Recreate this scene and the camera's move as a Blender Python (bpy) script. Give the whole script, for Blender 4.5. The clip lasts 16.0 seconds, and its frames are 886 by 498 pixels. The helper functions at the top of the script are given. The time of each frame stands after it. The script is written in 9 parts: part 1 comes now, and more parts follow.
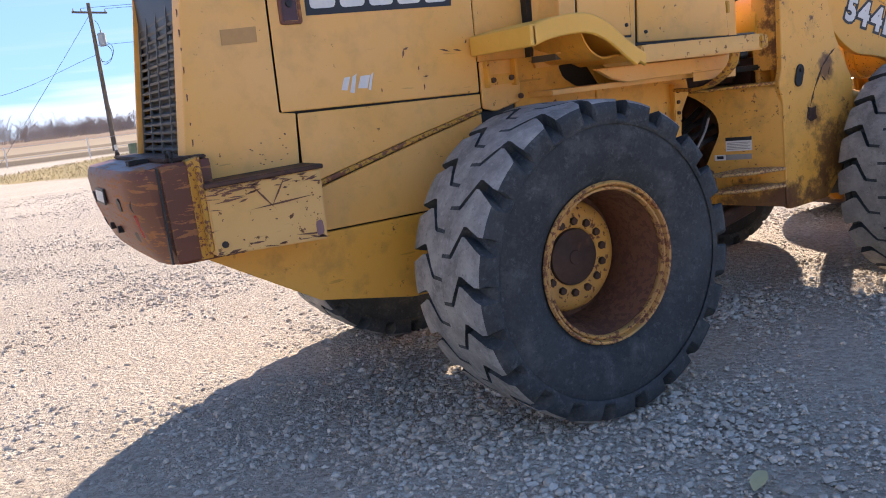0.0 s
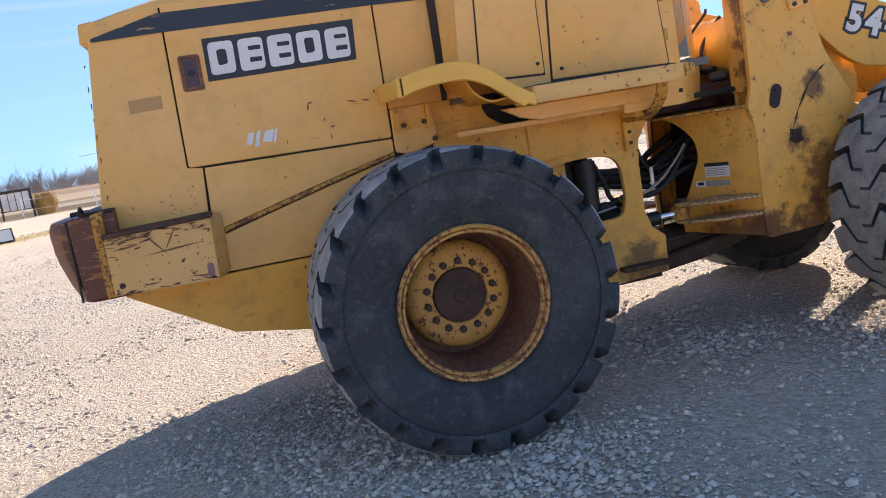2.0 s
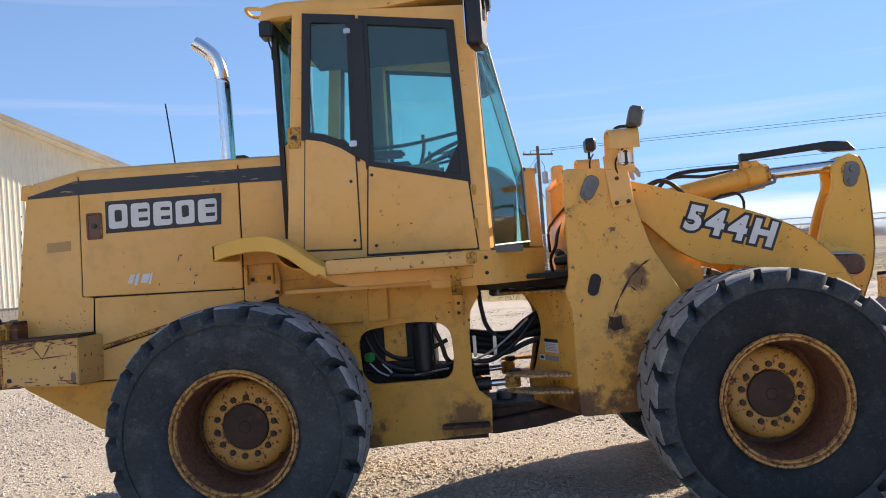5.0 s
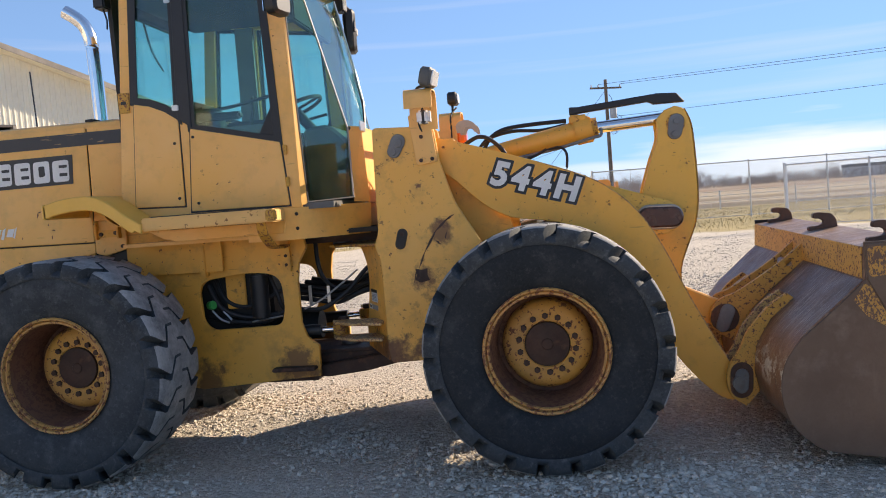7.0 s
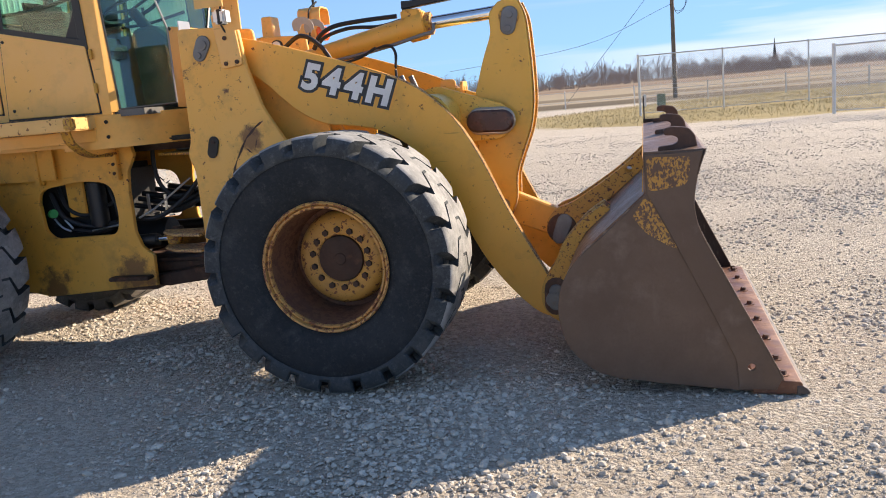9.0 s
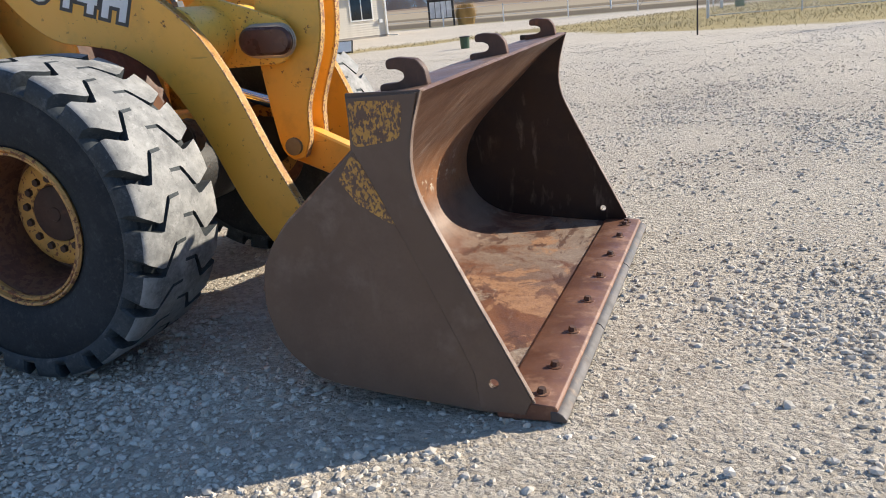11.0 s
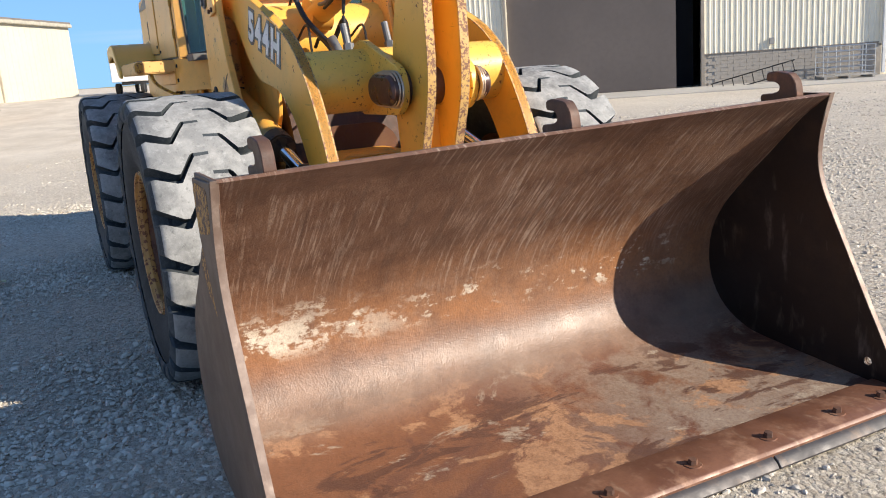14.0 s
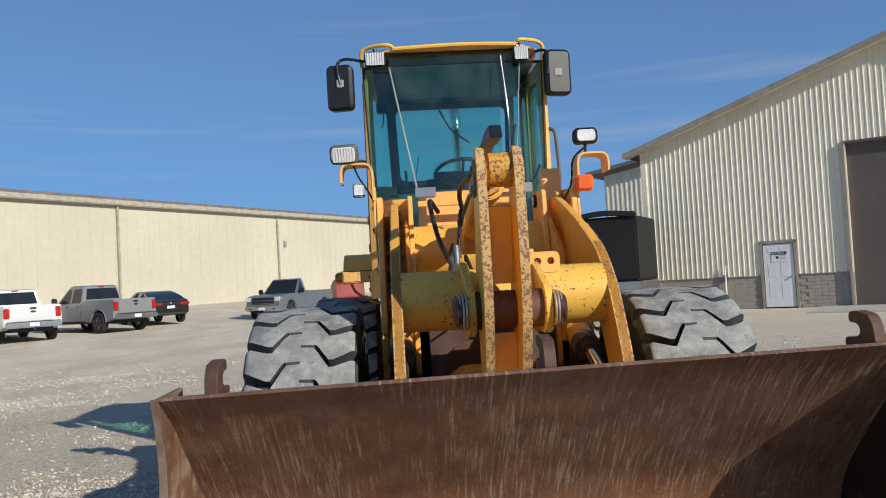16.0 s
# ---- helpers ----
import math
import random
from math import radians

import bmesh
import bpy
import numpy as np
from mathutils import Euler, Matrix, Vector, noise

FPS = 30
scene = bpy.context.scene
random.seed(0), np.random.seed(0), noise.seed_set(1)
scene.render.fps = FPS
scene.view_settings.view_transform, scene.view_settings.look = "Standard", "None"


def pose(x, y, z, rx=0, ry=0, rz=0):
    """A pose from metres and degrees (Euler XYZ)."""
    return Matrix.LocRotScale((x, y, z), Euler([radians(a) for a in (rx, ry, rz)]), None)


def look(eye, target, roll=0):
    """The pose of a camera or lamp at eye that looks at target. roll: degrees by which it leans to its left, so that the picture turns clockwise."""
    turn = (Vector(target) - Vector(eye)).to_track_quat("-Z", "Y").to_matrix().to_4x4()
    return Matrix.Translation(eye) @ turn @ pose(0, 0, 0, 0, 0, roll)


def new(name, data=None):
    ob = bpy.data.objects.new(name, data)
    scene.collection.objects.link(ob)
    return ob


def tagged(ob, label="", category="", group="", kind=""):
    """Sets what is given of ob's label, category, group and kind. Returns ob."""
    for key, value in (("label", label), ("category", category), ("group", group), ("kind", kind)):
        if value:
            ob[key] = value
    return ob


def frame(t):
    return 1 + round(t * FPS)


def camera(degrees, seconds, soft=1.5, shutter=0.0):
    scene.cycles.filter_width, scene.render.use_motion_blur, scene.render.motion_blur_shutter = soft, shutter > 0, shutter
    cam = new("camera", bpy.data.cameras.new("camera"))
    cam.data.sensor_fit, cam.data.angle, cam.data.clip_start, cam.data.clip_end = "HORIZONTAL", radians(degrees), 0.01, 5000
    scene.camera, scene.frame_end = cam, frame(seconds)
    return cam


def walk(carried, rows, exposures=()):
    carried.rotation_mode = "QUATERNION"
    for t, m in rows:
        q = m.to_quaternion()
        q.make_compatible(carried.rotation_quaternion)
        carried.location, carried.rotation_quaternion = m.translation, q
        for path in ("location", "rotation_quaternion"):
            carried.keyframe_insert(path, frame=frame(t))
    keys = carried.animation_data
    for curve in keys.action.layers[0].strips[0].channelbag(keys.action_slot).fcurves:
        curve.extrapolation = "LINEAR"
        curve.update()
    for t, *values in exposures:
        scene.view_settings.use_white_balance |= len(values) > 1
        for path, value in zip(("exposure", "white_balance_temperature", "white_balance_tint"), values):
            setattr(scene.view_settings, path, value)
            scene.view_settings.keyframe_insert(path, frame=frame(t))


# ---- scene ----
cam = camera(56.2, 16.0, soft=1.0)
PATH = [
    (0, (-2.281, -3.883, 1.49), (-1.327, -2.166, 1.116), -6.6),
    (0.5, (-1.9, -4.152, 1.481), (-1.09, -2.364, 1.098), -8.7),
    (1, (-1.607, -4.324, 1.467), (-0.888, -2.486, 1.144), -9.5),
    (1.5, (-1.213, -4.46, 1.475), (-0.608, -2.579, 1.17), -10.0),
    (2, (-0.938, -4.661, 1.485), (-0.473, -2.738, 1.19), -9.4),
    (2.5, (-0.64, -4.897, 1.524), (-0.307, -2.946, 1.236), -6.9),
    (3, (-0.239, -5.109, 1.547), (-0.028, -3.133, 1.326), -5.0),
    (3.5, (0.141, -5.44, 1.571), (0.265, -3.448, 1.444), -4.5),
    (4, (0.507, -5.564, 1.567), (0.569, -3.565, 1.562), -4.4),
    (4.2, (0.676, -5.579, 1.555), (0.711, -3.579, 1.598), -4.3),
    (6.3, (2.51, -5.691, 1.525), (2.289, -3.704, 1.486), -4.2),
    (6.5, (2.713, -5.774, 1.527), (2.468, -3.79, 1.471), -4.3),
    (7, (3.061, -5.73, 1.531), (2.769, -3.755, 1.425), -4.4),
    (7.5, (3.476, -5.632, 1.532), (3.123, -3.667, 1.401), -4.4),
    (8, (3.883, -5.618, 1.553), (3.464, -3.673, 1.354), -4.7),
    (8.5, (4.207, -5.489, 1.525), (3.735, -3.565, 1.25), -5.1),
    (9, (4.578, -5.192, 1.514), (4.092, -3.286, 1.154), -5.2),
    (9.5, (5.033, -4.912, 1.488), (4.539, -3.025, 1.044), -4.8),
    (10, (5.305, -4.566, 1.467), (4.788, -2.705, 0.946), -4.4),
    (10.2, (5.404, -4.397, 1.442), (4.86, -2.547, 0.911), -4.4),
    (12.3, (6.506, -3.003, 1.44), (5.411, -1.426, 0.881), -6.9),
    (12.5, (6.584, -2.871, 1.444), (5.387, -1.358, 0.917), -6.8),
    (13, (6.749, -2.465, 1.431), (5.292, -1.178, 0.963), -6.3),
    (13.5, (6.944, -2.087, 1.441), (5.297, -1.035, 1.017), -5.3),
    (14, (7.11, -1.679, 1.448), (5.355, -0.825, 1.008), -4.3),
    (14.5, (7.15, -1.255, 1.416), (5.335, -0.556, 0.95), -3.2),
    (15, (7.344, -0.926, 1.447), (5.415, -0.467, 1.186), -3.8),
    (15.5, (7.431, -0.695, 1.481), (5.446, -0.455, 1.454), -3.7),
    (15.6, (7.441, -0.644, 1.491), (5.451, -0.44, 1.492), -3.5),
    (16, (7.393, -0.467, 1.49), (5.397, -0.373, 1.565), -3.2),
]
EXPOSURES = [
    (0.0, 1.83, 7350, 21), (1.0, 1.84, 7400, 22), (2.0, 1.80, 7350, 19), (4.0, 1.56, 7450, 16), (6.5, 1.50, 7700, 15), (8.0, 1.58, 7700, 16), (9.0, 1.55, 7550, 15), (10.0, 1.46, 7050, 10),
    (12.5, 1.34, 6750, 9), (13.5, 1.35, 6750, 10), (14.5, 1.33, 6750, 10), (15.0, 1.13, 6850, 10), (15.5, 0.76, 6700, 9), (16.0, 0.56, 6480, 7)]
walk(cam, [(t, look(eye, target, roll)) for t, eye, target, roll in PATH], EXPOSURES)

# ---- world, sun, exposure ----
SUN_TO = Vector((1.5, 1.3, 1.0)).normalized()
world = bpy.data.worlds.new("sky_world")
world.use_nodes = True
scene.world = world
wn = world.node_tree.nodes
wn.clear()
w_out = wn.new("ShaderNodeOutputWorld")
w_bg = wn.new("ShaderNodeBackground")
w_sky = wn.new("ShaderNodeTexSky")
w_sky.sky_type = "NISHITA"
w_sky.sun_disc = False
w_sky.sun_elevation = math.asin(SUN_TO.z)
w_sky.sun_rotation = math.atan2(SUN_TO.x, SUN_TO.y)
w_sky.altitude = 200
w_sky.air_density = 0.8
w_sky.dust_density = 0.0
w_sky.ozone_density = 4.0
w_bg.inputs["Strength"].default_value = 0.142
# thin streaks of cirrus, low over the horizon
w_tc = wn.new("ShaderNodeTexCoord")
w_map = wn.new("ShaderNodeMapping")
w_map.inputs["Rotation"].default_value = (0.05, 0.03, 0.9)
w_map.inputs["Scale"].default_value = (0.55, 1.0, 21.0)
w_noise = wn.new("ShaderNodeTexNoise")
w_noise.inputs["Scale"].default_value = 1.7
w_noise.inputs["Detail"].default_value = 5
w_ramp = wn.new("ShaderNodeValToRGB")
w_ramp.color_ramp.elements[0].position = 0.54
w_ramp.color_ramp.elements[1].position = 0.80
w_ramp.color_ramp.elements[1].color = (0.34, 0.34, 0.34, 1)
w_mix = wn.new("ShaderNodeMixRGB")
w_mix.inputs["Color2"].default_value = (2.3, 2.45, 2.8, 1)
wl = world.node_tree.links
wl.new(w_tc.outputs["Generated"], w_map.inputs["Vector"])
wl.new(w_map.outputs["Vector"], w_noise.inputs["Vector"])
wl.new(w_noise.outputs["Fac"], w_ramp.inputs["Fac"])
wl.new(w_ramp.outputs["Color"], w_mix.inputs["Fac"])
# a pale cloud bank low in the north-east
w_sep = wn.new("ShaderNodeSeparateXYZ")
w_dot = wn.new("ShaderNodeVectorMath")
w_dot.operation = "DOT_PRODUCT"
w_dot.inputs[1].default_value = (0.45, 0.893, 0.0)
w_az = wn.new("ShaderNodeValToRGB")
w_az.color_ramp.elements[0].position = 0.80
w_az.color_ramp.elements[1].position = 0.98
w_bmap = wn.new("ShaderNodeMapping")
w_bmap.inputs["Scale"].default_value = (2.0, 2.0, 22.0)
w_bn = wn.new("ShaderNodeTexNoise")
w_bn.inputs["Scale"].default_value = 1.6
w_bn.inputs["Detail"].default_value = 7
w_lift = wn.new("ShaderNodeMath")
w_lift.operation = "MULTIPLY_ADD"
w_lift.inputs[1].default_value = 0.13
w_el = wn.new("ShaderNodeValToRGB")
w_el.color_ramp.elements[0].position, w_el.color_ramp.elements[0].color = 0.095, (0.62, 0.62, 0.62, 1)
w_el.color_ramp.elements[1].position, w_el.color_ramp.elements[1].color = 0.125, (0, 0, 0, 1)
w_bank = wn.new("ShaderNodeMath")
w_bank.operation = "MULTIPLY"
w_mix2 = wn.new("ShaderNodeMixRGB")
w_mix2.inputs["Color2"].default_value = (2.9, 3.0, 3.2, 1)
wl.new(w_tc.outputs["Generated"], w_sep.inputs["Vector"])
wl.new(w_tc.outputs["Generated"], w_dot.inputs[0])
wl.new(w_dot.outputs["Value"], w_az.inputs["Fac"])
wl.new(w_tc.outputs["Generated"], w_bmap.inputs["Vector"])
wl.new(w_bmap.outputs["Vector"], w_bn.inputs["Vector"])
wl.new(w_bn.outputs["Fac"], w_lift.inputs[0])
wl.new(w_sep.outputs["Z"], w_lift.inputs[2])
wl.new(w_lift.outputs["Value"], w_el.inputs["Fac"])
wl.new(w_az.outputs["Color"], w_bank.inputs[0])
wl.new(w_el.outputs["Color"], w_bank.inputs[1])
wl.new(w_bank.outputs["Value"], w_mix2.inputs["Fac"])
wl.new(w_mix.outputs["Color"], w_mix2.inputs["Color1"])
# haze: the glow low over the horizon is held back smoothly
w_add = wn.new("ShaderNodeVectorMath")
w_add.operation = "ADD"
w_add.inputs[1].default_value = (1.06, 2.46, 5.4)
w_mul = wn.new("ShaderNodeVectorMath")
w_mul.operation = "MULTIPLY"
w_mul.inputs[1].default_value = (1.06, 2.46, 5.4)
w_div = wn.new("ShaderNodeVectorMath")
w_div.operation = "DIVIDE"
wl.new(w_sky.outputs["Color"], w_add.inputs[0])
wl.new(w_sky.outputs["Color"], w_mul.inputs[0])
wl.new(w_mul.outputs["Vector"], w_div.inputs[0])
wl.new(w_add.outputs["Vector"], w_div.inputs[1])
wl.new(w_div.outputs["Vector"], w_mix.inputs["Color1"])
wl.new(w_mix2.outputs["Color"], w_bg.inputs["Color"])
wl.new(w_bg.outputs["Background"], w_out.inputs["Surface"])

sun = new("sun", bpy.data.lights.new("sun", "SUN"))
sun.data.energy = 3.15
sun.data.angle = radians(0.53)
sun.data.color = (1.0, 0.93, 0.82)
sun.matrix_world = look(SUN_TO * 60, (0, 0, 0))
scene.view_settings.exposure = 0.0

# ---- materials ----
def nodes_of(name):
    m = bpy.data.materials.new(name)
    m.use_nodes = True
    nt = m.node_tree
    return m, nt, nt.nodes["Principled BSDF"]


def add(nt, kind, **values):
    n = nt.nodes.new(kind)
    for k, v in values.items():
        n.inputs[k.replace("_", " ")].default_value = v
    return n


def noise_of(nt, scale, detail=4.0, rough=0.55, stretch=None, coord="Object", off=0.0):
    tc = nt.nodes.new("ShaderNodeTexCoord")
    mp = nt.nodes.new("ShaderNodeMapping")
    mp.inputs["Location"].default_value = (off, off * 0.7, off * 1.3)
    if stretch:
        mp.inputs["Scale"].default_value = stretch
    n = add(nt, "ShaderNodeTexNoise", Scale=scale, Detail=detail, Roughness=rough)
    nt.links.new(tc.outputs[coord], mp.inputs["Vector"])
    nt.links.new(mp.outputs["Vector"], n.inputs["Vector"])
    return n.outputs["Fac"]


def ramp(nt, fac, lo, hi, c0=(0, 0, 0, 1), c1=(1, 1, 1, 1)):
    r = nt.nodes.new("ShaderNodeValToRGB")
    e = r.color_ramp.elements
    e[0].position, e[1].position = lo, hi
    e[0].color, e[1].color = c0, c1
    nt.links.new(fac, r.inputs["Fac"])
    return r.outputs["Color"]


def mix(nt, fac, a, b):
    m = nt.nodes.new("ShaderNodeMixRGB")
    for sock, v in ((m.inputs["Fac"], fac), (m.inputs["Color1"], a), (m.inputs["Color2"], b)):
        if isinstance(v, (int, float)):
            sock.default_value = v
        elif isinstance(v, tuple):
            sock.default_value = (*v[:3], 1)
        else:
            nt.links.new(v, sock)
    return m.outputs["Color"]


def mul(nt, a, b):
    m = nt.nodes.new("ShaderNodeMath")
    m.operation = "MULTIPLY"
    for sock, v in ((m.inputs[0], a), (m.inputs[1], b)):
        if isinstance(v, (int, float)):
            sock.default_value = v
        else:
            nt.links.new(v, sock)
    return m.outputs["Value"]


def bump(nt, bsdf, height, strength=0.3, distance=0.01):
    b = add(nt, "ShaderNodeBump", Strength=strength, Distance=distance)
    nt.links.new(height, b.inputs["Height"])
    nt.links.new(b.outputs["Normal"], bsdf.inputs["Normal"])


def simple(name, color, rough=0.5, metal=0.0, vary=0.18, scale=9.0, bumps=0.0, bscale=60.0, spec=None):
    m, nt, b = nodes_of(name)
    dark = tuple(c * (1 - vary) for c in color)
    lite = tuple(min(1, c * (1 + vary)) for c in color)
    big = noise_of(nt, scale * 0.25, 3)
    small = noise_of(nt, scale * 4, 5)
    c = mix(nt, ramp(nt, big, 0.35, 0.65), dark, lite)
    c = mix(nt, mul(nt, ramp(nt, small, 0.4, 0.75), 0.35), c, tuple(x * 0.75 for x in color))
    nt.links.new(c, b.inputs["Base Color"])
    b.inputs["Roughness"].default_value = rough
    b.inputs["Metallic"].default_value = metal
    if spec is not None:
        b.inputs["Specular IOR Level"].default_value = spec
    if bumps:
        bump(nt, b, noise_of(nt, bscale, 6), bumps)
    return m


def worn_paint(name, color, faded, rust=(0.11, 0.045, 0.02), chips=0.66, wear=0.62, rough=0.42, grime=0.25, fine=1.0, drag=None):
    """Old machine paint: faded patches, fine scratches, chips down to rust, grime."""
    m, nt, b = nodes_of(name)
    c = mix(nt, ramp(nt, noise_of(nt, 1.6, 4), 0.35, 0.7), color, faded)
    c = mix(nt, mul(nt, ramp(nt, noise_of(nt, 7.0, 6, 0.65, off=3.1), 0.5, 0.8), grime), c, (0.16, 0.10, 0.045))
    scr = ramp(nt, noise_of(nt, 26.0, 3, 0.5, (0.18, 1.0, 1.6), off=7.0), 0.70, 0.735)
    c = mix(nt, mul(nt, scr, 0.45), c, tuple(x * 0.45 for x in color))
    spots = ramp(nt, noise_of(nt, 34.0 * fine, 4, 0.6, drag, off=1.7), chips, chips + 0.03)
    area = ramp(nt, noise_of(nt, 2.3, 3, 0.6, off=11.0), wear - 0.14, wear + 0.04)
    chip = mul(nt, spots, area)
    big = ramp(nt, noise_of(nt, 8.5 * fine, 8, 0.74, drag, off=5.3), chips + 0.035, chips + 0.055)
    rusty = nt.nodes.new("ShaderNodeMath")
    rusty.operation = "MAXIMUM"
    nt.links.new(chip, rusty.inputs[0])
    nt.links.new(big, rusty.inputs[1])
    tone = mix(nt, noise_of(nt, 40, 4), rust, tuple(x * 2.1 for x in rust))
    c = mix(nt, rusty.outputs["Value"], c, tone)
    nt.links.new(c, b.inputs["Base Color"])
    r = nt.nodes.new("ShaderNodeMapRange")
    r.inputs["To Min"].default_value = rough
    r.inputs["To Max"].default_value = 0.85
    nt.links.new(rusty.outputs["Value"], r.inputs["Value"])
    nt.links.new(r.outputs["Result"], b.inputs["Roughness"])
    h = mix(nt, 0.75, noise_of(nt, 90, 3), rusty.outputs["Value"])
    bump(nt, b, h, 0.10, 0.004)
    return m


def rust_steel(name, dark, mid, light, pale, scale=3.0, metal=0.25, rough=0.45, pale_at=0.66, spec=0.5):
    """Bare worn steel: brown rust in blotches, polished scrapes, pale caked dust."""
    m, nt, b = nodes_of(name)
    c = mix(nt, ramp(nt, noise_of(nt, scale, 7, 0.62), 0.38, 0.62), dark, mid)
    c = mix(nt, ramp(nt, noise_of(nt, scale * 1.7, 6, 0.6, off=4.0), 0.55, 0.66), c, light)
    streak = ramp(nt, noise_of(nt, 11.0, 4, 0.6, (1.0, 2.2, 0.25), off=9.0), 0.60, 0.74)
    c = mix(nt, mul(nt, streak, 0.35), c, pale)
    c = mix(nt, mul(nt, ramp(nt, noise_of(nt, 60, 5, 0.7, off=2.0), 0.45, 0.7), 0.45), c, dark)
    cake = ramp(nt, noise_of(nt, scale * 1.4, 8, 0.66, off=13.0), pale_at, pale_at + 0.05)
    c = mix(nt, mul(nt, cake, 0.8), c, pale)
    nt.links.new(c, b.inputs["Base Color"])
    b.inputs["Metallic"].default_value = metal
    b.inputs["Specular IOR Level"].default_value = spec
    rr = ramp(nt, noise_of(nt, scale * 2.2, 6, 0.6, off=6.0), 0.3, 0.75, (rough - 0.1,) * 3 + (1,), (rough + 0.25,) * 3 + (1,))
    nt.links.new(rr, b.inputs["Roughness"])
    bump(nt, b, mix(nt, 0.5, noise_of(nt, 120, 4), noise_of(nt, 18, 6)), 0.22, 0.004)
    return m


def bucket_inside():
    """Rusty plate polished by loads: soft islands of dust and rust on the floor, a rubbed bend with painted sheen, run
    marks above.
    """
    m, nt, b = nodes_of("bucket_inside_steel")
    tc = nt.nodes.new("ShaderNodeTexCoord")
    sep = nt.nodes.new("ShaderNodeSeparateXYZ")
    nt.links.new(tc.outputs["Object"], sep.inputs["Vector"])

    def blot(scale, lo, hi, off, detail=7, rough=0.62, stretch=None, twist=0.0):
        n = noise_of(nt, scale, detail, rough, stretch, off=off)
        n.node.inputs["Distortion"].default_value = twist
        return ramp(nt, n, lo, hi)

    def between(z0, z1, z2, z3):
        r = nt.nodes.new("ShaderNodeValToRGB")
        nt.links.new(sep.outputs["Z"], r.inputs["Fac"])
        e = r.color_ramp.elements
        e[0].position, e[0].color = z0, (0, 0, 0, 1)
        e[1].position, e[1].color = z3, (0, 0, 0, 1)
        for p in (z1, z2):
            e.new(p).color = (1, 1, 1, 1)
        return r.outputs["Color"]

    # brown plate, greyer towards the top, warmer round the bend
    c = mix(nt, blot(1.6, 0.36, 0.64, 0.0), (0.150, 0.074, 0.042), (0.225, 0.122, 0.074))
    c = mix(nt, mul(nt, blot(7.0, 0.46, 0.62, 5.0, 9, 0.74), 0.65), c, (0.095, 0.044, 0.026))
    c = mix(nt, mul(nt, blot(4.0, 0.54, 0.68, 57.0, 9, 0.74), 0.55), c, (0.30, 0.185, 0.125))
    c = mix(nt, mul(nt, mul(nt, between(0.30, 0.42, 0.52, 0.80), blot(3.4, 0.34, 0.60, 15.0, 8, 0.68)), 0.8), c, (0.33, 0.142, 0.056))
    # the floor: broad islands with crisp edges
    low = ramp(nt, sep.outputs["Z"], 0.10, 0.20, (1, 1, 1, 1), (0, 0, 0, 1))
    along = nt.nodes.new("ShaderNodeMath")
    along.operation = "MULTIPLY_ADD"
    along.inputs[1].default_value, along.inputs[2].default_value = 0.4, 0.5
    nt.links.new(sep.outputs["Y"], along.inputs[0])
    north = ramp(nt, along.outputs["Value"], 0.42, 0.64)
    south = ramp(nt, along.outputs["Value"], 0.04, 0.40, (1, 1, 1, 1), (0, 0, 0, 1))
    c = mix(nt, mul(nt, low, 0.75), c, (0.22, 0.088, 0.043))
    c = mix(nt, mul(nt, mul(nt, low, blot(1.5, 0.46, 0.53, 33.0, 8, 0.64, None, 0.6)), 0.85), c, (0.125, 0.055, 0.038))
    c = mix(nt, mul(nt, mul(nt, mul(nt, low, north), blot(2.1, 0.41, 0.48, 61.0, 9, 0.68, None, 0.4)), 0.8), c, (0.30, 0.235, 0.18))
    c = mix(nt, mul(nt, mul(nt, low, blot(2.9, 0.54, 0.575, 21.0, 9, 0.68, (1.2, 0.8, 1.0), 0.5)), 0.9), c, (0.40, 0.22, 0.12))
    c = mix(nt, mul(nt, mul(nt, low, blot(3.4, 0.535, 0.57, 44.0, 9, 0.68, (1.6, 0.6, 1.0), 0.6)), 0.85), c, (0.080, 0.036, 0.026))
    c = mix(nt, mul(nt, mul(nt, low, blot(3.6, 0.57, 0.61, 71.0, 9, 0.70, (1.4, 0.7, 1.0), 0.4)), 0.8), c, (0.40, 0.33, 0.25))
    c = mix(nt, mul(nt, mul(nt, low, blot(16.0, 0.46, 0.64, 77.0, 9, 0.75)), 0.45), c, (0.15, 0.068, 0.038))
    # flakes of pale dust caked above the bend, thickest at one end
    belt = between(0.40, 0.47, 0.52, 0.66)
    c = mix(nt, mul(nt, mul(nt, mul(nt, belt, blot(13.0, 0.555, 0.585, 13.0, 9, 0.74, (1.0, 0.7, 1.0))), blot(1.9, 0.42, 0.54, 19.0, 3, 0.5)), 0.9), c, (0.72, 0.65, 0.52))
    c = mix(nt, mul(nt, mul(nt, mul(nt, between(0.38, 0.44, 0.52, 0.62), south), blot(8.0, 0.515, 0.55, 83.0, 10, 0.74, (1.0, 0.6, 1.0))), 0.92), c, (0.74, 0.68, 0.56))
    # slanting scratches and run marks on the upper plate, in patches
    high = ramp(nt, sep.outputs["Z"], 0.46, 0.72)
    for off, sc, turn, lo, share, tone in ((9.0, 75.0, 0.12, 0.54, 0.65, (0.48, 0.37, 0.28)), (29.0, 120.0, -0.35, 0.54, 0.6, (0.45, 0.34, 0.26)), (39.0, 16.0, 0.05, 0.55, 0.6, (0.085, 0.046, 0.030))):
        t2 = nt.nodes.new("ShaderNodeMapping")
        t2.inputs["Rotation"].default_value = (turn, 0, 0)
        t2.inputs["Scale"].default_value = (0.05, 1.0, 0.05)
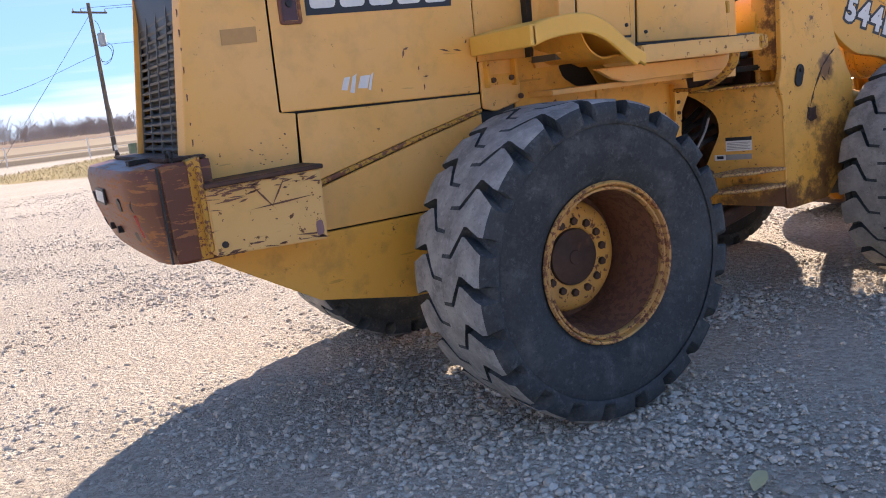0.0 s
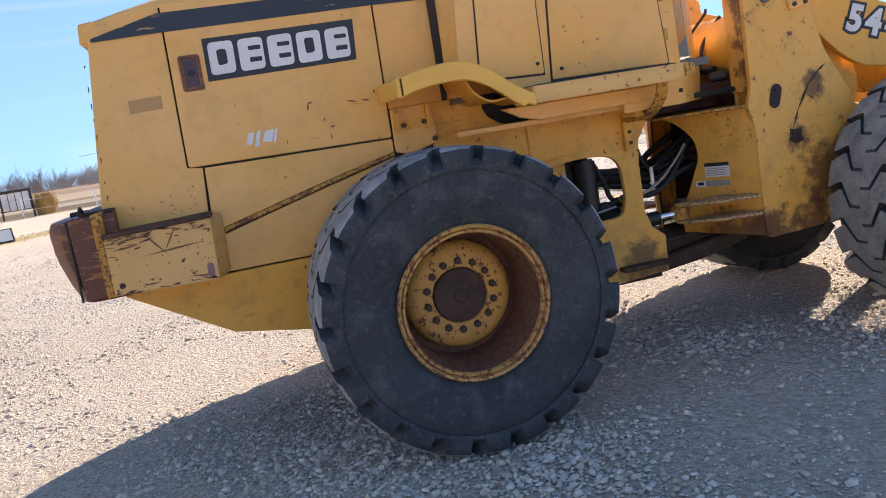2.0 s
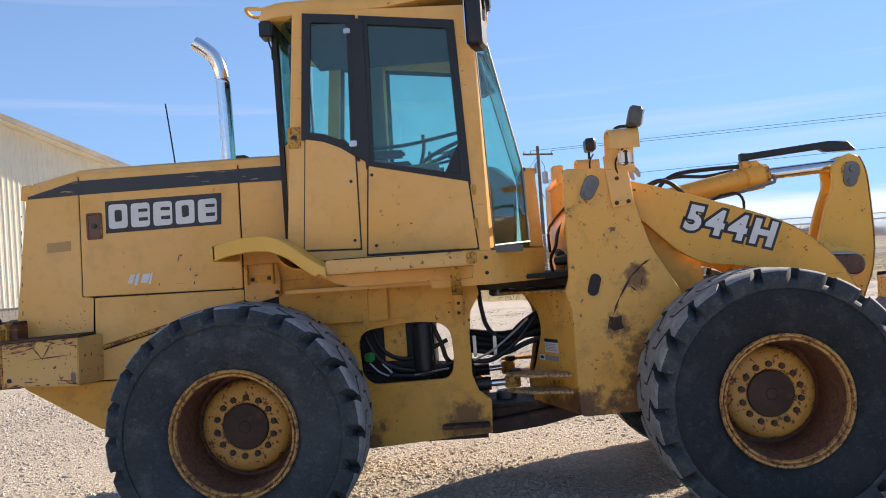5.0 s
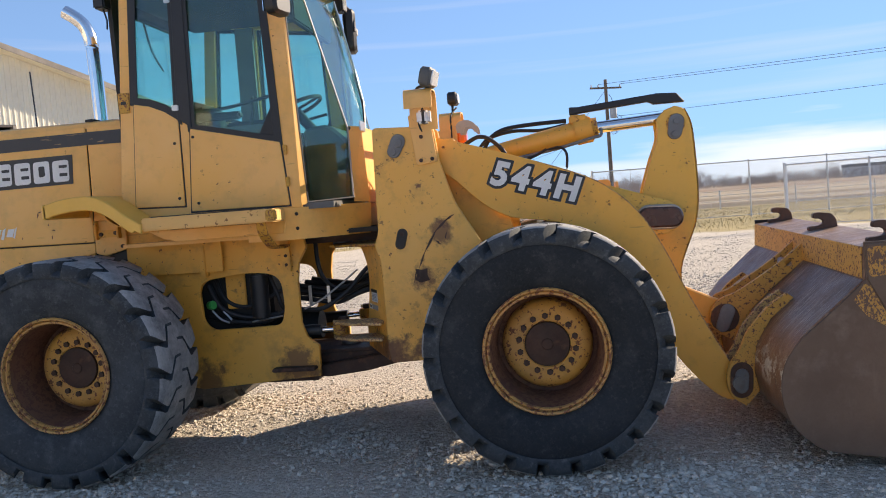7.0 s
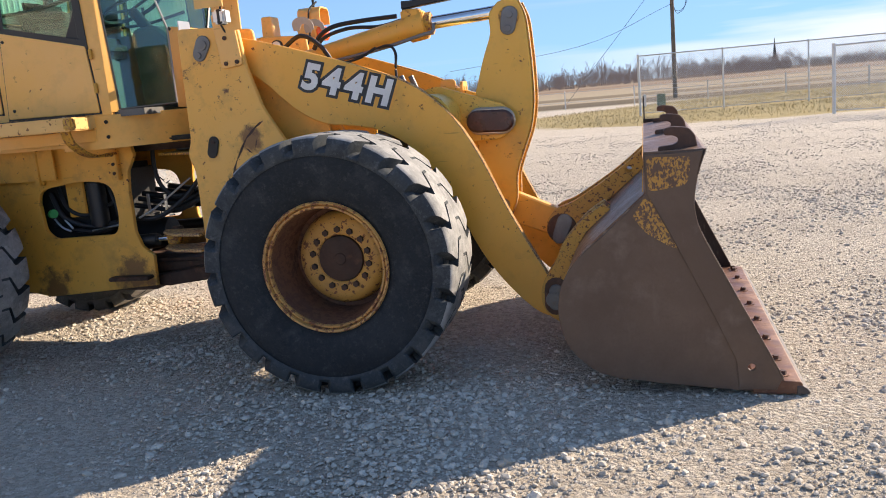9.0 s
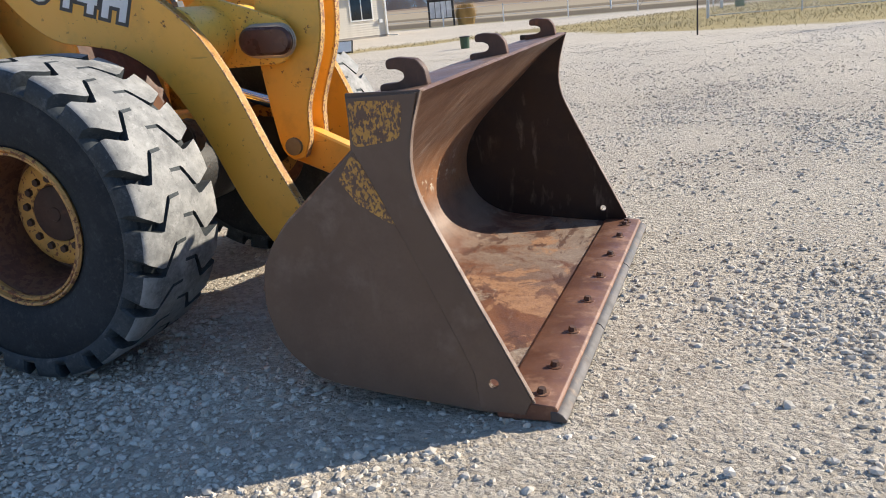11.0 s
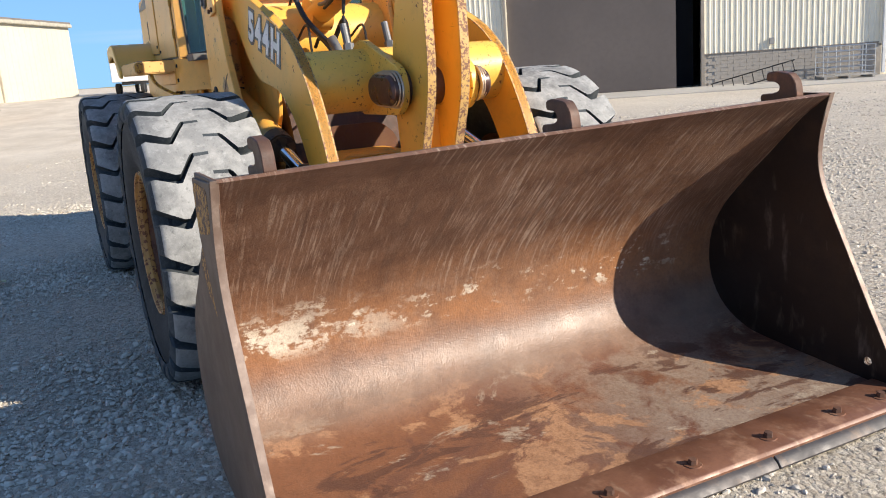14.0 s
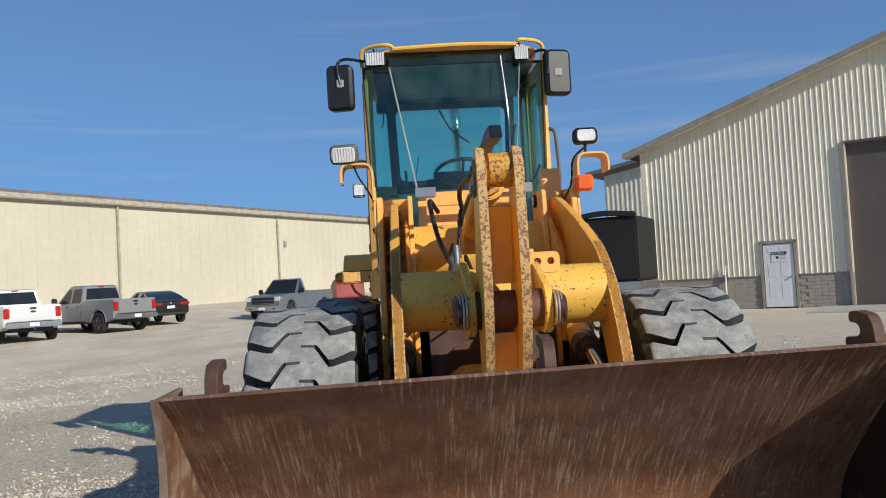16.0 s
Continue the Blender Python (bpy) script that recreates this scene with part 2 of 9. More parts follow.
        nt.links.new(tc.outputs["Object"], t2.inputs["Vector"])
        n2 = add(nt, "ShaderNodeTexNoise", Scale=sc, Detail=4.0, Roughness=0.6)
        nt.links.new(t2.outputs["Vector"], n2.inputs["Vector"])
        broken = mul(nt, ramp(nt, n2.outputs["Fac"], lo, lo + 0.07), blot(2.2, 0.44, 0.60, off, 6, 0.7))
        c = mix(nt, mul(nt, mul(nt, broken, high), share), c, tone)
    c = mix(nt, mul(nt, ramp(nt, noise_of(nt, 75, 6, 0.75, off=2.0), 0.46, 0.66), 0.42), c, (0.095, 0.042, 0.024))
    # the bend, rubbed smooth; part of its sheen is painted as paler colour
    bend = mul(nt, between(0.12, 0.18, 0.24, 0.34), blot(3.0, 0.30, 0.62, 91.0, 7, 0.65, (1.0, 0.5, 1.0)))
    c = mix(nt, mul(nt, bend, 0.32), c, (0.36, 0.31, 0.26))
    nt.links.new(c, b.inputs["Base Color"])
    nt.links.new(mul(nt, bend, 0.10), b.inputs["Metallic"])
    rr = ramp(nt, noise_of(nt, 6.0, 8, 0.7, off=6.0), 0.3, 0.7, (0.36, 0.36, 0.36, 1), (0.60, 0.60, 0.60, 1))
    rr = mix(nt, mul(nt, bend, 0.7), rr, (0.38, 0.38, 0.38))
    nt.links.new(rr, b.inputs["Roughness"])
    bump(nt, b, mix(nt, 0.5, noise_of(nt, 130, 5), noise_of(nt, 22, 8, 0.65)), 0.55, 0.006)
    return m


YELLOW = worn_paint("yellow_paint", (0.86, 0.428, 0.09), (0.87, 0.482, 0.16))
BOOMPAINT = worn_paint("golden_yellow_paint", (0.83, 0.39, 0.048), (0.83, 0.425, 0.078), chips=0.65, wear=0.55, grime=0.3)
TOWERPAINT = worn_paint("yellow_paint_stained", (0.84, 0.415, 0.072), (0.84, 0.455, 0.115), chips=0.645, wear=0.53, grime=0.45, rough=0.45)


def stained(m, spots, tone):
    """Adds rusty, greasy stains with ragged edges at places given as x, z, radius."""
    nt = m.node_tree
    b = nt.nodes["Principled BSDF"]
    c = b.inputs["Base Color"].links[0].from_socket
    tc = nt.nodes.new("ShaderNodeTexCoord")
    ragged = noise_of(nt, 9.0, 8, 0.72, off=23.0)
    for x, z, rad in spots:
        mp = nt.nodes.new("ShaderNodeMapping")
        mp.inputs["Location"].default_value = (-x / rad, 0, -z / rad)
        mp.inputs["Scale"].default_value = (1 / rad, 0.0, 1 / rad)
        nt.links.new(tc.outputs["Object"], mp.inputs["Vector"])
        ln = nt.nodes.new("ShaderNodeVectorMath")
        ln.operation = "LENGTH"
        nt.links.new(mp.outputs["Vector"], ln.inputs[0])
        near = ramp(nt, ln.outputs["Value"], 0.0, 1.0, (1, 1, 1, 1), (0, 0, 0, 1))
        add_ = nt.nodes.new("ShaderNodeMath")
        add_.operation = "MULTIPLY_ADD"
        add_.inputs[1].default_value = 0.42
        nt.links.new(near, add_.inputs[0])
        nt.links.new(ragged, add_.inputs[2])
        c = mix(nt, mul(nt, ramp(nt, add_.outputs["Value"], 0.62, 0.78), 0.85), c, tone)
    nt.links.new(c, b.inputs["Base Color"])
    return m


stained(TOWERPAINT, ((1.84, 0.60, 0.20), (2.04, 0.57, 0.20), (2.24, 0.60, 0.24), (2.36, 0.86, 0.34), (2.16, 1.10, 0.13), (1.96, 0.62, 0.16), (2.30, 1.36, 0.12)), (0.15, 0.062, 0.028))
YELLOW_DIRTY = worn_paint("yellow_paint_dirty", (0.80, 0.38, 0.05), (0.81, 0.415, 0.078), chips=0.65, wear=0.52, grime=0.5, rough=0.55)
stained(YELLOW_DIRTY, ((1.24, 0.52, 0.24), (0.60, 0.45, 0.20)), (0.15, 0.07, 0.03))
YELLOW_EDGE = worn_paint("yellow_paint_worn_edge", (0.58, 0.29, 0.035), (0.62, 0.32, 0.05), rust=(0.14, 0.055, 0.03), chips=0.535, wear=0.42, grime=0.5, rough=0.6, fine=1.8)
YELLOW_FRESH = worn_paint("yellow_paint_bright", (0.82, 0.44, 0.07), (0.84, 0.49, 0.11), chips=0.74, wear=0.75, grime=0.12, rough=0.4)
EDGE_RUST = worn_paint("rubbed_edge_yellow_flecks", (0.60, 0.36, 0.11), (0.52, 0.33, 0.16), rust=(0.14, 0.070, 0.046), chips=0.525, wear=0.36, grime=0.35, rough=0.6, fine=2.4)
CRANKPAINT = worn_paint("golden_crank_paint", (0.81, 0.425, 0.056), (0.81, 0.452, 0.085), chips=0.655, wear=0.56, grime=0.3)
EAR_PAINT = worn_paint("flaking_yellow_on_brown", (0.66, 0.34, 0.06), (0.60, 0.30, 0.065), rust=(0.10, 0.046, 0.03), chips=0.57, wear=0.44, grime=0.4, rough=0.6, fine=1.5)
RED_DIRT = worn_paint("red_brown_caked_frame", (0.095, 0.040, 0.020), (0.14, 0.060, 0.028), rust=(0.07, 0.032, 0.02), chips=0.60, wear=0.5, grime=0.4, rough=0.85)
SPECKLED = worn_paint("yellow_paint_rust_speckled", (0.80, 0.465, 0.072), (0.80, 0.485, 0.10), chips=0.61, wear=0.42, grime=0.3, rough=0.42, fine=1.7)
GREASE = worn_paint("brown_greasy_steel", (0.10, 0.052, 0.026), (0.15, 0.075, 0.03), rust=(0.055, 0.028, 0.016), chips=0.55, wear=0.45, grime=0.4, rough=0.6)
CREAM = worn_paint("faded_cream_yellow", (0.74, 0.42, 0.13), (0.78, 0.47, 0.17), chips=0.64, wear=0.5, grime=0.2, rough=0.6)
RUSTBROWN = worn_paint("rust_brown_casting", (0.12, 0.034, 0.016), (0.21, 0.060, 0.024), rust=(0.22, 0.09, 0.035), chips=0.56, wear=0.5, grime=0.2, rough=0.45, drag=(0.35, 0.35, 1.7))
BUCKET_OUT = rust_steel("bucket_side_steel", (0.11, 0.070, 0.048), (0.145, 0.095, 0.066), (0.165, 0.115, 0.085), (0.20, 0.15, 0.115), 2.0, 0.15, 0.55, 0.80)
BUCKET_IN = bucket_inside()
EDGE_STEEL = rust_steel("cutting_edge_steel", (0.125, 0.052, 0.030), (0.20, 0.090, 0.052), (0.29, 0.155, 0.095), (0.46, 0.35, 0.24), 4.0, 0.1, 0.45, 0.68, 0.45)
LIP_STEEL = rust_steel("dark_worn_lip_steel", (0.05, 0.045, 0.045), (0.085, 0.072, 0.068), (0.12, 0.085, 0.065), (0.22, 0.19, 0.16), 5.0, 0.3, 0.5, 0.75)
DARK_RUST = rust_steel("dark_rusty_steel", (0.045, 0.024, 0.017), (0.085, 0.042, 0.028), (0.13, 0.06, 0.035), (0.2, 0.13, 0.09), 5.0, 0.2, 0.6, 0.8)
HOOK_RUST = rust_steel("brown_rusted_bar", (0.065, 0.033, 0.022), (0.125, 0.058, 0.034), (0.19, 0.085, 0.045), (0.28, 0.17, 0.11), 6.0, 0.1, 0.55, 0.8)
PIN_STEEL = rust_steel("worn_grey_steel", (0.16, 0.16, 0.16), (0.22, 0.22, 0.215), (0.2, 0.16, 0.13), (0.34, 0.33, 0.31), 6.0, 0.5, 0.45, 0.75)
SCRATCH = simple("brown_bare_scratch", (0.17, 0.075, 0.042), 0.7, 0, 0.35, 20)
BLACK = simple("black_paint", (0.012, 0.013, 0.015), 0.45, 0, 0.3)
BLACK_RUBBER = simple("black_hose_rubber", (0.014, 0.014, 0.015), 0.5, 0, 0.3)
DARK_METAL = simple("grimy_dark_metal", (0.03, 0.028, 0.026), 0.6, 0.3, 0.5, 6, 0.3)
CHROME = simple("polished_chrome", (0.78, 0.79, 0.80), 0.12, 1.0, 0.06)
ALU = simple("brushed_aluminium", (0.55, 0.55, 0.54), 0.35, 1.0, 0.1)
WHITE = simple("white_vinyl", (0.74, 0.73, 0.70), 0.5, 0, 0.06, 20)
DECAL_BLACK = simple("black_vinyl", (0.02, 0.023, 0.028), 0.42, 0, 0.3, 14)
STRIPE = worn_paint("blue_black_stripe", (0.016, 0.021, 0.030), (0.022, 0.028, 0.038), rust=(0.30, 0.20, 0.09), chips=0.63, wear=0.55, grime=0.2, rough=0.38, fine=1.6, drag=(0.12, 1.0, 1.0))
GREYSTICK = simple("grey_sticker", (0.33, 0.32, 0.30), 0.5)
TAPE = simple("faded_label_patch", (0.50, 0.28, 0.10), 0.55, 0, 0.08)
GREEN = simple("green_plastic", (0.02, 0.35, 0.07), 0.4)
RED_LENS = simple("red_lens", (0.38, 0.02, 0.015), 0.15)
DARK_LENS = simple("dark_red_lens", (0.10, 0.03, 0.025), 0.2)
ORANGE_LENS = simple("orange_lens", (0.75, 0.13, 0.02), 0.15)
LAMP_GLASS = simple("lamp_glass", (0.78, 0.79, 0.78), 0.18, 0.15, 0.15, 40, 0.15, 60)
SEAT_CLOTH = simple("black_seat_cloth", (0.02, 0.02, 0.022), 0.9)
GREY_PLASTIC = simple("dark_grey_plastic", (0.10, 0.10, 0.095), 0.55)
CAB_INNER = simple("grey_cab_lining", (0.16, 0.155, 0.15), 0.8)


def tyre_material(name, base, dust, lo, hi):
    m, nt, b = nodes_of(name)
    c = mix(nt, ramp(nt, noise_of(nt, 3.0, 5, 0.6), 0.35, 0.7), base, tuple(x * 1.7 for x in base))
    c = mix(nt, ramp(nt, noise_of(nt, 9.0, 7, 0.7, off=2.0), lo, hi), c, dust)
    c = mix(nt, mul(nt, ramp(nt, noise_of(nt, 70, 4, 0.7, off=5.0), 0.5, 0.75), 0.3), c, dust)
    c = mix(nt, mul(nt, ramp(nt, noise_of(nt, 28, 6, 0.75, off=8.0), 0.56, 0.66), 0.3), c, tuple(min(0.6, x * 1.6) for x in dust))
    c = mix(nt, mul(nt, ramp(nt, noise_of(nt, 45, 5, 0.7, off=12.0), 0.58, 0.68), 0.5), c, tuple(x * 0.5 for x in base))
    nt.links.new(c, b.inputs["Base Color"])
    b.inputs["Roughness"].default_value = 0.78
    b.inputs["Specular IOR Level"].default_value = 0.3
    bump(nt, b, mix(nt, 0.5, noise_of(nt, 40, 6), noise_of(nt, 160, 3)), 0.35, 0.004)
    return m


# one rubber, two tones: rear lifted for lens glare, front kept darker
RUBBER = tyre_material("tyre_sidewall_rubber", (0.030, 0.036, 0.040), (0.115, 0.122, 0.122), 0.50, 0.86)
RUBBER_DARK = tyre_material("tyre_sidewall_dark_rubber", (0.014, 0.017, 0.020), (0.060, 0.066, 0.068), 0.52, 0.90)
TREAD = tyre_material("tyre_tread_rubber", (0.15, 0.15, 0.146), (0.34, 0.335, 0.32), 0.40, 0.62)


def glass_material(name, tint, gloss=0.06):
    m, nt, b = nodes_of(name)
    out = nt.nodes["Material Output"]
    nt.nodes.remove(b)
    tr = nt.nodes.new("ShaderNodeBsdfTransparent")
    tr.inputs["Color"].default_value = (*tint, 1)
    gl = nt.nodes.new("ShaderNodeBsdfGlossy")
    gl.inputs["Roughness"].default_value = 0.02
    df = nt.nodes.new("ShaderNodeBsdfDiffuse")
    df.inputs["Color"].default_value = (0.45, 0.47, 0.46, 1)
    dirt = nt.nodes.new("ShaderNodeMixShader")
    nt.links.new(mul(nt, ramp(nt, noise_of(nt, 5.0, 6, 0.65), 0.40, 0.85), 0.06), dirt.inputs["Fac"])
    nt.links.new(tr.outputs["BSDF"], dirt.inputs[1])
    nt.links.new(df.outputs["BSDF"], dirt.inputs[2])
    lw = add(nt, "ShaderNodeLayerWeight", Blend=0.5)
    pw = nt.nodes.new("ShaderNodeMath")
    pw.operation = "POWER"
    pw.inputs[1].default_value = 5.0
    nt.links.new(lw.outputs["Facing"], pw.inputs[0])
    fr = nt.nodes.new("ShaderNodeMath")
    fr.operation = "MULTIPLY_ADD"
    fr.inputs[1].default_value = 0.9
    fr.inputs[2].default_value = gloss
    nt.links.new(pw.outputs["Value"], fr.inputs[0])
    mx = nt.nodes.new("ShaderNodeMixShader")
    nt.links.new(fr.outputs["Value"], mx.inputs["Fac"])
    nt.links.new(dirt.outputs["Shader"], mx.inputs[1])
    nt.links.new(gl.outputs["BSDF"], mx.inputs[2])
    nt.links.new(mx.outputs["Shader"], out.inputs["Surface"])
    return m


CAB_GLASS = glass_material("tinted_cab_glass", (0.70, 0.93, 0.88))
CAR_GLASS = simple("dark_car_glass", (0.015, 0.017, 0.02), 0.06)

# ---- mesh helpers ----
def part(name, bm, material, parent=None, label="", smooth=True, angle=32):
    """Links a bmesh as one mesh object under a thing or a part."""
    bmesh.ops.recalc_face_normals(bm, faces=bm.faces)
    me = bpy.data.meshes.new(name)
    bm.to_mesh(me)
    bm.free()
    me.materials.append(material)
    if smooth:
        me.shade_smooth()
        me.set_sharp_from_angle(angle=radians(angle))
    ob = new(name, me)
    if parent is not None:
        ob.parent = parent
    if label:
        ob["label"] = label
    return ob


def thing(name, label, category, at=(0, 0, 0), turn=0.0, group="", kind=""):
    ob = new(name)
    ob.matrix_basis = pose(*at, 0, 0, turn)
    return tagged(ob, label, category, group, kind)


def bevel(bm, width=0.005, seg=1, angle=35):
    edges = [e for e in bm.edges if len(e.link_faces) == 2 and e.calc_face_angle(0) > radians(angle)]
    if edges:
        bmesh.ops.bevel(bm, geom=edges, offset=width, segments=seg, affect="EDGES", clamp_overlap=True)
    return bm


def box(lo, hi, bm=None, bev=0.0, turn=None):
    own = bmesh.new()
    c = [(a + b) / 2 for a, b in zip(lo, hi)]
    s = [abs(b - a) for a, b in zip(lo, hi)]
    bmesh.ops.create_cube(own, size=1.0, matrix=Matrix.LocRotScale(c, turn, s))
    if bev:
        bevel(own, bev, 2)
    return merge(bm, own)


def merge(bm, own):
    if bm is None:
        return own
    me = bpy.data.meshes.new("tmp")
    own.to_mesh(me)
    own.free()
    bm.from_mesh(me)
    bpy.data.meshes.remove(me)
    return bm


def fillet(pts, r, n=4):
    """Rounds the corners of a closed outline."""
    out = []
    k = len(pts)
    for i in range(k):
        p, a, b = Vector(pts[i]), Vector(pts[i - 1]), Vector(pts[(i + 1) % k])
        da, db = (a - p), (b - p)
        d = min(r, da.length * 0.45, db.length * 0.45)
        if d < 1e-5:
            out.append(tuple(p))
            continue
        s, e = p + da.normalized() * d, p + db.normalized() * d
        for j in range(n + 1):
            t = j / n
            out.append(tuple(s * (1 - t) ** 2 + p * 2 * t * (1 - t) + e * t * t))
    return out


def plate(outer, y0, y1, holes=(), bm=None, bev=0.0):
    """A flat plate: an outline in x and z, with holes, thick from y0 to y1."""
    own = bmesh.new()
    edges = []
    for loop in (outer, *holes):
        vs = [own.verts.new((x, y0, z)) for x, z in loop]
        edges += [own.edges.new((vs[i], vs[(i + 1) % len(vs)])) for i in range(len(vs))]
    if holes:
        bmesh.ops.triangle_fill(own, use_beauty=True, edges=edges)
    else:
        own.faces.new(own.verts[:])
    bmesh.ops.recalc_face_normals(own, faces=own.faces)
    made = bmesh.ops.extrude_face_region(own, geom=own.faces[:])
    bmesh.ops.translate(own, vec=(0, y1 - y0, 0), verts=[v for v in made["geom"] if isinstance(v, bmesh.types.BMVert)])
    if bev:
        bevel(own, bev, 1)
    return merge(bm, own)


def ring(cx, cz, r, n=20, sx=1.0, sz=1.0):
    return [(cx + math.cos(2 * math.pi * i / n) * r * sx, cz + math.sin(2 * math.pi * i / n) * r * sz) for i in range(n)]


def slot(a, b, ra, rb, n=8):
    """The outline of a two-ended rounded bar from a to b (x, z)."""
    a, b = Vector(a), Vector(b)
    t = math.atan2((b - a).y, (b - a).x)
    out = [(a.x + math.cos(t + math.pi / 2 + math.pi * i / n) * ra, a.y + math.sin(t + math.pi / 2 + math.pi * i / n) * ra) for i in range(n + 1)]
    out += [(b.x + math.cos(t - math.pi / 2 + math.pi * i / n) * rb, b.y + math.sin(t - math.pi / 2 + math.pi * i / n) * rb) for i in range(n + 1)]
    return out


def cyl(p0, p1, r0, r1=None, seg=20, bm=None, bev=0.0):
    own = bmesh.new()
    p0, p1 = Vector(p0), Vector(p1)
    d = p1 - p0
    m = Matrix.Translation((p0 + p1) / 2) @ d.to_track_quat("Z", "Y").to_matrix().to_4x4()
    bmesh.ops.create_cone(own, cap_ends=True, segments=seg, radius1=r0, radius2=r0 if r1 is None else r1, depth=d.length, matrix=m)
    if bev:
        bevel(own, bev, 2, 60)
    return merge(bm, own)


def tube(points, r, seg=8, bm=None, smooth_steps=6):
    """A round bar, pipe or hose along a smooth line through the points."""
    own = bmesh.new()
    P = [Vector(p) for p in points]
    line = []
    if len(P) > 2 and smooth_steps > 1:
        ext = [P[0] * 2 - P[1], *P, P[-1] * 2 - P[-2]]
        for i in range(1, len(ext) - 2):
            a, b, c, d = ext[i - 1:i + 3]
            for j in range(smooth_steps):
                t = j / smooth_steps
                line.append(0.5 * ((2 * b) + (c - a) * t + (2 * a - 5 * b + 4 * c - d) * t * t + (3 * b - a - 3 * c + d) * t ** 3))
        line.append(P[-1])
    else:
        line = P
    rings = []
    up = Vector((0, 0, 1))
    for i, p in enumerate(line):
        t = (line[min(i + 1, len(line) - 1)] - line[max(i - 1, 0)]).normalized()
        side = t.cross(up)
        if side.length < 0.1:
            side = t.cross(Vector((0, 1, 0)))
        side.normalize()
        nrm = side.cross(t)
        rings.append([own.verts.new(p + (side * math.cos(2 * math.pi * k / seg) + nrm * math.sin(2 * math.pi * k / seg)) * r) for k in range(seg)])
    for a, b in zip(rings, rings[1:]):
        for k in range(seg):
            own.faces.new((a[k], a[(k + 1) % seg], b[(k + 1) % seg], b[k]))
    own.faces.new(rings[0][::-1])
    own.faces.new(rings[-1])
    return merge(bm, own)


def lathe(profile, seg=64, closed=False, bm=None):
    """Turns (radius, along) round the y axis."""
    own = bmesh.new()
    rings = [[own.verts.new((math.cos(2 * math.pi * k / seg) * r, a, math.sin(2 * math.pi * k / seg) * r)) for k in range(seg)] for r, a in profile]
    pairs = list(zip(rings, rings[1:])) + ([(rings[-1], rings[0])] if closed else [])
    for a, b in pairs:
        for k in range(seg):
            own.faces.new((a[k], a[(k + 1) % seg], b[(k + 1) % seg], b[k]))
    return merge(bm, own)


def sheet(line, y0, y1, thick, bm=None):
    """A bent sheet: a line in x and z, swept from y0 to y1."""
    n = len(line)
    L = [Vector(p) for p in line]
    low = []
    for i in range(n):
        t = (L[min(i + 1, n - 1)] - L[max(i - 1, 0)]).normalized()
        low.append(tuple(L[i] + Vector((t.y, -t.x)) * thick))
    return plate([tuple(p) for p in L] + low[::-1], y0, y1, bm=bm)


def curve_pts(pts, steps=5):
    """A smooth open line through points of x and z."""
    P = [Vector((*p, 0)) for p in pts]
    ext = [P[0] * 2 - P[1], *P, P[-1] * 2 - P[-2]]
    out = []
    for i in range(1, len(ext) - 2):
        a, b, c, d = ext[i - 1:i + 3]
        for j in range(steps):
            t = j / steps
            q = 0.5 * ((2 * b) + (c - a) * t + (2 * a - 5 * b + 4 * c - d) * t * t + (3 * b - a - 3 * c + d) * t ** 3)
            out.append((q.x, q.y))
    return out + [tuple(pts[-1])]


def lettering(text, size, offset=0.0, shear=0.0, thick=0.001, spacing=1.0):
    """Built-in letters as a bmesh, lying in x and z, facing -y."""
    cu = bpy.data.curves.new("letters", "FONT")
    cu.body, cu.size, cu.offset, cu.shear, cu.extrude, cu.space_character = text, size, offset, shear, thick, spacing
    cu.resolution_u = 3
    ob = new("letters", cu)
    me = bpy.data.meshes.new_from_object(ob.evaluated_get(bpy.context.evaluated_depsgraph_get()))
    bpy.data.objects.remove(ob)
    bm = bmesh.new()
    bm.from_mesh(me)
    bpy.data.meshes.remove(me)
    bmesh.ops.rotate(bm, verts=bm.verts, cent=(0, 0, 0), matrix=Matrix.Rotation(radians(90), 3, "X"))
    return bm


def moved(bm, m):
    bmesh.ops.transform(bm, matrix=m, verts=bm.verts)
    return bm


def bolt_row(places, r, depth, way, material, parent):
    """Bolt heads, each a part of its own."""
    for p in places:
        part("bolt", bolts([p], r, depth, way), material, parent)


def bolts(places, r, depth, way, bm=None, seg=8):
    for p in places:
        q = Vector(p) + Vector(way) * depth
        bm = cyl(p, q, r, r * 0.92, seg, bm)
    return bm

# ================= the wheel loader =================
loader = thing("wheel_loader", "worn yellow wheel loader parked on gravel, rusty bucket lowered", "wheel loader")
HUB_Z, TRACK = 0.69, 0.985


# ---- wheels ----
def tyre_carcass():
    prof = [(0.335, -0.205), (0.36, -0.225), (0.40, -0.245), (0.46, -0.258), (0.53, -0.262), (0.58, -0.258), (0.605, -0.250), (0.622, -0.238),
            (0.636, -0.21), (0.634, -0.10), (0.634, 0.0)]
    prof = prof + [(r, -a) for r, a in prof[-2::-1]]
    return lathe(prof, 88, True)


# across the tread: place, outer radius, groove floor, turn of the groove, width of the groove (in pitches)
TREAD_ROWS = ((0.262, 0.588, 0.588, 0.00, 0.42), (0.271, 0.612, 0.597, 0.00, 0.42), (0.270, 0.652, 0.606, 0.00, 0.42), (0.258, 0.678, 0.618, -0.01, 0.34), (0.240, 0.690, 0.630, -0.05, 0.27),
              (0.155, 0.694, 0.642, -0.24, 0.21), (0.134, 0.6945, 0.642, -0.24, 0.21), (0.082, 0.695, 0.646, 0.20, 0.19), (0.070, 0.695, 0.660, 0.27, 0.15), (0.063, 0.695, 0.6948, 0.30, 0.09), (0.0, 0.695, 0.695, 0.32, 0.08))


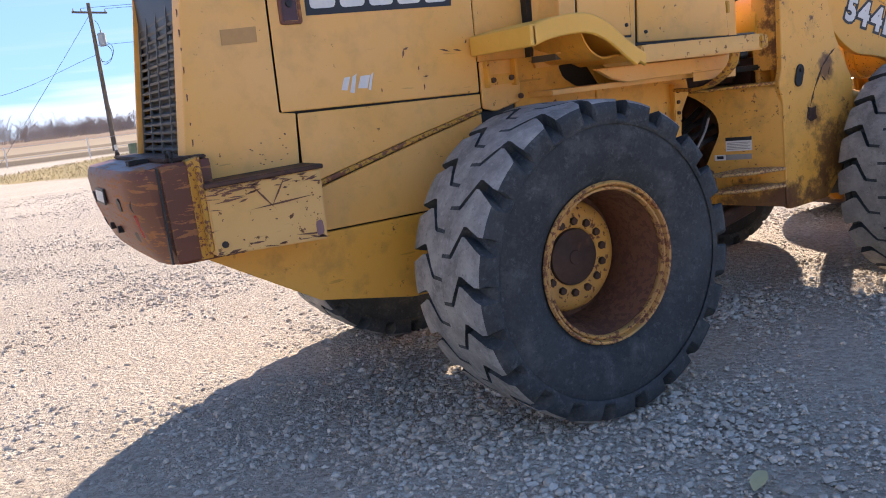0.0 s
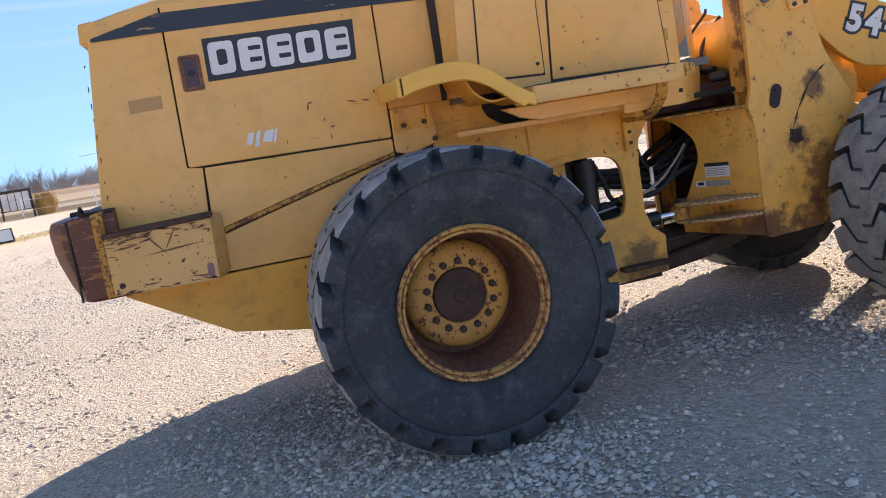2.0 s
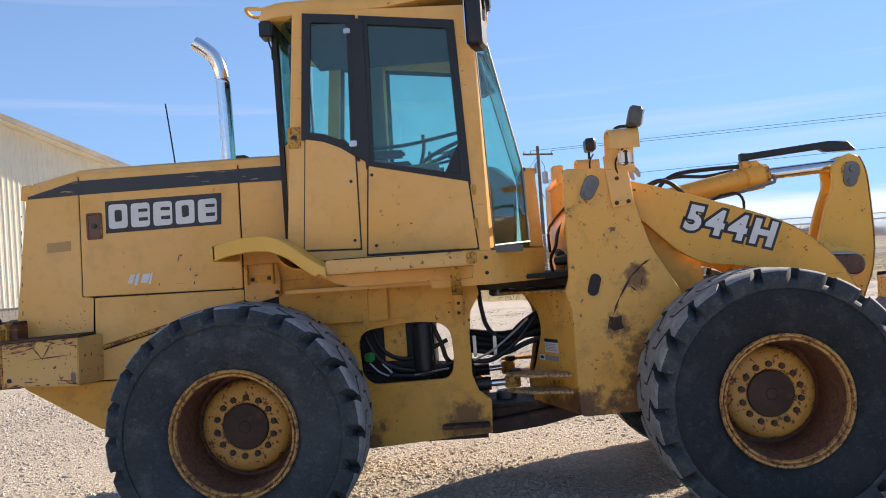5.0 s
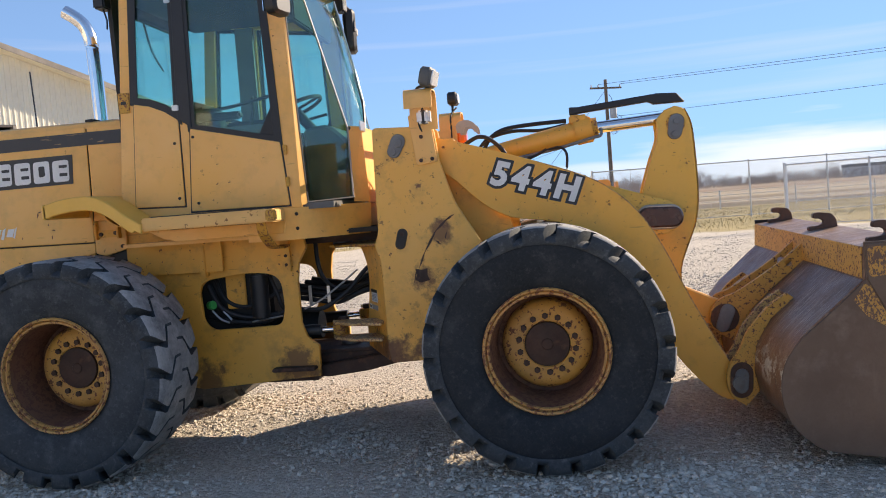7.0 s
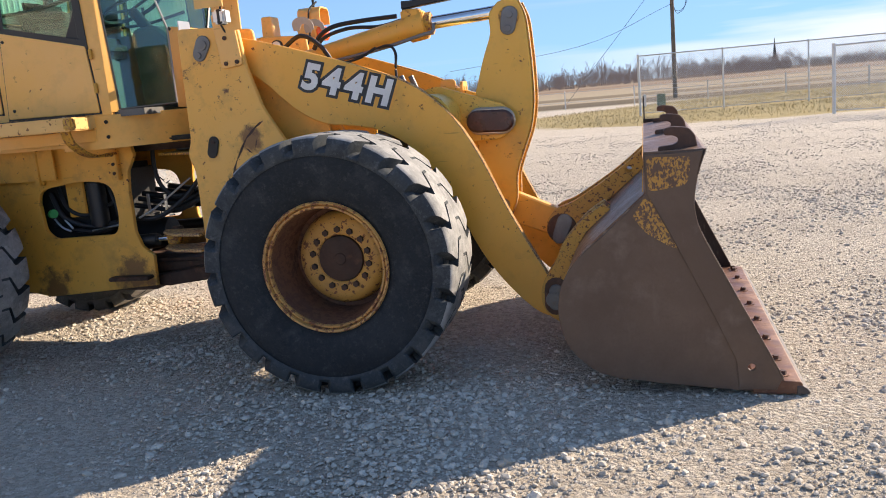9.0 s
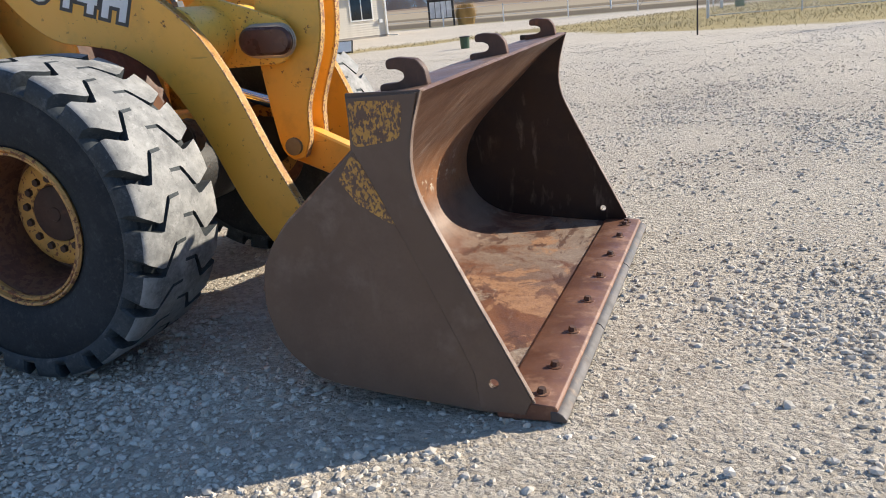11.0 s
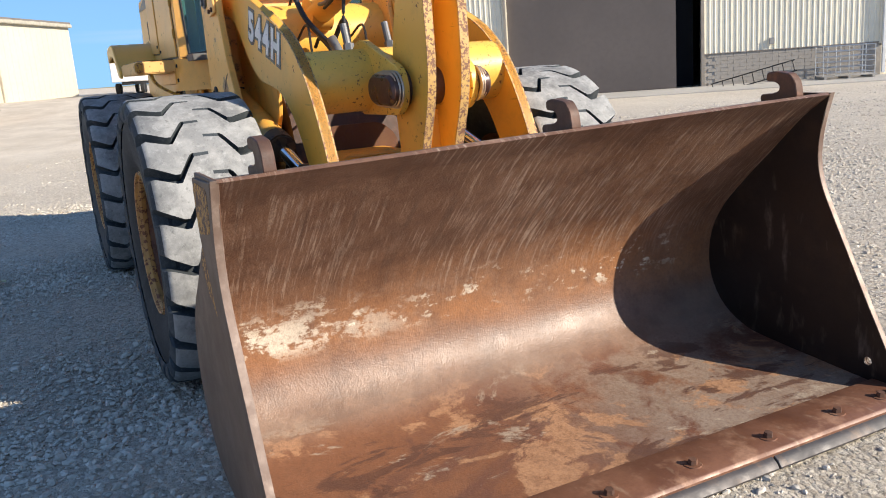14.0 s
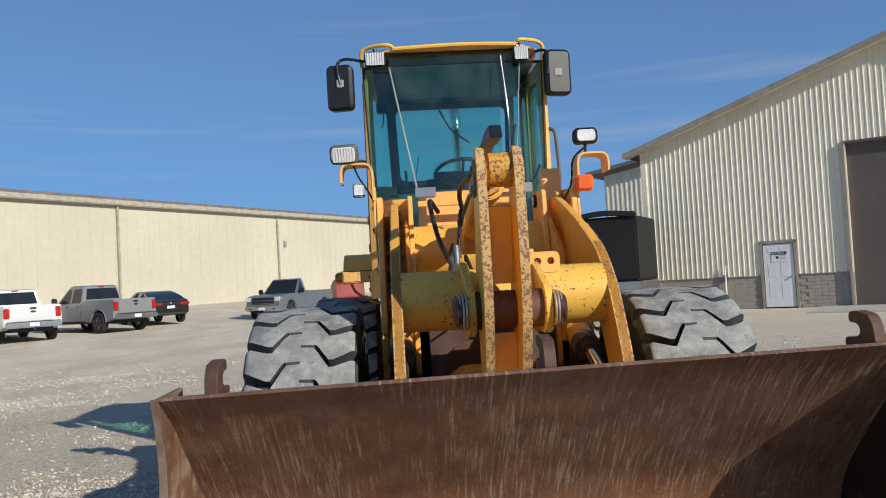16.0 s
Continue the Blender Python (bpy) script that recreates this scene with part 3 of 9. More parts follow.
def tyre_tread(way):
    """A worn tread band with closed, hooked grooves; way turns the hooks."""
    bm = bmesh.new()
    count = 22
    pitch = 2 * math.pi / count
    for side in (-1, 1):
        rows = []
        for w, rt, rf, turn, gw in TREAD_ROWS:
            row = []
            for i in range(count):
                mid = (i + (0.5 if side > 0 else 0.0) + turn * way) * pitch
                for f, r in ((-0.5 * gw, rt), (-0.40 * gw, rf), (0.40 * gw, rf), (0.5 * gw, rt), (0.5 * gw + (1 - gw) / 3, rt), (0.5 * gw + 2 * (1 - gw) / 3, rt)):
                    ang = mid + f * pitch
                    row.append(bm.verts.new((math.cos(ang) * r, w * side, math.sin(ang) * r)))
            rows.append(row)
        n = len(rows[0])
        for j, (p, q) in enumerate(zip(rows, rows[1:])):
            for k in range(n):
                f = bm.faces.new((p[k], p[(k + 1) % n], q[(k + 1) % n], q[k]))
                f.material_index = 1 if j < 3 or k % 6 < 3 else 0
    return bm


def rim_shape():
    # deep dish, open towards -y
    prof = [(0.322, -0.196), (0.316, -0.180), (0.309, -0.168), (0.304, -0.10), (0.298, -0.09), (0.294, 0.0), (0.288, 0.085), (0.240, 0.095)]
    back = [(0.300, 0.10), (0.312, 0.15), (0.340, 0.205)]
    return lathe(prof + back, 72)


def flange_shape():
    """The outer lip and the split lock ring."""
    bm = lathe([(0.338, -0.205), (0.349, -0.222), (0.353, -0.232), (0.346, -0.243), (0.337, -0.240), (0.334, -0.226), (0.331, -0.214)], 72)
    return lathe([(0.332, -0.216), (0.326, -0.228), (0.317, -0.229), (0.312, -0.216), (0.316, -0.196), (0.323, -0.190)], 72, bm=bm)


def disc_shape():
    prof = [(0.262, 0.094), (0.259, 0.062), (0.250, 0.040), (0.236, 0.024), (0.210, 0.014), (0.195, 0.012), (0.138, 0.012), (0.130, 0.02)]
    return lathe(prof, 64)


RIM = worn_paint("wheel_rim_paint", (0.60, 0.32, 0.085), (0.46, 0.23, 0.085), rust=(0.14, 0.055, 0.027), chips=0.535, wear=0.46, grime=0.5, rough=0.6)
BARREL = worn_paint("wheel_barrel_rust", (0.125, 0.046, 0.022), (0.19, 0.078, 0.036), rust=(0.075, 0.030, 0.018), chips=0.52, wear=0.40, grime=0.5, rough=0.7)
HUBPAINT = worn_paint("wheel_disc_paint", (0.66, 0.33, 0.06), (0.60, 0.30, 0.085), rust=(0.13, 0.050, 0.024), chips=0.58, wear=0.46, grime=0.45, rough=0.55)
meshes = {}
for x in (0.0, 2.92):
    for side in (-1, 1):
        turn = 0 if side < 0 else 180
        m = pose(x, side * TRACK if side < 0 else 0.945, HUB_Z, 0, {0.0: 17, 2.92: 63}[x] * -side, turn)

        def wheel_piece(name, build, mat, parent, label=""):
            if name not in meshes:
                o = part(name, build(), mat, parent, label)
                meshes[name] = o.data
            else:
                o = new(name, meshes[name])
                o.parent = parent
                if label:
                    o["label"] = label
            return o

        wheel = wheel_piece("wheel", rim_shape, BARREL, loader, "deep-dish steel wheel, brown rusty barrel")
        wheel.matrix_basis = m
        tyre = wheel_piece("tyre", tyre_carcass, RUBBER, wheel, "black earthmover tyre, scuffed sidewall")
        if x > 1:
            tyre.material_slots[0].link = "OBJECT"
            tyre.material_slots[0].material = RUBBER_DARK
        if side > 0:
            meshes["tread"], meshes["tread_other"] = meshes.get("tread_other"), meshes.get("tread")
            if meshes["tread"] is None:
                del meshes["tread"]
        tread = wheel_piece("tread", lambda: tyre_tread(-side), TREAD, wheel, "dusty grey worn tread with hooked grooves")
        if side > 0:
            meshes["tread"], meshes["tread_other"] = meshes.get("tread_other"), meshes.get("tread")
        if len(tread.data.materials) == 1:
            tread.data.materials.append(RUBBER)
        wheel_piece("rim_flange", flange_shape, RIM, wheel, "chipped yellow rim flange")
        wheel_piece("disc", disc_shape, HUBPAINT, wheel)
        wheel_piece("hub_cap", lambda: lathe([(0.0, -0.004), (0.03, -0.004), (0.034, 0.0), (0.085, 0.002), (0.125, 0.006), (0.131, 0.02)], 40), DARK_RUST, wheel, "brown rusty hub plate")
        if "nut" not in meshes:
            meshes["nut"] = cyl((0, 0, 0), (0, -0.016, 0), 0.019, 0.017, 6)
            nm = bpy.data.meshes.new("nut")
            meshes["nut"].to_mesh(nm)
            nm.materials.append(DARK_RUST)
            meshes["nut"] = nm
        for k in range(14):
            a = 2 * math.pi * k / 14
            nut = new("nut", meshes["nut"])
            nut.parent = wheel
            nut.location = (math.cos(a) * 0.163, 0.012, math.sin(a) * 0.163)

part("rear_axle", lathe([(0.0, -0.93), (0.15, -0.93), (0.17, -0.80), (0.13, -0.70), (0.13, -0.45), (0.19, -0.25), (0.19, 0.25), (0.13, 0.45), (0.13, 0.70), (0.17, 0.80), (0.15, 0.93), (0.0, 0.93)], 24), GREASE, loader).location = (0, 0, HUB_Z)
part("front_axle", lathe([(0.0, -0.93), (0.15, -0.93), (0.17, -0.80), (0.13, -0.70), (0.13, -0.45), (0.21, -0.25), (0.21, 0.25), (0.13, 0.45), (0.13, 0.70), (0.17, 0.80), (0.15, 0.93), (0.0, 0.93)], 24), DARK_METAL, loader).location = (2.92, 0, HUB_Z)

# ---- engine hood and rear body: panels over a dark core ----
HOOD_W0, HOOD_W1 = 0.520, 0.478      # half width at the rear and at the cab


def half_w(x):
    t = min(1, max(0, (x + 1.5) / 1.75))
    return HOOD_W0 + (HOOD_W1 - HOOD_W0) * t


def side_plate(outline, side, out=0.0, thick=0.012, bev=0.004, holes=()):
    """A panel on the hood's slanting flank."""
    bm = plate(outline, 0.0, thick, holes, bev=bev)
    for v in bm.verts:
        v.co.y = side * (half_w(v.co.x) + out - v.co.y)
    return bm


core = plate([(-1.44, 1.0), (-1.04, 0.68), (-0.55, 0.60), (0.22, 0.60), (0.22, 2.24), (-1.08, 2.24), (-1.40, 2.16)], -0.46, 0.46)
part("engine_bay", core, BLACK, loader)
top = bmesh.new()
rows = []
for x, z in ((-1.45, 2.170), (-1.41, 2.192), (-1.25, 2.232), (-1.085, 2.268), (-0.6, 2.272), (-0.08, 2.272), (0.26, 2.272)):
    w = half_w(x)
    rows.append([top.verts.new((x, y * w, z + dz)) for y, dz in ((-1, -0.045), (-0.985, -0.012), (-0.94, 0.002), (-0.5, 0.012), (0, 0.015), (0.5, 0.012), (0.94, 0.002), (0.985, -0.012), (1, -0.045))])
for a, b in zip(rows, rows[1:]):
    for k in range(8):
        top.faces.new((a[k], a[k + 1], b[k + 1], b[k]))
part("hood_top", top, YELLOW, loader)
for side in (-1, 1):
    near = side < 0
    p1 = [(-1.412, 2.165), (-1.09, 2.24), (-1.107, 1.475), (-1.036, 1.464), (-1.052, 1.24), (-1.535, 1.24), (-1.47, 1.75)]
    part("rear_panel", side_plate(p1, side), YELLOW, loader, "faded yellow rear flank panel with scratches")
    part("engine_door", side_plate(fillet([(-1.082, 2.24), (-0.088, 2.24), (-0.098, 1.459), (-1.099, 1.474)], 0.010, 2), side, 0.004), YELLOW, loader, "scratched yellow engine side door")
    part("lower_panel", side_plate([(-1.028, 1.462), (-0.096, 1.451), (-0.096, 1.385), (-0.44, 1.305), (-1.043, 1.152)], side, 0.002), YELLOW, loader)
    part("trim_strip", side_plate([(-1.045, 1.150), (-0.44, 1.303), (-0.098, 1.384), (-0.098, 1.366), (-0.44, 1.283), (-1.045, 1.128)], side, 0.012, 0.022), YELLOW_EDGE, loader)
    part("fuel_panel", side_plate([(-1.046, 1.12), (-0.44, 1.277), (-0.098, 1.36), (-0.098, 0.945), (-1.034, 0.948)], side, 0.0), YELLOW, loader)
    part("belly_plate", side_plate([(-1.50, 0.925), (-1.04, 0.648), (-0.58, 0.560), (-0.05, 0.545), (-0.05, 0.938), (-1.034, 0.940), (-1.50, 0.945)], side, 0.0, 0.03), YELLOW_DIRTY, loader, "dirty yellow rear frame plate, rusty along the bottom")
    part("cowl_panel", side_plate([(-0.080, 2.24), (0.235, 2.24), (0.235, 1.60), (-0.089, 1.60)], side, 0.0), YELLOW, loader)
    part("fender_bracket", side_plate(fillet([(-0.086, 1.60), (0.125, 1.60), (0.14, 1.475), (0.13, 1.395), (-0.02, 1.36), (-0.09, 1.38)], 0.01, 2), side, 0.012, 0.02), YELLOW, loader)
    strap = part("bracket_strap", box((-0.06, side * 0.498, 1.485), (0.10, side * 0.512, 1.535), bev=0.003), YELLOW_DIRTY, loader)
    bolt_row([(-0.03, side * 0.512, 1.508), (0.075, side * 0.512, 1.512), (0.12, side * 0.512, 1.42)], 0.014, 0.012, (0, side, 0), DARK_RUST, strap)
    for px in (-0.062, 0.098):
        part("strap_rib", box((px - 0.008, side * 0.49, 1.475), (px + 0.008, side * 0.535, 1.60), bev=0.003), YELLOW_DIRTY, loader)
    part("stripe", side_plate([(-1.409, 2.118), (-1.106, 2.198), (0.232, 2.204), (0.232, 2.112), (-0.075, 2.116), (-1.10, 2.110), (-1.406, 2.104)], side, 0.0065, 0.002, 0), STRIPE, loader, "blue-black stripe decal, scratched")
    # recessed marker lamp
    lamp = part("marker_lamp", side_plate(fillet([(-1.050, 1.992), (-0.950, 1.992), (-0.950, 1.826), (-1.050, 1.826)], 0.012, 2), side, 0.012, 0.012, 0.003, [fillet([(-1.035, 1.978), (-0.965, 1.978), (-0.965, 1.840), (-1.035, 1.840)], 0.006, 2)]), RUSTBROWN, loader, "dark brown recessed marker lamp")
    part("lens", side_plate([(-1.033, 1.976), (-0.967, 1.976), (-0.967, 1.842), (-1.033, 1.842)], side, 0.006, 0.002, 0), DARK_LENS, lamp)
    part("knob", cyl((-1.0, side * (half_w(-1) + 0.006), 1.91), (-1.0, side * (half_w(-1) + 0.014), 1.91), 0.016, 0.014, 12), BLACK, lamp)
    # maker's decal: plain white blocks on a black ground
    deca = part("decal", side_plate([(-0.925, 2.058), (-0.195, 2.062), (-0.208, 1.866), (-0.93, 1.858)], side, 0.0065, 0.002, 0), DECAL_BLACK, loader, "black decal with five white blocks")
    for k in range(5):
        x0 = -0.905 + k * 0.140
        blk = fillet([(x0, 2.036 - 0.002 * k), (x0 + 0.118, 2.036 - 0.001 * k), (x0 + 0.114, 1.886), (x0 - 0.004, 1.884)], 0.022, 3)
        notch = fillet([(x0 + 0.042, 1.995), (x0 + 0.118, 1.995), (x0 + 0.117, 1.965), (x0 + 0.042, 1.965)], 0.004, 1) if k in (1, 2, 4) else fillet([(x0 + 0.036, 2.0), (x0 + 0.082, 2.0), (x0 + 0.082, 1.93), (x0 + 0.036, 1.925)], 0.012, 2)
        holes = [notch] if k in (0, 3) else [fillet([(x0 + 0.045, 1.998), (x0 + 0.105, 1.998), (x0 + 0.104, 1.978), (x0 + 0.045, 1.978)], 0.003, 1), fillet([(x0 + 0.045, 1.944), (x0 + 0.104, 1.944), (x0 + 0.103, 1.922), (x0 + 0.045, 1.922)], 0.003, 1)]
        part("letter_block", side_plate(blk, side, 0.0085, 0.0015, 0, holes), WHITE, deca)
    if near:
        part("old_label", side_plate([(-1.305, 1.822), (-1.155, 1.828), (-1.157, 1.766), (-1.306, 1.762)], side, 0.002, 0.0015, 0), TAPE, loader)
        for k, (a, b, c) in enumerate(((-0.815, 0.028, 0.06), (-0.775, 0.02, 0.075), (-0.735, 0.045, 0.06), (-0.685, 0.012, 0.07))):
            part("torn_sticker", side_plate([(a + 0.02, 1.59), (a + b + 0.022, 1.592 + 0.01 * (k % 2)), (a + b, 1.595 - c), (a, 1.593 - c * 0.9)], side, 0.0065, 0.0015, 0), WHITE, loader, "scraps of a torn white sticker")
        for (x, z, l, t) in ((-0.49, 1.672, 0.045, 75), (-0.475, 1.690, 0.03, 20), (-0.27, 1.668, 0.06, -14), (-0.20, 1.664, 0.05, -8), (-0.62, 1.52, 0.02, 80), (-0.40, 1.515, 0.03, 85), (-0.385, 1.56, 0.028, 10), (-0.42, 1.60, 0.02, 70), (-0.15, 1.70, 0.022, 60)):
            c, s = math.cos(radians(t)) * l / 2, math.sin(radians(t)) * l / 2
            part("scrape", side_plate([(x - c, z - s), (x - s * 0.10, z + 0.005), (x + c, z + s), (x + 0.004 + s * 0.1, z - 0.004)], side, 0.0055, 0.001, 0), SCRATCH, loader)
        for k in range(9):
            z = 2.0 - k * 0.085 + 0.02 * math.sin(k * 5)
            x = -1.455 - (2.1 - z) * 0.045
            l = 0.007 + 0.011 * abs(math.sin(k * 2.1))
            part("chip", side_plate([(x, z - l), (x + 0.005, z - l * 0.4), (x + 0.007, z + l * 0.7), (x + 0.001, z + l)], side, 0.0015, 0.001, 0), SCRATCH, loader)
        for k in range(16):
            x, z = -1.33 + random.random() * 0.25, 1.27 + random.random() ** 2 * 0.12
            part("chip", side_plate([(x, z), (x + 0.007, z - 0.002), (x + 0.008, z + 0.002), (x + 0.002, z + 0.004)], side, 0.0015, 0.001, 0), SCRATCH, loader)

# rear flanges and grille
for side in (-1, 1):
    fl = bmesh.new()
    vs = [fl.verts.new(p) for p in ((-1.412, side * 0.519, 2.185), (-1.535, side * 0.519, 1.24), (-1.545, side * 0.43, 1.24), (-1.425, side * 0.43, 2.17))]
    fl.faces.new(vs)
    made = bmesh.ops.extrude_face_region(fl, geom=fl.faces[:])
    bmesh.ops.translate(fl, vec=(0.03, 0, 0), verts=[v for v in made["geom"] if isinstance(v, bmesh.types.BMVert)])
    part("grille_flange", bevel(fl, 0.006, 2), YELLOW, loader)
grille = part("grille", box((-1.43, -0.44, 1.30), (-1.42, 0.44, 2.15)), BLACK, loader, "black slatted rear grille")
slat_me = None
for k in range(22):
    z = 1.34 + k * 0.037
    x = -1.525 + (z - 1.24) * 0.122
    if slat_me is None:
        s = part("slat", box((-0.022, -0.43, -0.006), (0.018, 0.43, 0.006), bev=0.003), GREY_PLASTIC, grille)
        slat_me = s.data
    else:
        s = new("slat", slat_me)
        s.parent = grille
    s.location = (x + 0.03, 0, z)
    s.rotation_euler = (0, radians(-22), 0)
for y in (-0.42, -0.21, 0.0, 0.21, 0.42):
    bm = plate([(-1.508, 1.30), (-1.498, 1.30), (-1.398, 2.16), (-1.408, 2.16)], y - 0.006, y + 0.006)
    part("grille_bar", bm, GREY_PLASTIC, grille)
part("rear_brow", plate([(-1.46, 2.10), (-1.40, 2.10), (-1.38, 2.20), (-1.45, 2.19)], -0.515, 0.515, bev=0.006), YELLOW, loader)

# counterweight
cw_plan = [(-1.46, 0.64), (-1.64, 0.655), (-1.70, 0.64), (-1.755, 0.57), (-1.775, 0.45), (-1.785, 0.0)]
cw_plan = cw_plan + [(x, -y) for x, y in cw_plan[-2::-1]]
cw = bmesh.new()
levels = [(0.945, 0.70), (0.975, 0.76), (1.03, 0.84), (1.10, 0.91), (1.18, 0.975), (1.27, 1.0), (1.315, 0.985), (1.335, 0.955)]
loops = []
for z, k in levels:
    loops.append([cw.verts.new((-1.46 + (x + 1.46) * (k if x < -1.5 else 1), y * (0.985 if z < 0.95 or z > 1.32 else 1), z - (0.012 if z > 1.3 and x < -1.65 else 0))) for x, y in cw_plan])
for a, b in zip(loops, loops[1:]):
    for k in range(len(cw_plan)):
        j = (k + 1) % len(cw_plan)
        cw.faces.new((a[k], a[j], b[j], b[k]))
cw.faces.new(loops[0][::-1])
cw.faces.new(loops[-1])
weight = part("counterweight", cw, RUSTBROWN, loader, "rust-brown cast counterweight with worn yellow traces")
for side in (-1, 1):
    part("seam", box((-1.668, side * 0.64, 0.955), (-1.660, side * 0.6585, 1.325)), BLACK, weight)
    part("side_cover", plate(fillet([(-1.655, 1.318), (-1.545, 1.325), (-1.548, 0.96), (-1.645, 0.955)], 0.01, 2), side * 0.655, side * 0.668, bev=0.003), RUSTBROWN, weight)
    part("edge_strip", plate([(-1.556, 1.338), (-1.505, 1.348), (-1.512, 0.955), (-1.556, 0.955)], side * 0.60, side * 0.674, bev=0.003), YELLOW_EDGE, weight)
    part("tail_lamp", moved(box((-0.008, -0.030, -0.05), (0.004, 0.030, 0.05), bev=0.003), pose(-1.722, side * 0.535, 1.105, 0, -18, side * -28)), RED_LENS, weight, "red tail lamp")
    part("socket", moved(cyl((-0.010, 0, 0), (0.006, 0, 0), 0.030, 0.030, 12), pose(-1.738, side * 0.535, 1.185, 0, -10, side * -28)), BLACK, weight)
    part("socket", moved(cyl((-0.010, 0, 0), (0.006, 0, 0), 0.028, 0.028, 12), pose(-1.765, side * 0.34, 1.185, 0, -10, side * -5)), BLACK, weight)
    part("socket", moved(cyl((-0.010, 0, 0), (0.006, 0, 0), 0.024, 0.024, 12), pose(-1.725, side * 0.42, 1.055, 0, -20, side * -8)), BLACK, weight)
    part("lifting_eye", tube([(-1.60, side * 0.60 - 0.03, 1.325), (-1.60, side * 0.60 - 0.03, 1.36), (-1.60, side * 0.60, 1.375), (-1.60, side * 0.60 + 0.03, 1.36), (-1.60, side * 0.60 + 0.03, 1.325)], 0.008, 6), DARK_METAL, weight)
    part("hitch_stud", cyl((-1.76, side * 0.1, 1.06), (-1.71, side * 0.1, 1.06), 0.016, 0.016, 10), DARK_METAL, weight)
plt = part("plate_sign", box((-1.790, -0.08, 1.17), (-1.782, 0.14, 1.24), bev=0.002), DECAL_BLACK, weight, "small black decal with white blocks")
for k in range(5):
    part("letter_block", box((-1.792, -0.068 + k * 0.041, 1.182), (-1.7895, -0.036 + k * 0.041, 1.228)), WHITE, plt)
part("deck_plate", box((-1.62, -0.60, 1.337), (-1.46, 0.60, 1.352), bev=0.004), DARK_RUST, weight)
part("latch", box((-1.70, -0.30, 1.322), (-1.62, -0.22, 1.352), bev=0.004), DARK_METAL, weight)

# side boxes beside the counterweight
for side in (-1, 1):
    bm = plate(fillet([(-1.515, 1.225), (-1.045, 1.238), (-1.055, 0.950), (-1.515, 0.965)], 0.008, 2), side * 0.50, side * 0.730)
    for v in bm.verts:
        if abs(v.co.y) > 0.6 and v.co.z > 1.1:
            v.co.y *= 0.992
        if v.co.x > -1.2 and abs(v.co.y) < 0.6:
            v.co.x += 0.055
    bb = part("battery_box", bevel(bm, 0.007, 2), CREAM, loader, "scratched pale yellow battery box beside the counterweight")
    part("lid", plate([(-1.52, 1.243), (-1.035, 1.256), (-1.035, 1.238), (-1.52, 1.224)], side * 0.50, side * 0.733, bev=0.004), DARK_RUST, bb, "rusty lid edge")
    part("front_cap", box((-1.535, side * 0.56, 0.985), (-1.516, side * 0.722, 1.31), bev=0.004), YELLOW_EDGE, bb)
    if side < 0:
        for (x, z, l, t) in ((-1.30, 1.165, 0.15, -52), (-1.235, 1.175, 0.14, 58), (-1.22, 1.130, 0.27, 4), (-1.43, 1.17, 0.13, 5), (-1.13, 0.985, 0.12, -6), (-1.35, 0.99, 0.08, 0), (-1.40, 1.205, 0.18, 4), (-1.09, 1.21, 0.05, 20)):
            c, s = math.cos(radians(t)) * l / 2, math.sin(radians(t)) * l / 2
            part("scratch", plate([(x - c, z - s), (x - s * 0.03, z + 0.004), (x + c, z + s), (x + s * 0.03, z - 0.004)], -0.7305, -0.7312), SCRATCH, bb)
        rng = random.Random(8)
        worn = bmesh.new()
        for k in range(80):
            x = rng.uniform(-1.50, -1.06)
            band = rng.random()
            z = 1.232 - abs(rng.gauss(0, 0.020)) if band < 0.62 else (0.962 + abs(rng.gauss(0, 0.009)) if band < 0.85 else rng.uniform(0.98, 1.22))
            if band < 0.3:
                x, z = -1.50 + abs(rng.gauss(0, 0.10)), 1.222 - abs(rng.gauss(0, 0.034))
            l = rng.uniform(0.012, 0.075) if band < 0.85 else rng.uniform(0.004, 0.012)
            t, w = rng.gauss(0.05, 0.14), rng.uniform(0.0015, 0.005)
            c, s = math.cos(t) * l / 2, math.sin(t) * l / 2
            worn = plate([(x - c, z - s), (x - c * 0.2 - s * 0.1, z + w), (x + c, z + s), (x + c * 0.3, z - w * 0.8)], -0.7303, -0.7308, bm=worn)
        part("scratched_wear", worn, SCRATCH, bb, "brown scratches and bare edges", smooth=False)["kind"] = "stuff"
        part("bolt", cyl((-1.475, -0.728, 1.005), (-1.475, -0.738, 1.005), 0.014, 0.013, 8), DARK_METAL, bb)
        part("smear", plate(fillet([(-1.10, 1.03), (-1.07, 1.035), (-1.068, 0.975), (-1.10, 0.97)], 0.012, 2), -0.7305, -0.7315), simple("purple_grease", (0.30, 0.16, 0.16), 0.6), bb)

# exhaust pipe and aerial
ex = tube([(-0.295, 0.085, 2.27), (-0.297, 0.084, 2.5), (-0.30, 0.082, 2.75), (-0.31, 0.08, 2.93), (-0.345, 0.07, 3.05), (-0.41, 0.055, 3.12), (-0.475, 0.042, 3.165)], 0.049, 20)
part("exhaust_pipe", ex, CHROME, loader, "tall chrome exhaust pipe with curved tip")
part("exhaust_collar", cyl((-0.295, 0.085, 2.27), (-0.295, 0.085, 2.32), 0.066, 0.058, 20), DARK_RUST, loader)
part("aerial", tube([(-0.524, -0.353, 2.27), (-0.527, -0.349, 2.31), (-0.59, -0.276, 2.69)], 0.005, 6), BLACK, loader)
part("intake_cap", cyl((-0.02, -0.20, 2.27), (-0.02, -0.20, 2.30), 0.10, 0.09, 18), BLACK, loader)
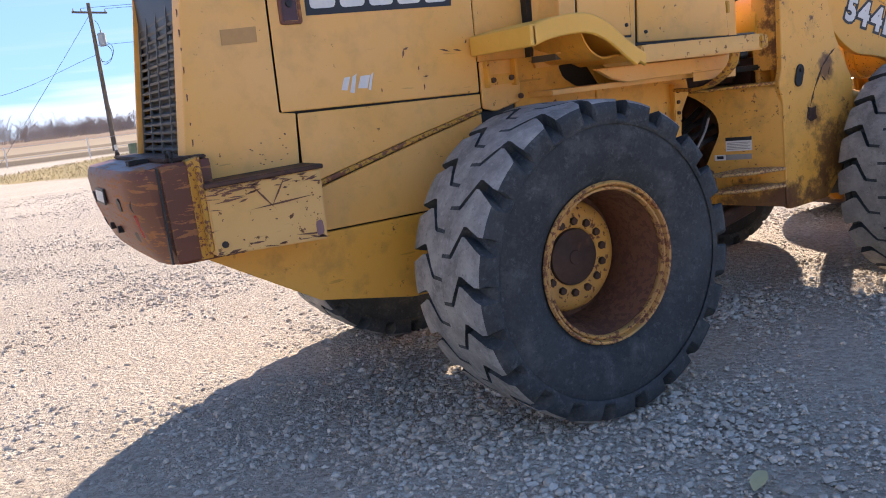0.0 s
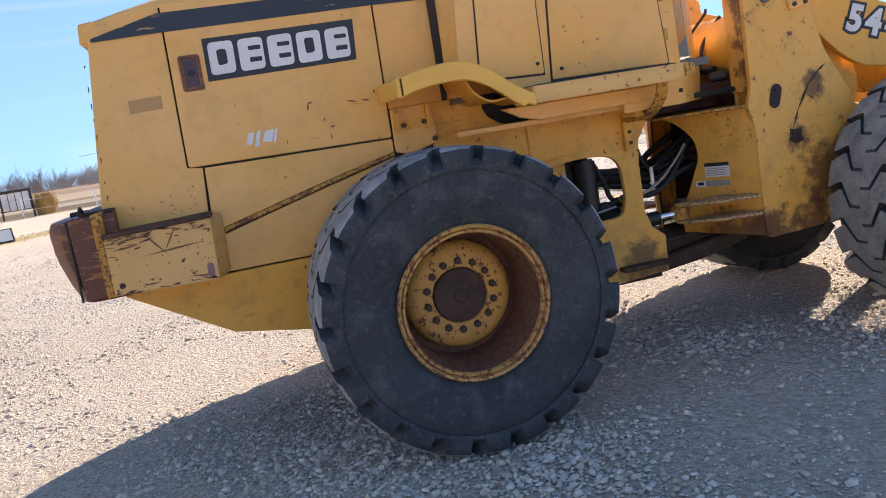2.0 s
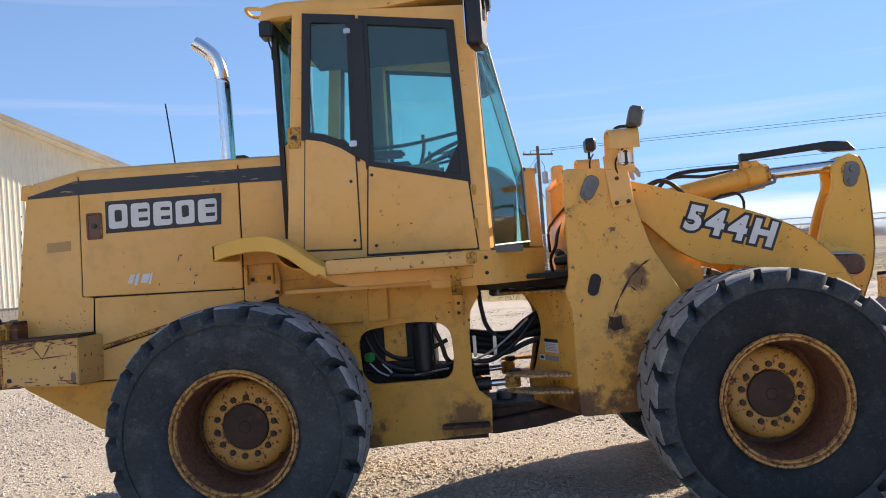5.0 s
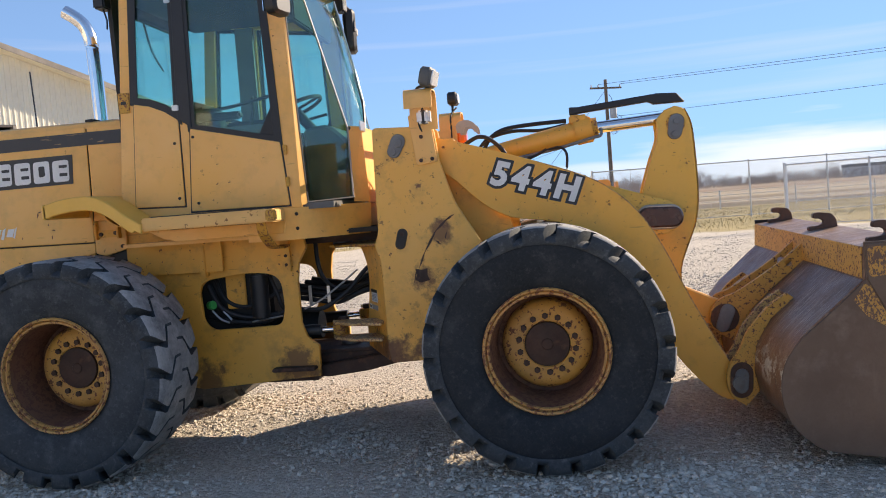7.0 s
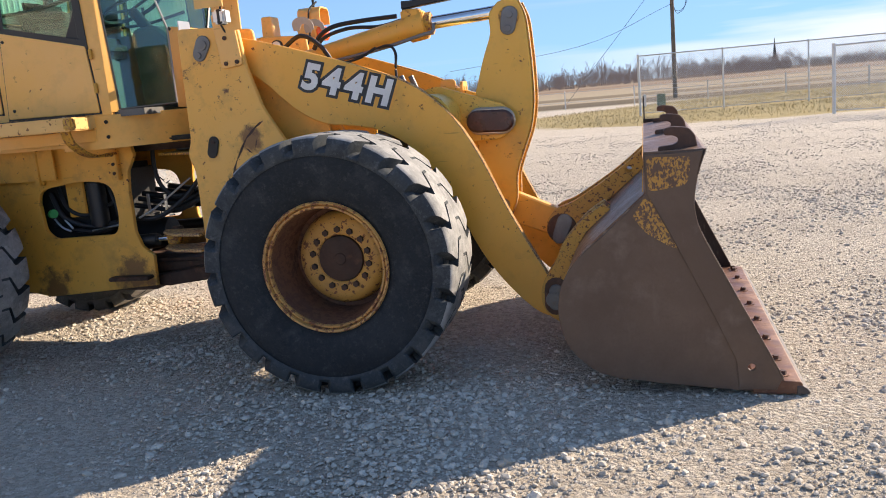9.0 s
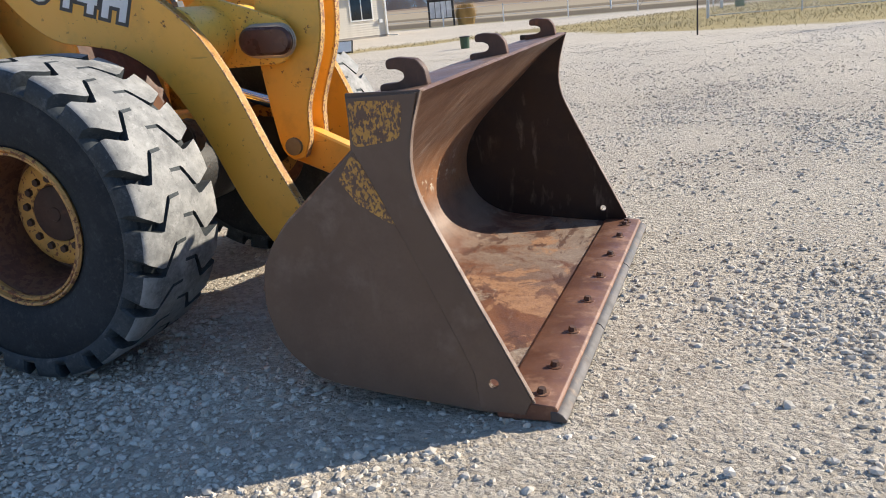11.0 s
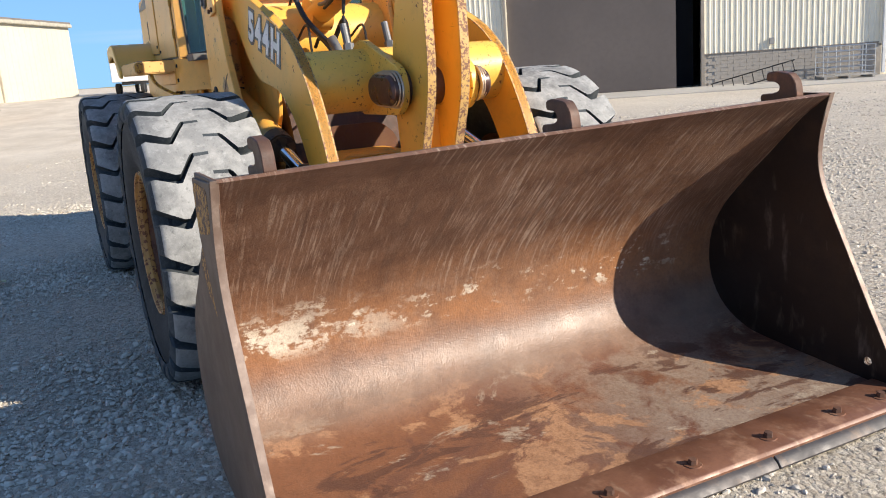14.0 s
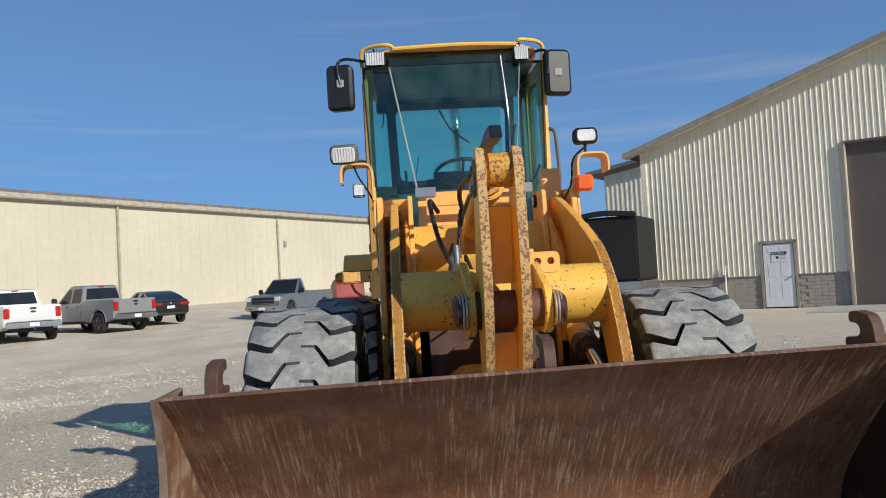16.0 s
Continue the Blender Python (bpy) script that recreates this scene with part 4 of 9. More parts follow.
part("hood_hinge", box((-0.10, -0.46, 2.272), (-0.04, -0.36, 2.292), bev=0.003), DARK_METAL, loader)

# ---- rear fenders, steps ----
FEND = curve_pts([(-0.125, 1.712), (-0.03, 1.738), (0.10, 1.752), (0.20, 1.745), (0.30, 1.700), (0.40, 1.622), (0.47, 1.575), (0.51, 1.552)], 3)
for side in (-1, 1):
    fender = part("fender", sheet(FEND, side * 0.50, side * 0.965, 0.012), YELLOW_FRESH, loader, "bright yellow rear fender with rolled lip")
    lip = [(x, z - 0.0) for x, z in FEND] + [(x, z - (0.088 if i / len(FEND) < 0.8 else 0.06)) for i, (x, z) in list(enumerate(FEND))[::-1]]
    part("lip", plate(lip, side * 0.962, side * 0.985, bev=0.006), YELLOW_FRESH, fender)
    under = curve_pts([(0.20, 1.70), (0.24, 1.61), (0.32, 1.555), (0.42, 1.56), (0.50, 1.53)], 3)
    part("inner_skirt", sheet(under, side * 0.52, side * 0.90, 0.008), YELLOW_DIRTY, fender)
    step = part("step_board", box((0.505, side * 0.68, 1.508), (1.338, side * 0.965, 1.588), bev=0.008), CREAM, loader, "step board with worn cream paint")
    part("end_pad", box((1.30, side * 0.93, 1.515), (1.362, side * 0.975, 1.582), bev=0.008), YELLOW_EDGE, step)
    part("tread_strip", box((0.55, side * 0.72, 1.589), (1.28, side * 0.94, 1.594)), DARK_METAL, step)
    part("skirt", plate([(0.42, 1.505), (1.34, 1.505), (1.33, 1.43), (0.62, 1.425), (0.52, 1.45)], side * 0.70, side * 0.73, bev=0.004), YELLOW, step)
    part("bracket_strap", box((0.628, side * 0.46, 1.17), (0.672, side * 0.478, 1.43), bev=0.004), YELLOW_DIRTY, step)
    for x in (0.65, 1.229):
        if x > 1:
            bar = sheet(curve_pts([(0.45, 1.352), (0.56, 1.345), (0.68, 1.358), (0.78, 1.405), (0.84, 1.455), (0.86, 1.512)], 3), -x - 0.032, -x + 0.028, 0.016)
            for v in bar.verts:
                v.co = (-v.co.y, side * v.co.x, v.co.z)
            part("bracket_arm", bar, YELLOW_EDGE, step, "worn curved step bracket")
        pad = part("bracket_pad", box((x - 0.028, side * 0.42, 1.17), (x + 0.026, side * 0.458, 1.375), bev=0.005), YELLOW_DIRTY, step)
        bolt_row([(x, side * 0.458, z) for z in (1.335, 1.275, 1.215)], 0.011, 0.01, (0, side, 0), DARK_RUST, pad)
    part("rear_lip", plate([(-0.135, 1.716), (-0.105, 1.722), (-0.105, 1.630), (-0.135, 1.625)], side * 0.50, side * 0.985, bev=0.006), YELLOW_FRESH, fender)
    up = part("under_panel", plate([(0.115, 1.62), (0.66, 1.60), (0.79, 1.44), (0.79, 1.20), (0.115, 1.20)], side * 0.452, side * 0.468, [fillet([(0.40, 1.552), (0.425, 1.485), (0.50, 1.435), (0.69, 1.39), (0.575, 1.555)], 0.02, 2)], bev=0.003), YELLOW_DIRTY, loader, "yellow panel with a dark opening under the fender")
    # dark sheet added so that the hole reads as deep shade
    part("opening_back", box((0.37, side * 0.444, 1.37), (0.71, side * 0.4475, 1.58)), DARK_METAL, up)
    part("panel_strip", box((0.245, side * 0.468, 1.545), (0.405, side * 0.492, 1.575), bev=0.004), YELLOW, up)

# ---- rear frame ahead of the axle ----
FR = [(0.02, 1.47), (0.24, 1.47), (0.26, 1.43), (1.345, 1.40), (1.36, 1.32), (1.30, 1.22), (1.285, 1.10), (1.285, 0.82), (1.32, 0.72), (1.395, 0.66), (1.388, 0.455), (0.56, 0.40), (0.02, 0.52)]
HOLE = fillet([(0.585, 1.135), (0.95, 1.178), (1.165, 1.15), (1.18, 0.92), (1.15, 0.81), (0.66, 0.80), (0.60, 0.86)], 0.10, 5)
for side in (-1, 1):
    part("frame_plate", plate(FR, side * 0.385, side * 0.42, [HOLE], bev=0.004), YELLOW_DIRTY, loader, "dirty yellow frame plate with a rounded opening")
    part("skid_ledge", box((1.08, side * 0.415, 0.505), (1.375, side * 0.50, 0.53), bev=0.006), DARK_RUST, loader)
    part("frame_top", box((0.20, side * 0.36, 1.405), (1.345, side * 0.66, 1.43), bev=0.004), YELLOW, loader)
    part("frame_gusset", plate([(0.24, 1.43), (0.55, 1.43), (0.42, 1.30), (0.25, 1.16)], side * 0.42, side * 0.445, bev=0.003), YELLOW_DIRTY, loader)
part("transmission", merge(box((0.35, -0.30, 0.50), (1.05, 0.30, 1.25), bev=0.04), cyl((0.9, 0, 0.75), (1.30, 0, 0.75), 0.14, 0.10, 20)), DARK_METAL, loader)
part("frame_floor", box((0.10, -0.385, 0.42), (1.36, 0.385, 0.46)), DARK_RUST, loader)
part("oil_filter", cyl((0.985, -0.345, 0.86), (0.985, -0.345, 1.16), 0.062, 0.062, 20, bev=0.012), BLACK, loader, "black oil filter canister")
part("filter_bracket", box((0.74, -0.33, 0.93), (0.88, -0.31, 1.17), bev=0.006), YELLOW_DIRTY, loader)
part("filler_cap", cyl((0.625, -0.36, 0.965), (0.665, -0.39, 0.97), 0.030, 0.030, 12, bev=0.006), GREEN, loader, "green plastic cap")
for pts, r in (([(0.62, -0.33, 1.10), (0.70, -0.35, 0.95), (0.82, -0.34, 0.88), (0.95, -0.33, 0.86), (1.10, -0.33, 0.88)], 0.018),
               ([(0.66, -0.30, 1.15), (0.74, -0.33, 0.99), (0.90, -0.33, 0.94), (1.14, -0.31, 1.04)], 0.014),
               ([(0.60, -0.31, 0.88), (0.80, -0.34, 0.84), (1.00, -0.34, 0.83), (1.17, -0.33, 0.90)], 0.016),
               ([(1.05, -0.30, 1.14), (1.10, -0.32, 1.02), (1.13, -0.32, 0.92), (1.20, -0.30, 0.86)], 0.015)):
    part("hose", tube(pts, r), BLACK_RUBBER, loader)
for pts in ([(0.64, -0.36, 0.93), (0.70, -0.37, 0.87), (0.76, -0.37, 0.84)], [(0.72, -0.36, 0.92), (0.78, -0.37, 0.86)], [(0.92, -0.36, 0.835), (1.14, -0.36, 0.865)]):
    part("pipe", tube(pts, 0.007, 6), ALU, loader)

# ---- pivot joint between the frames ----
for z0, z1 in ((0.50, 0.60), (1.335, 1.395)):
    part("joint_ear", box((1.05, -0.26, z0), (1.95, 0.26, z1), bev=0.02), DARK_RUST, loader)
    part("joint_pin", cyl((1.50, 0, z0 - 0.05), (1.50, 0, z1 + 0.05), 0.07, 0.07, 20, bev=0.01), PIN_STEEL, loader)
for side in (-1, 1):
    ram = part("steering_ram", cyl((0.95, side * 0.33, 0.74), (1.40, side * 0.345, 0.752), 0.042, 0.042, 16), BLACK, loader, "black steering cylinder")
    part("rod", cyl((1.40, side * 0.345, 0.752), (1.52, side * 0.36, 0.758), 0.022, 0.022, 12), CHROME, ram)
    part("rod_eye", cyl((1.535, side * 0.36, 0.722), (1.535, side * 0.36, 0.796), 0.05, 0.05, 16, bev=0.006), YELLOW_EDGE, ram)
    for z in (0.700, 0.800):
        part("rod_guard", plate([(1.49, 0.0), (1.88, 0.0), (1.88, 0.26), (1.66, 0.20), (1.52, 0.08)], 0, 0.02, bev=0.004), EDGE_RUST, ram, "worn steering bracket plate").matrix_basis = Matrix.Translation((0, side * 0.385, z)) @ Matrix.Rotation(radians(90), 4, "X") @ Matrix.Diagonal((1, 1, -1, 1) if side > 0 else (1, 1, 1, 1))
    part("bracket_pin", cyl((1.555, side * 0.345, 0.80), (1.555, side * 0.345, 0.835), 0.038, 0.036, 14, bev=0.005), DARK_RUST, ram)
part("lower_hitch", plate([(1.30, 0.50), (1.98, 0.60), (1.98, 0.52), (1.70, 0.46), (1.42, 0.43), (1.30, 0.44)], -0.34, 0.34, bev=0.01), DARK_RUST, loader)
rng = random.Random(4)
for k in range(9):
    y = -0.22 + 0.055 * k
    z0, z1 = 0.94 + 0.035 * (k % 3) + 0.02 * rng.random(), 1.02 + 0.055 * (k % 4)
    part("hydraulic_hose", tube([(1.18, y, z0 + 0.03), (1.34, y + 0.01, z0), (1.50, y - 0.01, z0 - 0.02), (1.66, y + 0.01, (z0 + z1) / 2), (1.84, y * 0.9, z1)], 0.017 + 0.005 * rng.random()), BLACK_RUBBER, loader)
for x, dz in ((1.30, 0.0), (1.43, -0.01)):
    part("hose_clamp", box((x, -0.26, 0.915 + dz), (x + 0.022, 0.26, 0.93 + dz), bev=0.003), ALU, loader)
    part("hose_clamp", box((x, -0.262, 0.915 + dz), (x + 0.022, -0.252, 1.05 + dz), bev=0.003), ALU, loader)
part("thick_hose", tube([(1.26, -0.34, 0.90), (1.42, -0.33, 0.90), (1.58, -0.27, 1.00), (1.70, -0.22, 1.13), (1.80, -0.18, 1.20)], 0.016), BLACK_RUBBER, loader)
part("thin_cable", tube([(1.30, -0.37, 0.905), (1.42, -0.37, 0.96), (1.56, -0.33, 1.06), (1.66, -0.28, 1.14)], 0.007, 6), GREYSTICK, loader)
part("drop_hose", tube([(1.36, -0.20, 1.34), (1.37, -0.22, 1.22), (1.40, -0.22, 1.10), (1.48, -0.20, 1.02), (1.62, -0.18, 1.04)], 0.015), BLACK_RUBBER, loader)
part("cross_bar", box((1.30, -0.45, 1.395), (1.95, 0.45, 1.425), bev=0.01), DARK_METAL, loader)

# ---- front frame and loader tower ----
TOWER = [(1.913, 2.042), (2.30, 2.020), (2.325, 1.80), (2.40, 1.545), (2.56, 1.27), (2.56, 0.95), (2.42, 0.70), (2.30, 0.57), (1.920, 0.556), (1.908, 0.70), (1.905, 1.20), (1.876, 1.285), (1.874, 1.315), (1.902, 1.385)]
for side in (-1, 1):
    part("tower_plate", plate(fillet(TOWER, 0.03, 3), side * 0.585, side * 0.622, bev=0.005), TOWERPAINT, loader, "yellow loader tower plate with scratches and grease stains")
    part("tower_inner", plate(fillet([(max(x, 1.94), z) for x, z in TOWER if not (1.85 < x < 1.912)], 0.03, 3), side * 0.40, side * 0.43, bev=0.005), TOWERPAINT, loader)
    part("tower_back", plate([(1.914, -side * 0.584), (1.930, -side * 0.400), (1.950, -side * 0.400), (1.934, -side * 0.584)], 0, 0.65, bev=0.003), TOWERPAINT, loader).matrix_basis = Matrix.Translation((0, 0, 1.386)) @ Matrix.Rotation(radians(90), 4, "X")
    # the slanting cheek between the joint and the tower plate
    cheek = curve_pts([(-0.75, 1.300), (-0.47, 1.278), (-0.197, 1.212), (-0.05, 1.15), (0.0, 1.085), (-0.016, 1.02), (-0.142, 0.921), (-0.248, 0.838), (-0.347, 0.78), (-0.42, 0.70), (-0.40, 0.60)], 3) + [(1.03, 0.575), (1.03, 1.302)]

    def on_cheek(outline, out, thick, bev=0.0):
        bm = plate(outline, 0.0, thick, bev=bev)
        for v in bm.verts:
            k, o, z = v.co.x, out - v.co.y, v.co.z
            v.co = (1.738 + 0.162 * k - 0.891 * o, side * (0.282 + 0.318 * k + 0.454 * o), z)
        return bm

    part("frame_cheek", on_cheek(cheek, 0.0, 0.022), TOWERPAINT, loader, "yellow slanting frame cheek behind the joint")
    part("cheek_top", plate([(1.50, 0.06), (1.50, 0.36), (1.90, 0.612), (1.95, 0.612), (1.95, 0.06)], 0, 0.016, bev=0.003), YELLOW_EDGE, loader).matrix_basis = Matrix.Translation((0, 0, 1.302)) @ Matrix.Diagonal((1, side, 1, 1)) @ Matrix.Rotation(radians(90), 4, "X") @ Matrix.Diagonal((1, 1, 1, 1))
    lab = part("warning_label", on_cheek([(0.105, 1.008), (0.54, 1.008), (0.54, 0.925), (0.105, 0.925)], 0.0015, 0.0012), WHITE, loader, "white warning label with dark heading")
    part("label_heading", on_cheek([(0.105, 1.009), (0.54, 1.009), (0.54, 0.988), (0.105, 0.988)], 0.0025, 0.0008), DECAL_BLACK, lab)
    for k in range(5):
        part("text_bar", on_cheek([(0.13, 0.939 + k * 0.0095), (0.51 - 0.04 * (k % 2), 0.939 + k * 0.0095), (0.51 - 0.04 * (k % 2), 0.935 + k * 0.0095), (0.13, 0.935 + k * 0.0095)], 0.0022, 0.0006), GREYSTICK, lab)
    lab2 = part("small_label", on_cheek([(-0.09, 0.905), (0.53, 0.905), (0.53, 0.872), (-0.09, 0.872)], 0.0015, 0.0012), GREYSTICK, loader, "small grey label with black mark")
    part("label_mark", on_cheek([(-0.09, 0.906), (0.10, 0.906), (0.10, 0.871), (-0.09, 0.871)], 0.0022, 0.0006), WHITE, lab2)
    part("text_bar", on_cheek([(-0.05, 0.898), (0.06, 0.898), (0.06, 0.880), (-0.05, 0.880)], 0.0028, 0.0006), DECAL_BLACK, lab2)
    # added dark sheet: stands for the shaded inside of the joint
    part("rubber_guard", on_cheek([(k + 0.03, z) for k, z in cheek[:-2]] + [(1.0, 0.60), (1.0, 1.29)], -0.026, 0.006), simple("dark_joint_shade", (0.020, 0.018, 0.017), 0.85) if side < 0 else bpy.data.materials["dark_joint_shade"], loader, "dark sheet added for the shade behind the cheek")
    # pin cover and slot
    cov = part("pin_cover", plate(slot((2.045, 1.885), (2.075, 1.945), 0.042, 0.046), side * 0.622, side * 0.636, bev=0.004), PIN_STEEL, loader, "grey oval pin keeper plate")
    part("bolt", bolts([(2.042, side * 0.636, 1.878)], 0.020, 0.012, (0, side, 0)), PIN_STEEL, cov)
    part("pin", cyl((2.073, side * 0.632, 1.935), (2.073, side * 0.645, 1.935), 0.030, 0.028, 16), PIN_STEEL, cov)
    cov2 = part("pin_cover", plate(slot((2.04, 1.305), (2.058, 1.37), 0.033, 0.033), side * 0.622, side * 0.634, bev=0.004), DARK_METAL, loader, "dark oval pin keeper plate")
    part("bolt", bolts([(2.056, side * 0.632, 1.368)], 0.014, 0.01, (0, side, 0)), DARK_RUST, cov2)
    part("rust_patch", plate(fillet([(2.12, 1.145), (2.165, 1.135), (2.20, 1.145), (2.195, 1.10), (2.21, 1.07), (2.15, 1.055), (2.118, 1.075), (2.13, 1.11)], 0.006, 2), side * 0.622, side * 0.6235), DARK_RUST, loader)
    for (x, z, l, t) in ((2.31, 1.41, 0.16, 42), (2.23, 1.31, 0.20, 58), (2.17, 1.20, 0.14, 66), (2.33, 1.34, 0.06, 70), (2.28, 1.30, 0.05, -40), (2.12, 1.10, 0.10, 75), (2.36, 1.45, 0.08, 30)):
        c, s = math.cos(radians(t)) * l / 2, math.sin(radians(t)) * l / 2
        part("scrape", plate([(x - c, z - s), (x - s * 0.06, z + 0.008), (x + c, z + s), (x + s * 0.06, z - 0.008)], side * 0.622, side * 0.6232), DARK_RUST, loader)
# core is dark brown; the boom's shade is put into this colour too
part("front_core", plate([(1.92, 0.56), (2.50, 0.58), (2.66, 0.90), (2.55, 1.20), (2.34, 1.48), (1.99, 1.47), (1.95, 1.25)], -0.345, 0.345), DARK_RUST, loader)
part("front_opening", plate(fillet([(-0.26, 0.80), (0.26, 0.80), (0.26, 1.05), (0.16, 1.14), (-0.16, 1.14), (-0.26, 1.05)], 0.05, 3), 0, 0.02), RED_DIRT, loader).matrix_basis = pose(2.635, 0, 0.0, 0, 0, 90)
part("frame_nose", plate(fillet([(-0.26, 0.60), (0.26, 0.60), (0.26, 0.94), (0.17, 1.0), (-0.17, 1.0), (-0.26, 0.94)], 0.02, 2), 0, 0.34, bev=0.012), YELLOW_DIRTY, loader).matrix_basis = pose(2.95, 0, 0, 0, 0, 90)
part("tower_tube", cyl((2.095, -0.44, 1.655), (2.095, 0.44, 1.655), 0.185, 0.185, 40), CRANKPAINT, loader, "thick yellow tube between the tower plates")
part("tower_hose", tube([(2.03, -0.08, 1.90), (2.005, -0.10, 1.872), (1.945, -0.10, 1.815), (1.882, -0.10, 1.748), (1.848, -0.10, 1.688), (1.85, -0.11, 1.55)], 0.009), BLACK_RUBBER, loader)
part("tower_hose", tube([(2.03, -0.22, 1.84), (1.985, -0.2, 1.781), (1.905, -0.2, 1.690), (1.880, -0.2, 1.588), (1.842, -0.2, 1.51), (1.85, -0.2, 1.43), (1.875, -0.2, 1.373)], 0.011), BLACK_RUBBER, loader)
part("hose_fitting", cyl((1.90, -0.30, 1.53), (1.90, -0.16, 1.545), 0.026, 0.026, 12, bev=0.004), DARK_METAL, loader)
part("hose_fitting", cyl((1.94, -0.34, 1.50), (1.86, -0.30, 1.49), 0.034, 0.028, 12, bev=0.004), BLACK, loader)
gauge = part("gauge", cyl((2.086, 0.400, 1.965), (2.086, 0.380, 1.965), 0.044, 0.042, 28, bev=0.003), BLACK, loader, "small round gauge with a white face")
part("dial", cyl((2.086, 0.381, 1.965), (2.086, 0.378, 1.965), 0.033, 0.033, 24), WHITE, gauge)
part("needle_hub", cyl((2.086, 0.379, 1.965), (2.086, 0.375, 1.965), 0.006, 0.006, 8), DECAL_BLACK, gauge)
part("tower_lid", plate([(2.02, -0.40), (2.30, -0.40), (2.30, 0.40), (2.02, 0.40)], 0, 0.012), TOWERPAINT, loader).matrix_basis = Matrix.Translation((0, 0, 1.46)) @ Matrix.Rotation(radians(90), 4, "X")
for side in (-1, 1):
    part("tower_gusset", plate(curve_pts([(2.04, 1.90), (2.30, 1.84), (2.50, 1.72), (2.66, 1.56), (2.74, 1.38), (2.72, 1.22), (2.60, 1.10)], 3) + [(2.04, 1.10)], side * 0.432, side * 0.455, bev=0.004), YELLOW_DIRTY, loader)

# ---- boom ----
BOOM_TOP = [(1.99, 1.965), (2.12, 1.985), (2.26, 1.965), (2.54, 1.885), (2.92, 1.757), (3.20, 1.648), (3.37, 1.545), (3.52, 1.395), (3.655, 1.17), (3.78, 0.885), (3.90, 0.645), (4.02, 0.42), (4.085, 0.36)]
BOOM_LOW = [(4.10, 0.29), (4.04, 0.215), (3.94, 0.235), (3.81, 0.352), (3.674, 0.525), (3.586, 0.68), (3.46, 0.95), (3.30, 1.20), (3.10, 1.345), (2.90, 1.395), (2.73, 1.424), (2.56, 1.525), (2.33, 1.735), (2.06, 1.815), (1.985, 1.87)]
BOOM = curve_pts(BOOM_TOP, 3) + curve_pts(BOOM_LOW, 3)
for side in (-1, 1):
    boom = part("boom_arm", plate(BOOM, side * 0.490, side * 0.535, bev=0.004), BOOMPAINT, loader, "curved yellow boom arm, rusty towards the tip")
    part("edge_band", sheet(curve_pts(BOOM_TOP[4:12], 3), side * 0.487, side * 0.538, 0.006), EDGE_RUST, boom)
    part("tip_pin", cyl((4.035, side * 0.46, 0.335), (4.035, side * 0.655, 0.335), 0.045, 0.045, 18, bev=0.006), PIN_STEEL, boom)
    m = Matrix.Translation((2.618, side * 0.5365, 1.645)) @ Matrix.Rotation(radians(16.2), 4, "Y")
    if side > 0:
        m = Matrix.Translation((3.15, side * 0.5365, 1.495)) @ Matrix.Rotation(radians(180), 4, "Z") @ Matrix.Rotation(radians(-16.2), 4, "Y")
    pen = 0.0
    num = None
    for ch in "544H":
        glyph = lettering(ch, 0.205, 0.009, 0.10, 0.0016)
        xs = [v.co.x for v in glyph.verts]
        zs = [v.co.z for v in glyph.verts]
        x0, x1, z0, z1 = min(xs), max(xs), min(zs), max(zs)
        way = Matrix.Translation((pen - x0, 0, 0))
        back = lettering(ch, 0.205, 0.026, 0.10, 0.0005)
        if num is None:
            num = part("number_ground", moved(back, m @ way), DECAL_BLACK, boom, "black ground of the model number", smooth=False)
        else:
            part("number_ground", moved(back, m @ way @ Matrix.Translation((0, 0, 0))), DECAL_BLACK, boom, smooth=False)
        part("model_number", moved(glyph, m @ way @ Matrix.Translation((0, -0.0012, 0))), WHITE, num, "white model number character " + ch, smooth=False)
        pen += x1 - x0 + 0.022
    # light post bolted to the tower
    post = part("light_bracket", plate(fillet([(2.15, 2.10), (2.285, 2.09), (2.315, 1.80), (2.185, 1.785)], 0.015, 2), side * 0.624, side * 0.64, bev=0.003), YELLOW, loader)
    for bx, bz in ((2.215, 1.815), (2.285, 1.82), (2.225, 1.96)):
        part("bolt", bolts([(bx, side * 0.64, bz)], 0.013, 0.01, (0, side, 0)), DARK_RUST, post)
    arch = sheet(curve_pts([(0.628, 2.00), (0.629, 2.15), (0.637, 2.205), (0.665, 2.230), (0.70, 2.234), (0.76, 2.234), (0.80, 2.230), (0.824, 2.208), (0.832, 2.17), (0.832, 2.115)], 2), -2.335, -2.165, 0.012)
    for v in arch.verts:
        v.co = (-v.co.y, side * v.co.x, v.co.z)
    part("light_arch", arch, YELLOW, post, "bent yellow lamp bracket")
    if side < 0:
        part("arm", tube([(2.20, -0.66, 2.22), (2.24, -0.69, 2.255), (2.29, -0.78, 2.245), (2.31, -0.83, 2.24)], 0.010), BLACK, post)
        aim = pose(2.318, -0.80, 2.292, 14, 0, 84)
        wl_ = part("work_light", moved(plate(fillet([(-0.080, -0.058), (0.080, -0.058), (0.088, 0.0), (0.080, 0.058), (-0.080, 0.058), (-0.088, 0.0)], 0.03, 4), -0.040, 0.034, bev=0.014), aim), GREY_PLASTIC, loader, "rectangular grey work light with clear glass")
        part("glass", moved(plate(fillet([(-0.068, -0.046), (0.068, -0.046), (0.074, 0.0), (0.068, 0.046), (-0.068, 0.046), (-0.074, 0.0)], 0.022, 4), -0.047, -0.039, bev=0.003), aim), LAMP_GLASS, wl_)
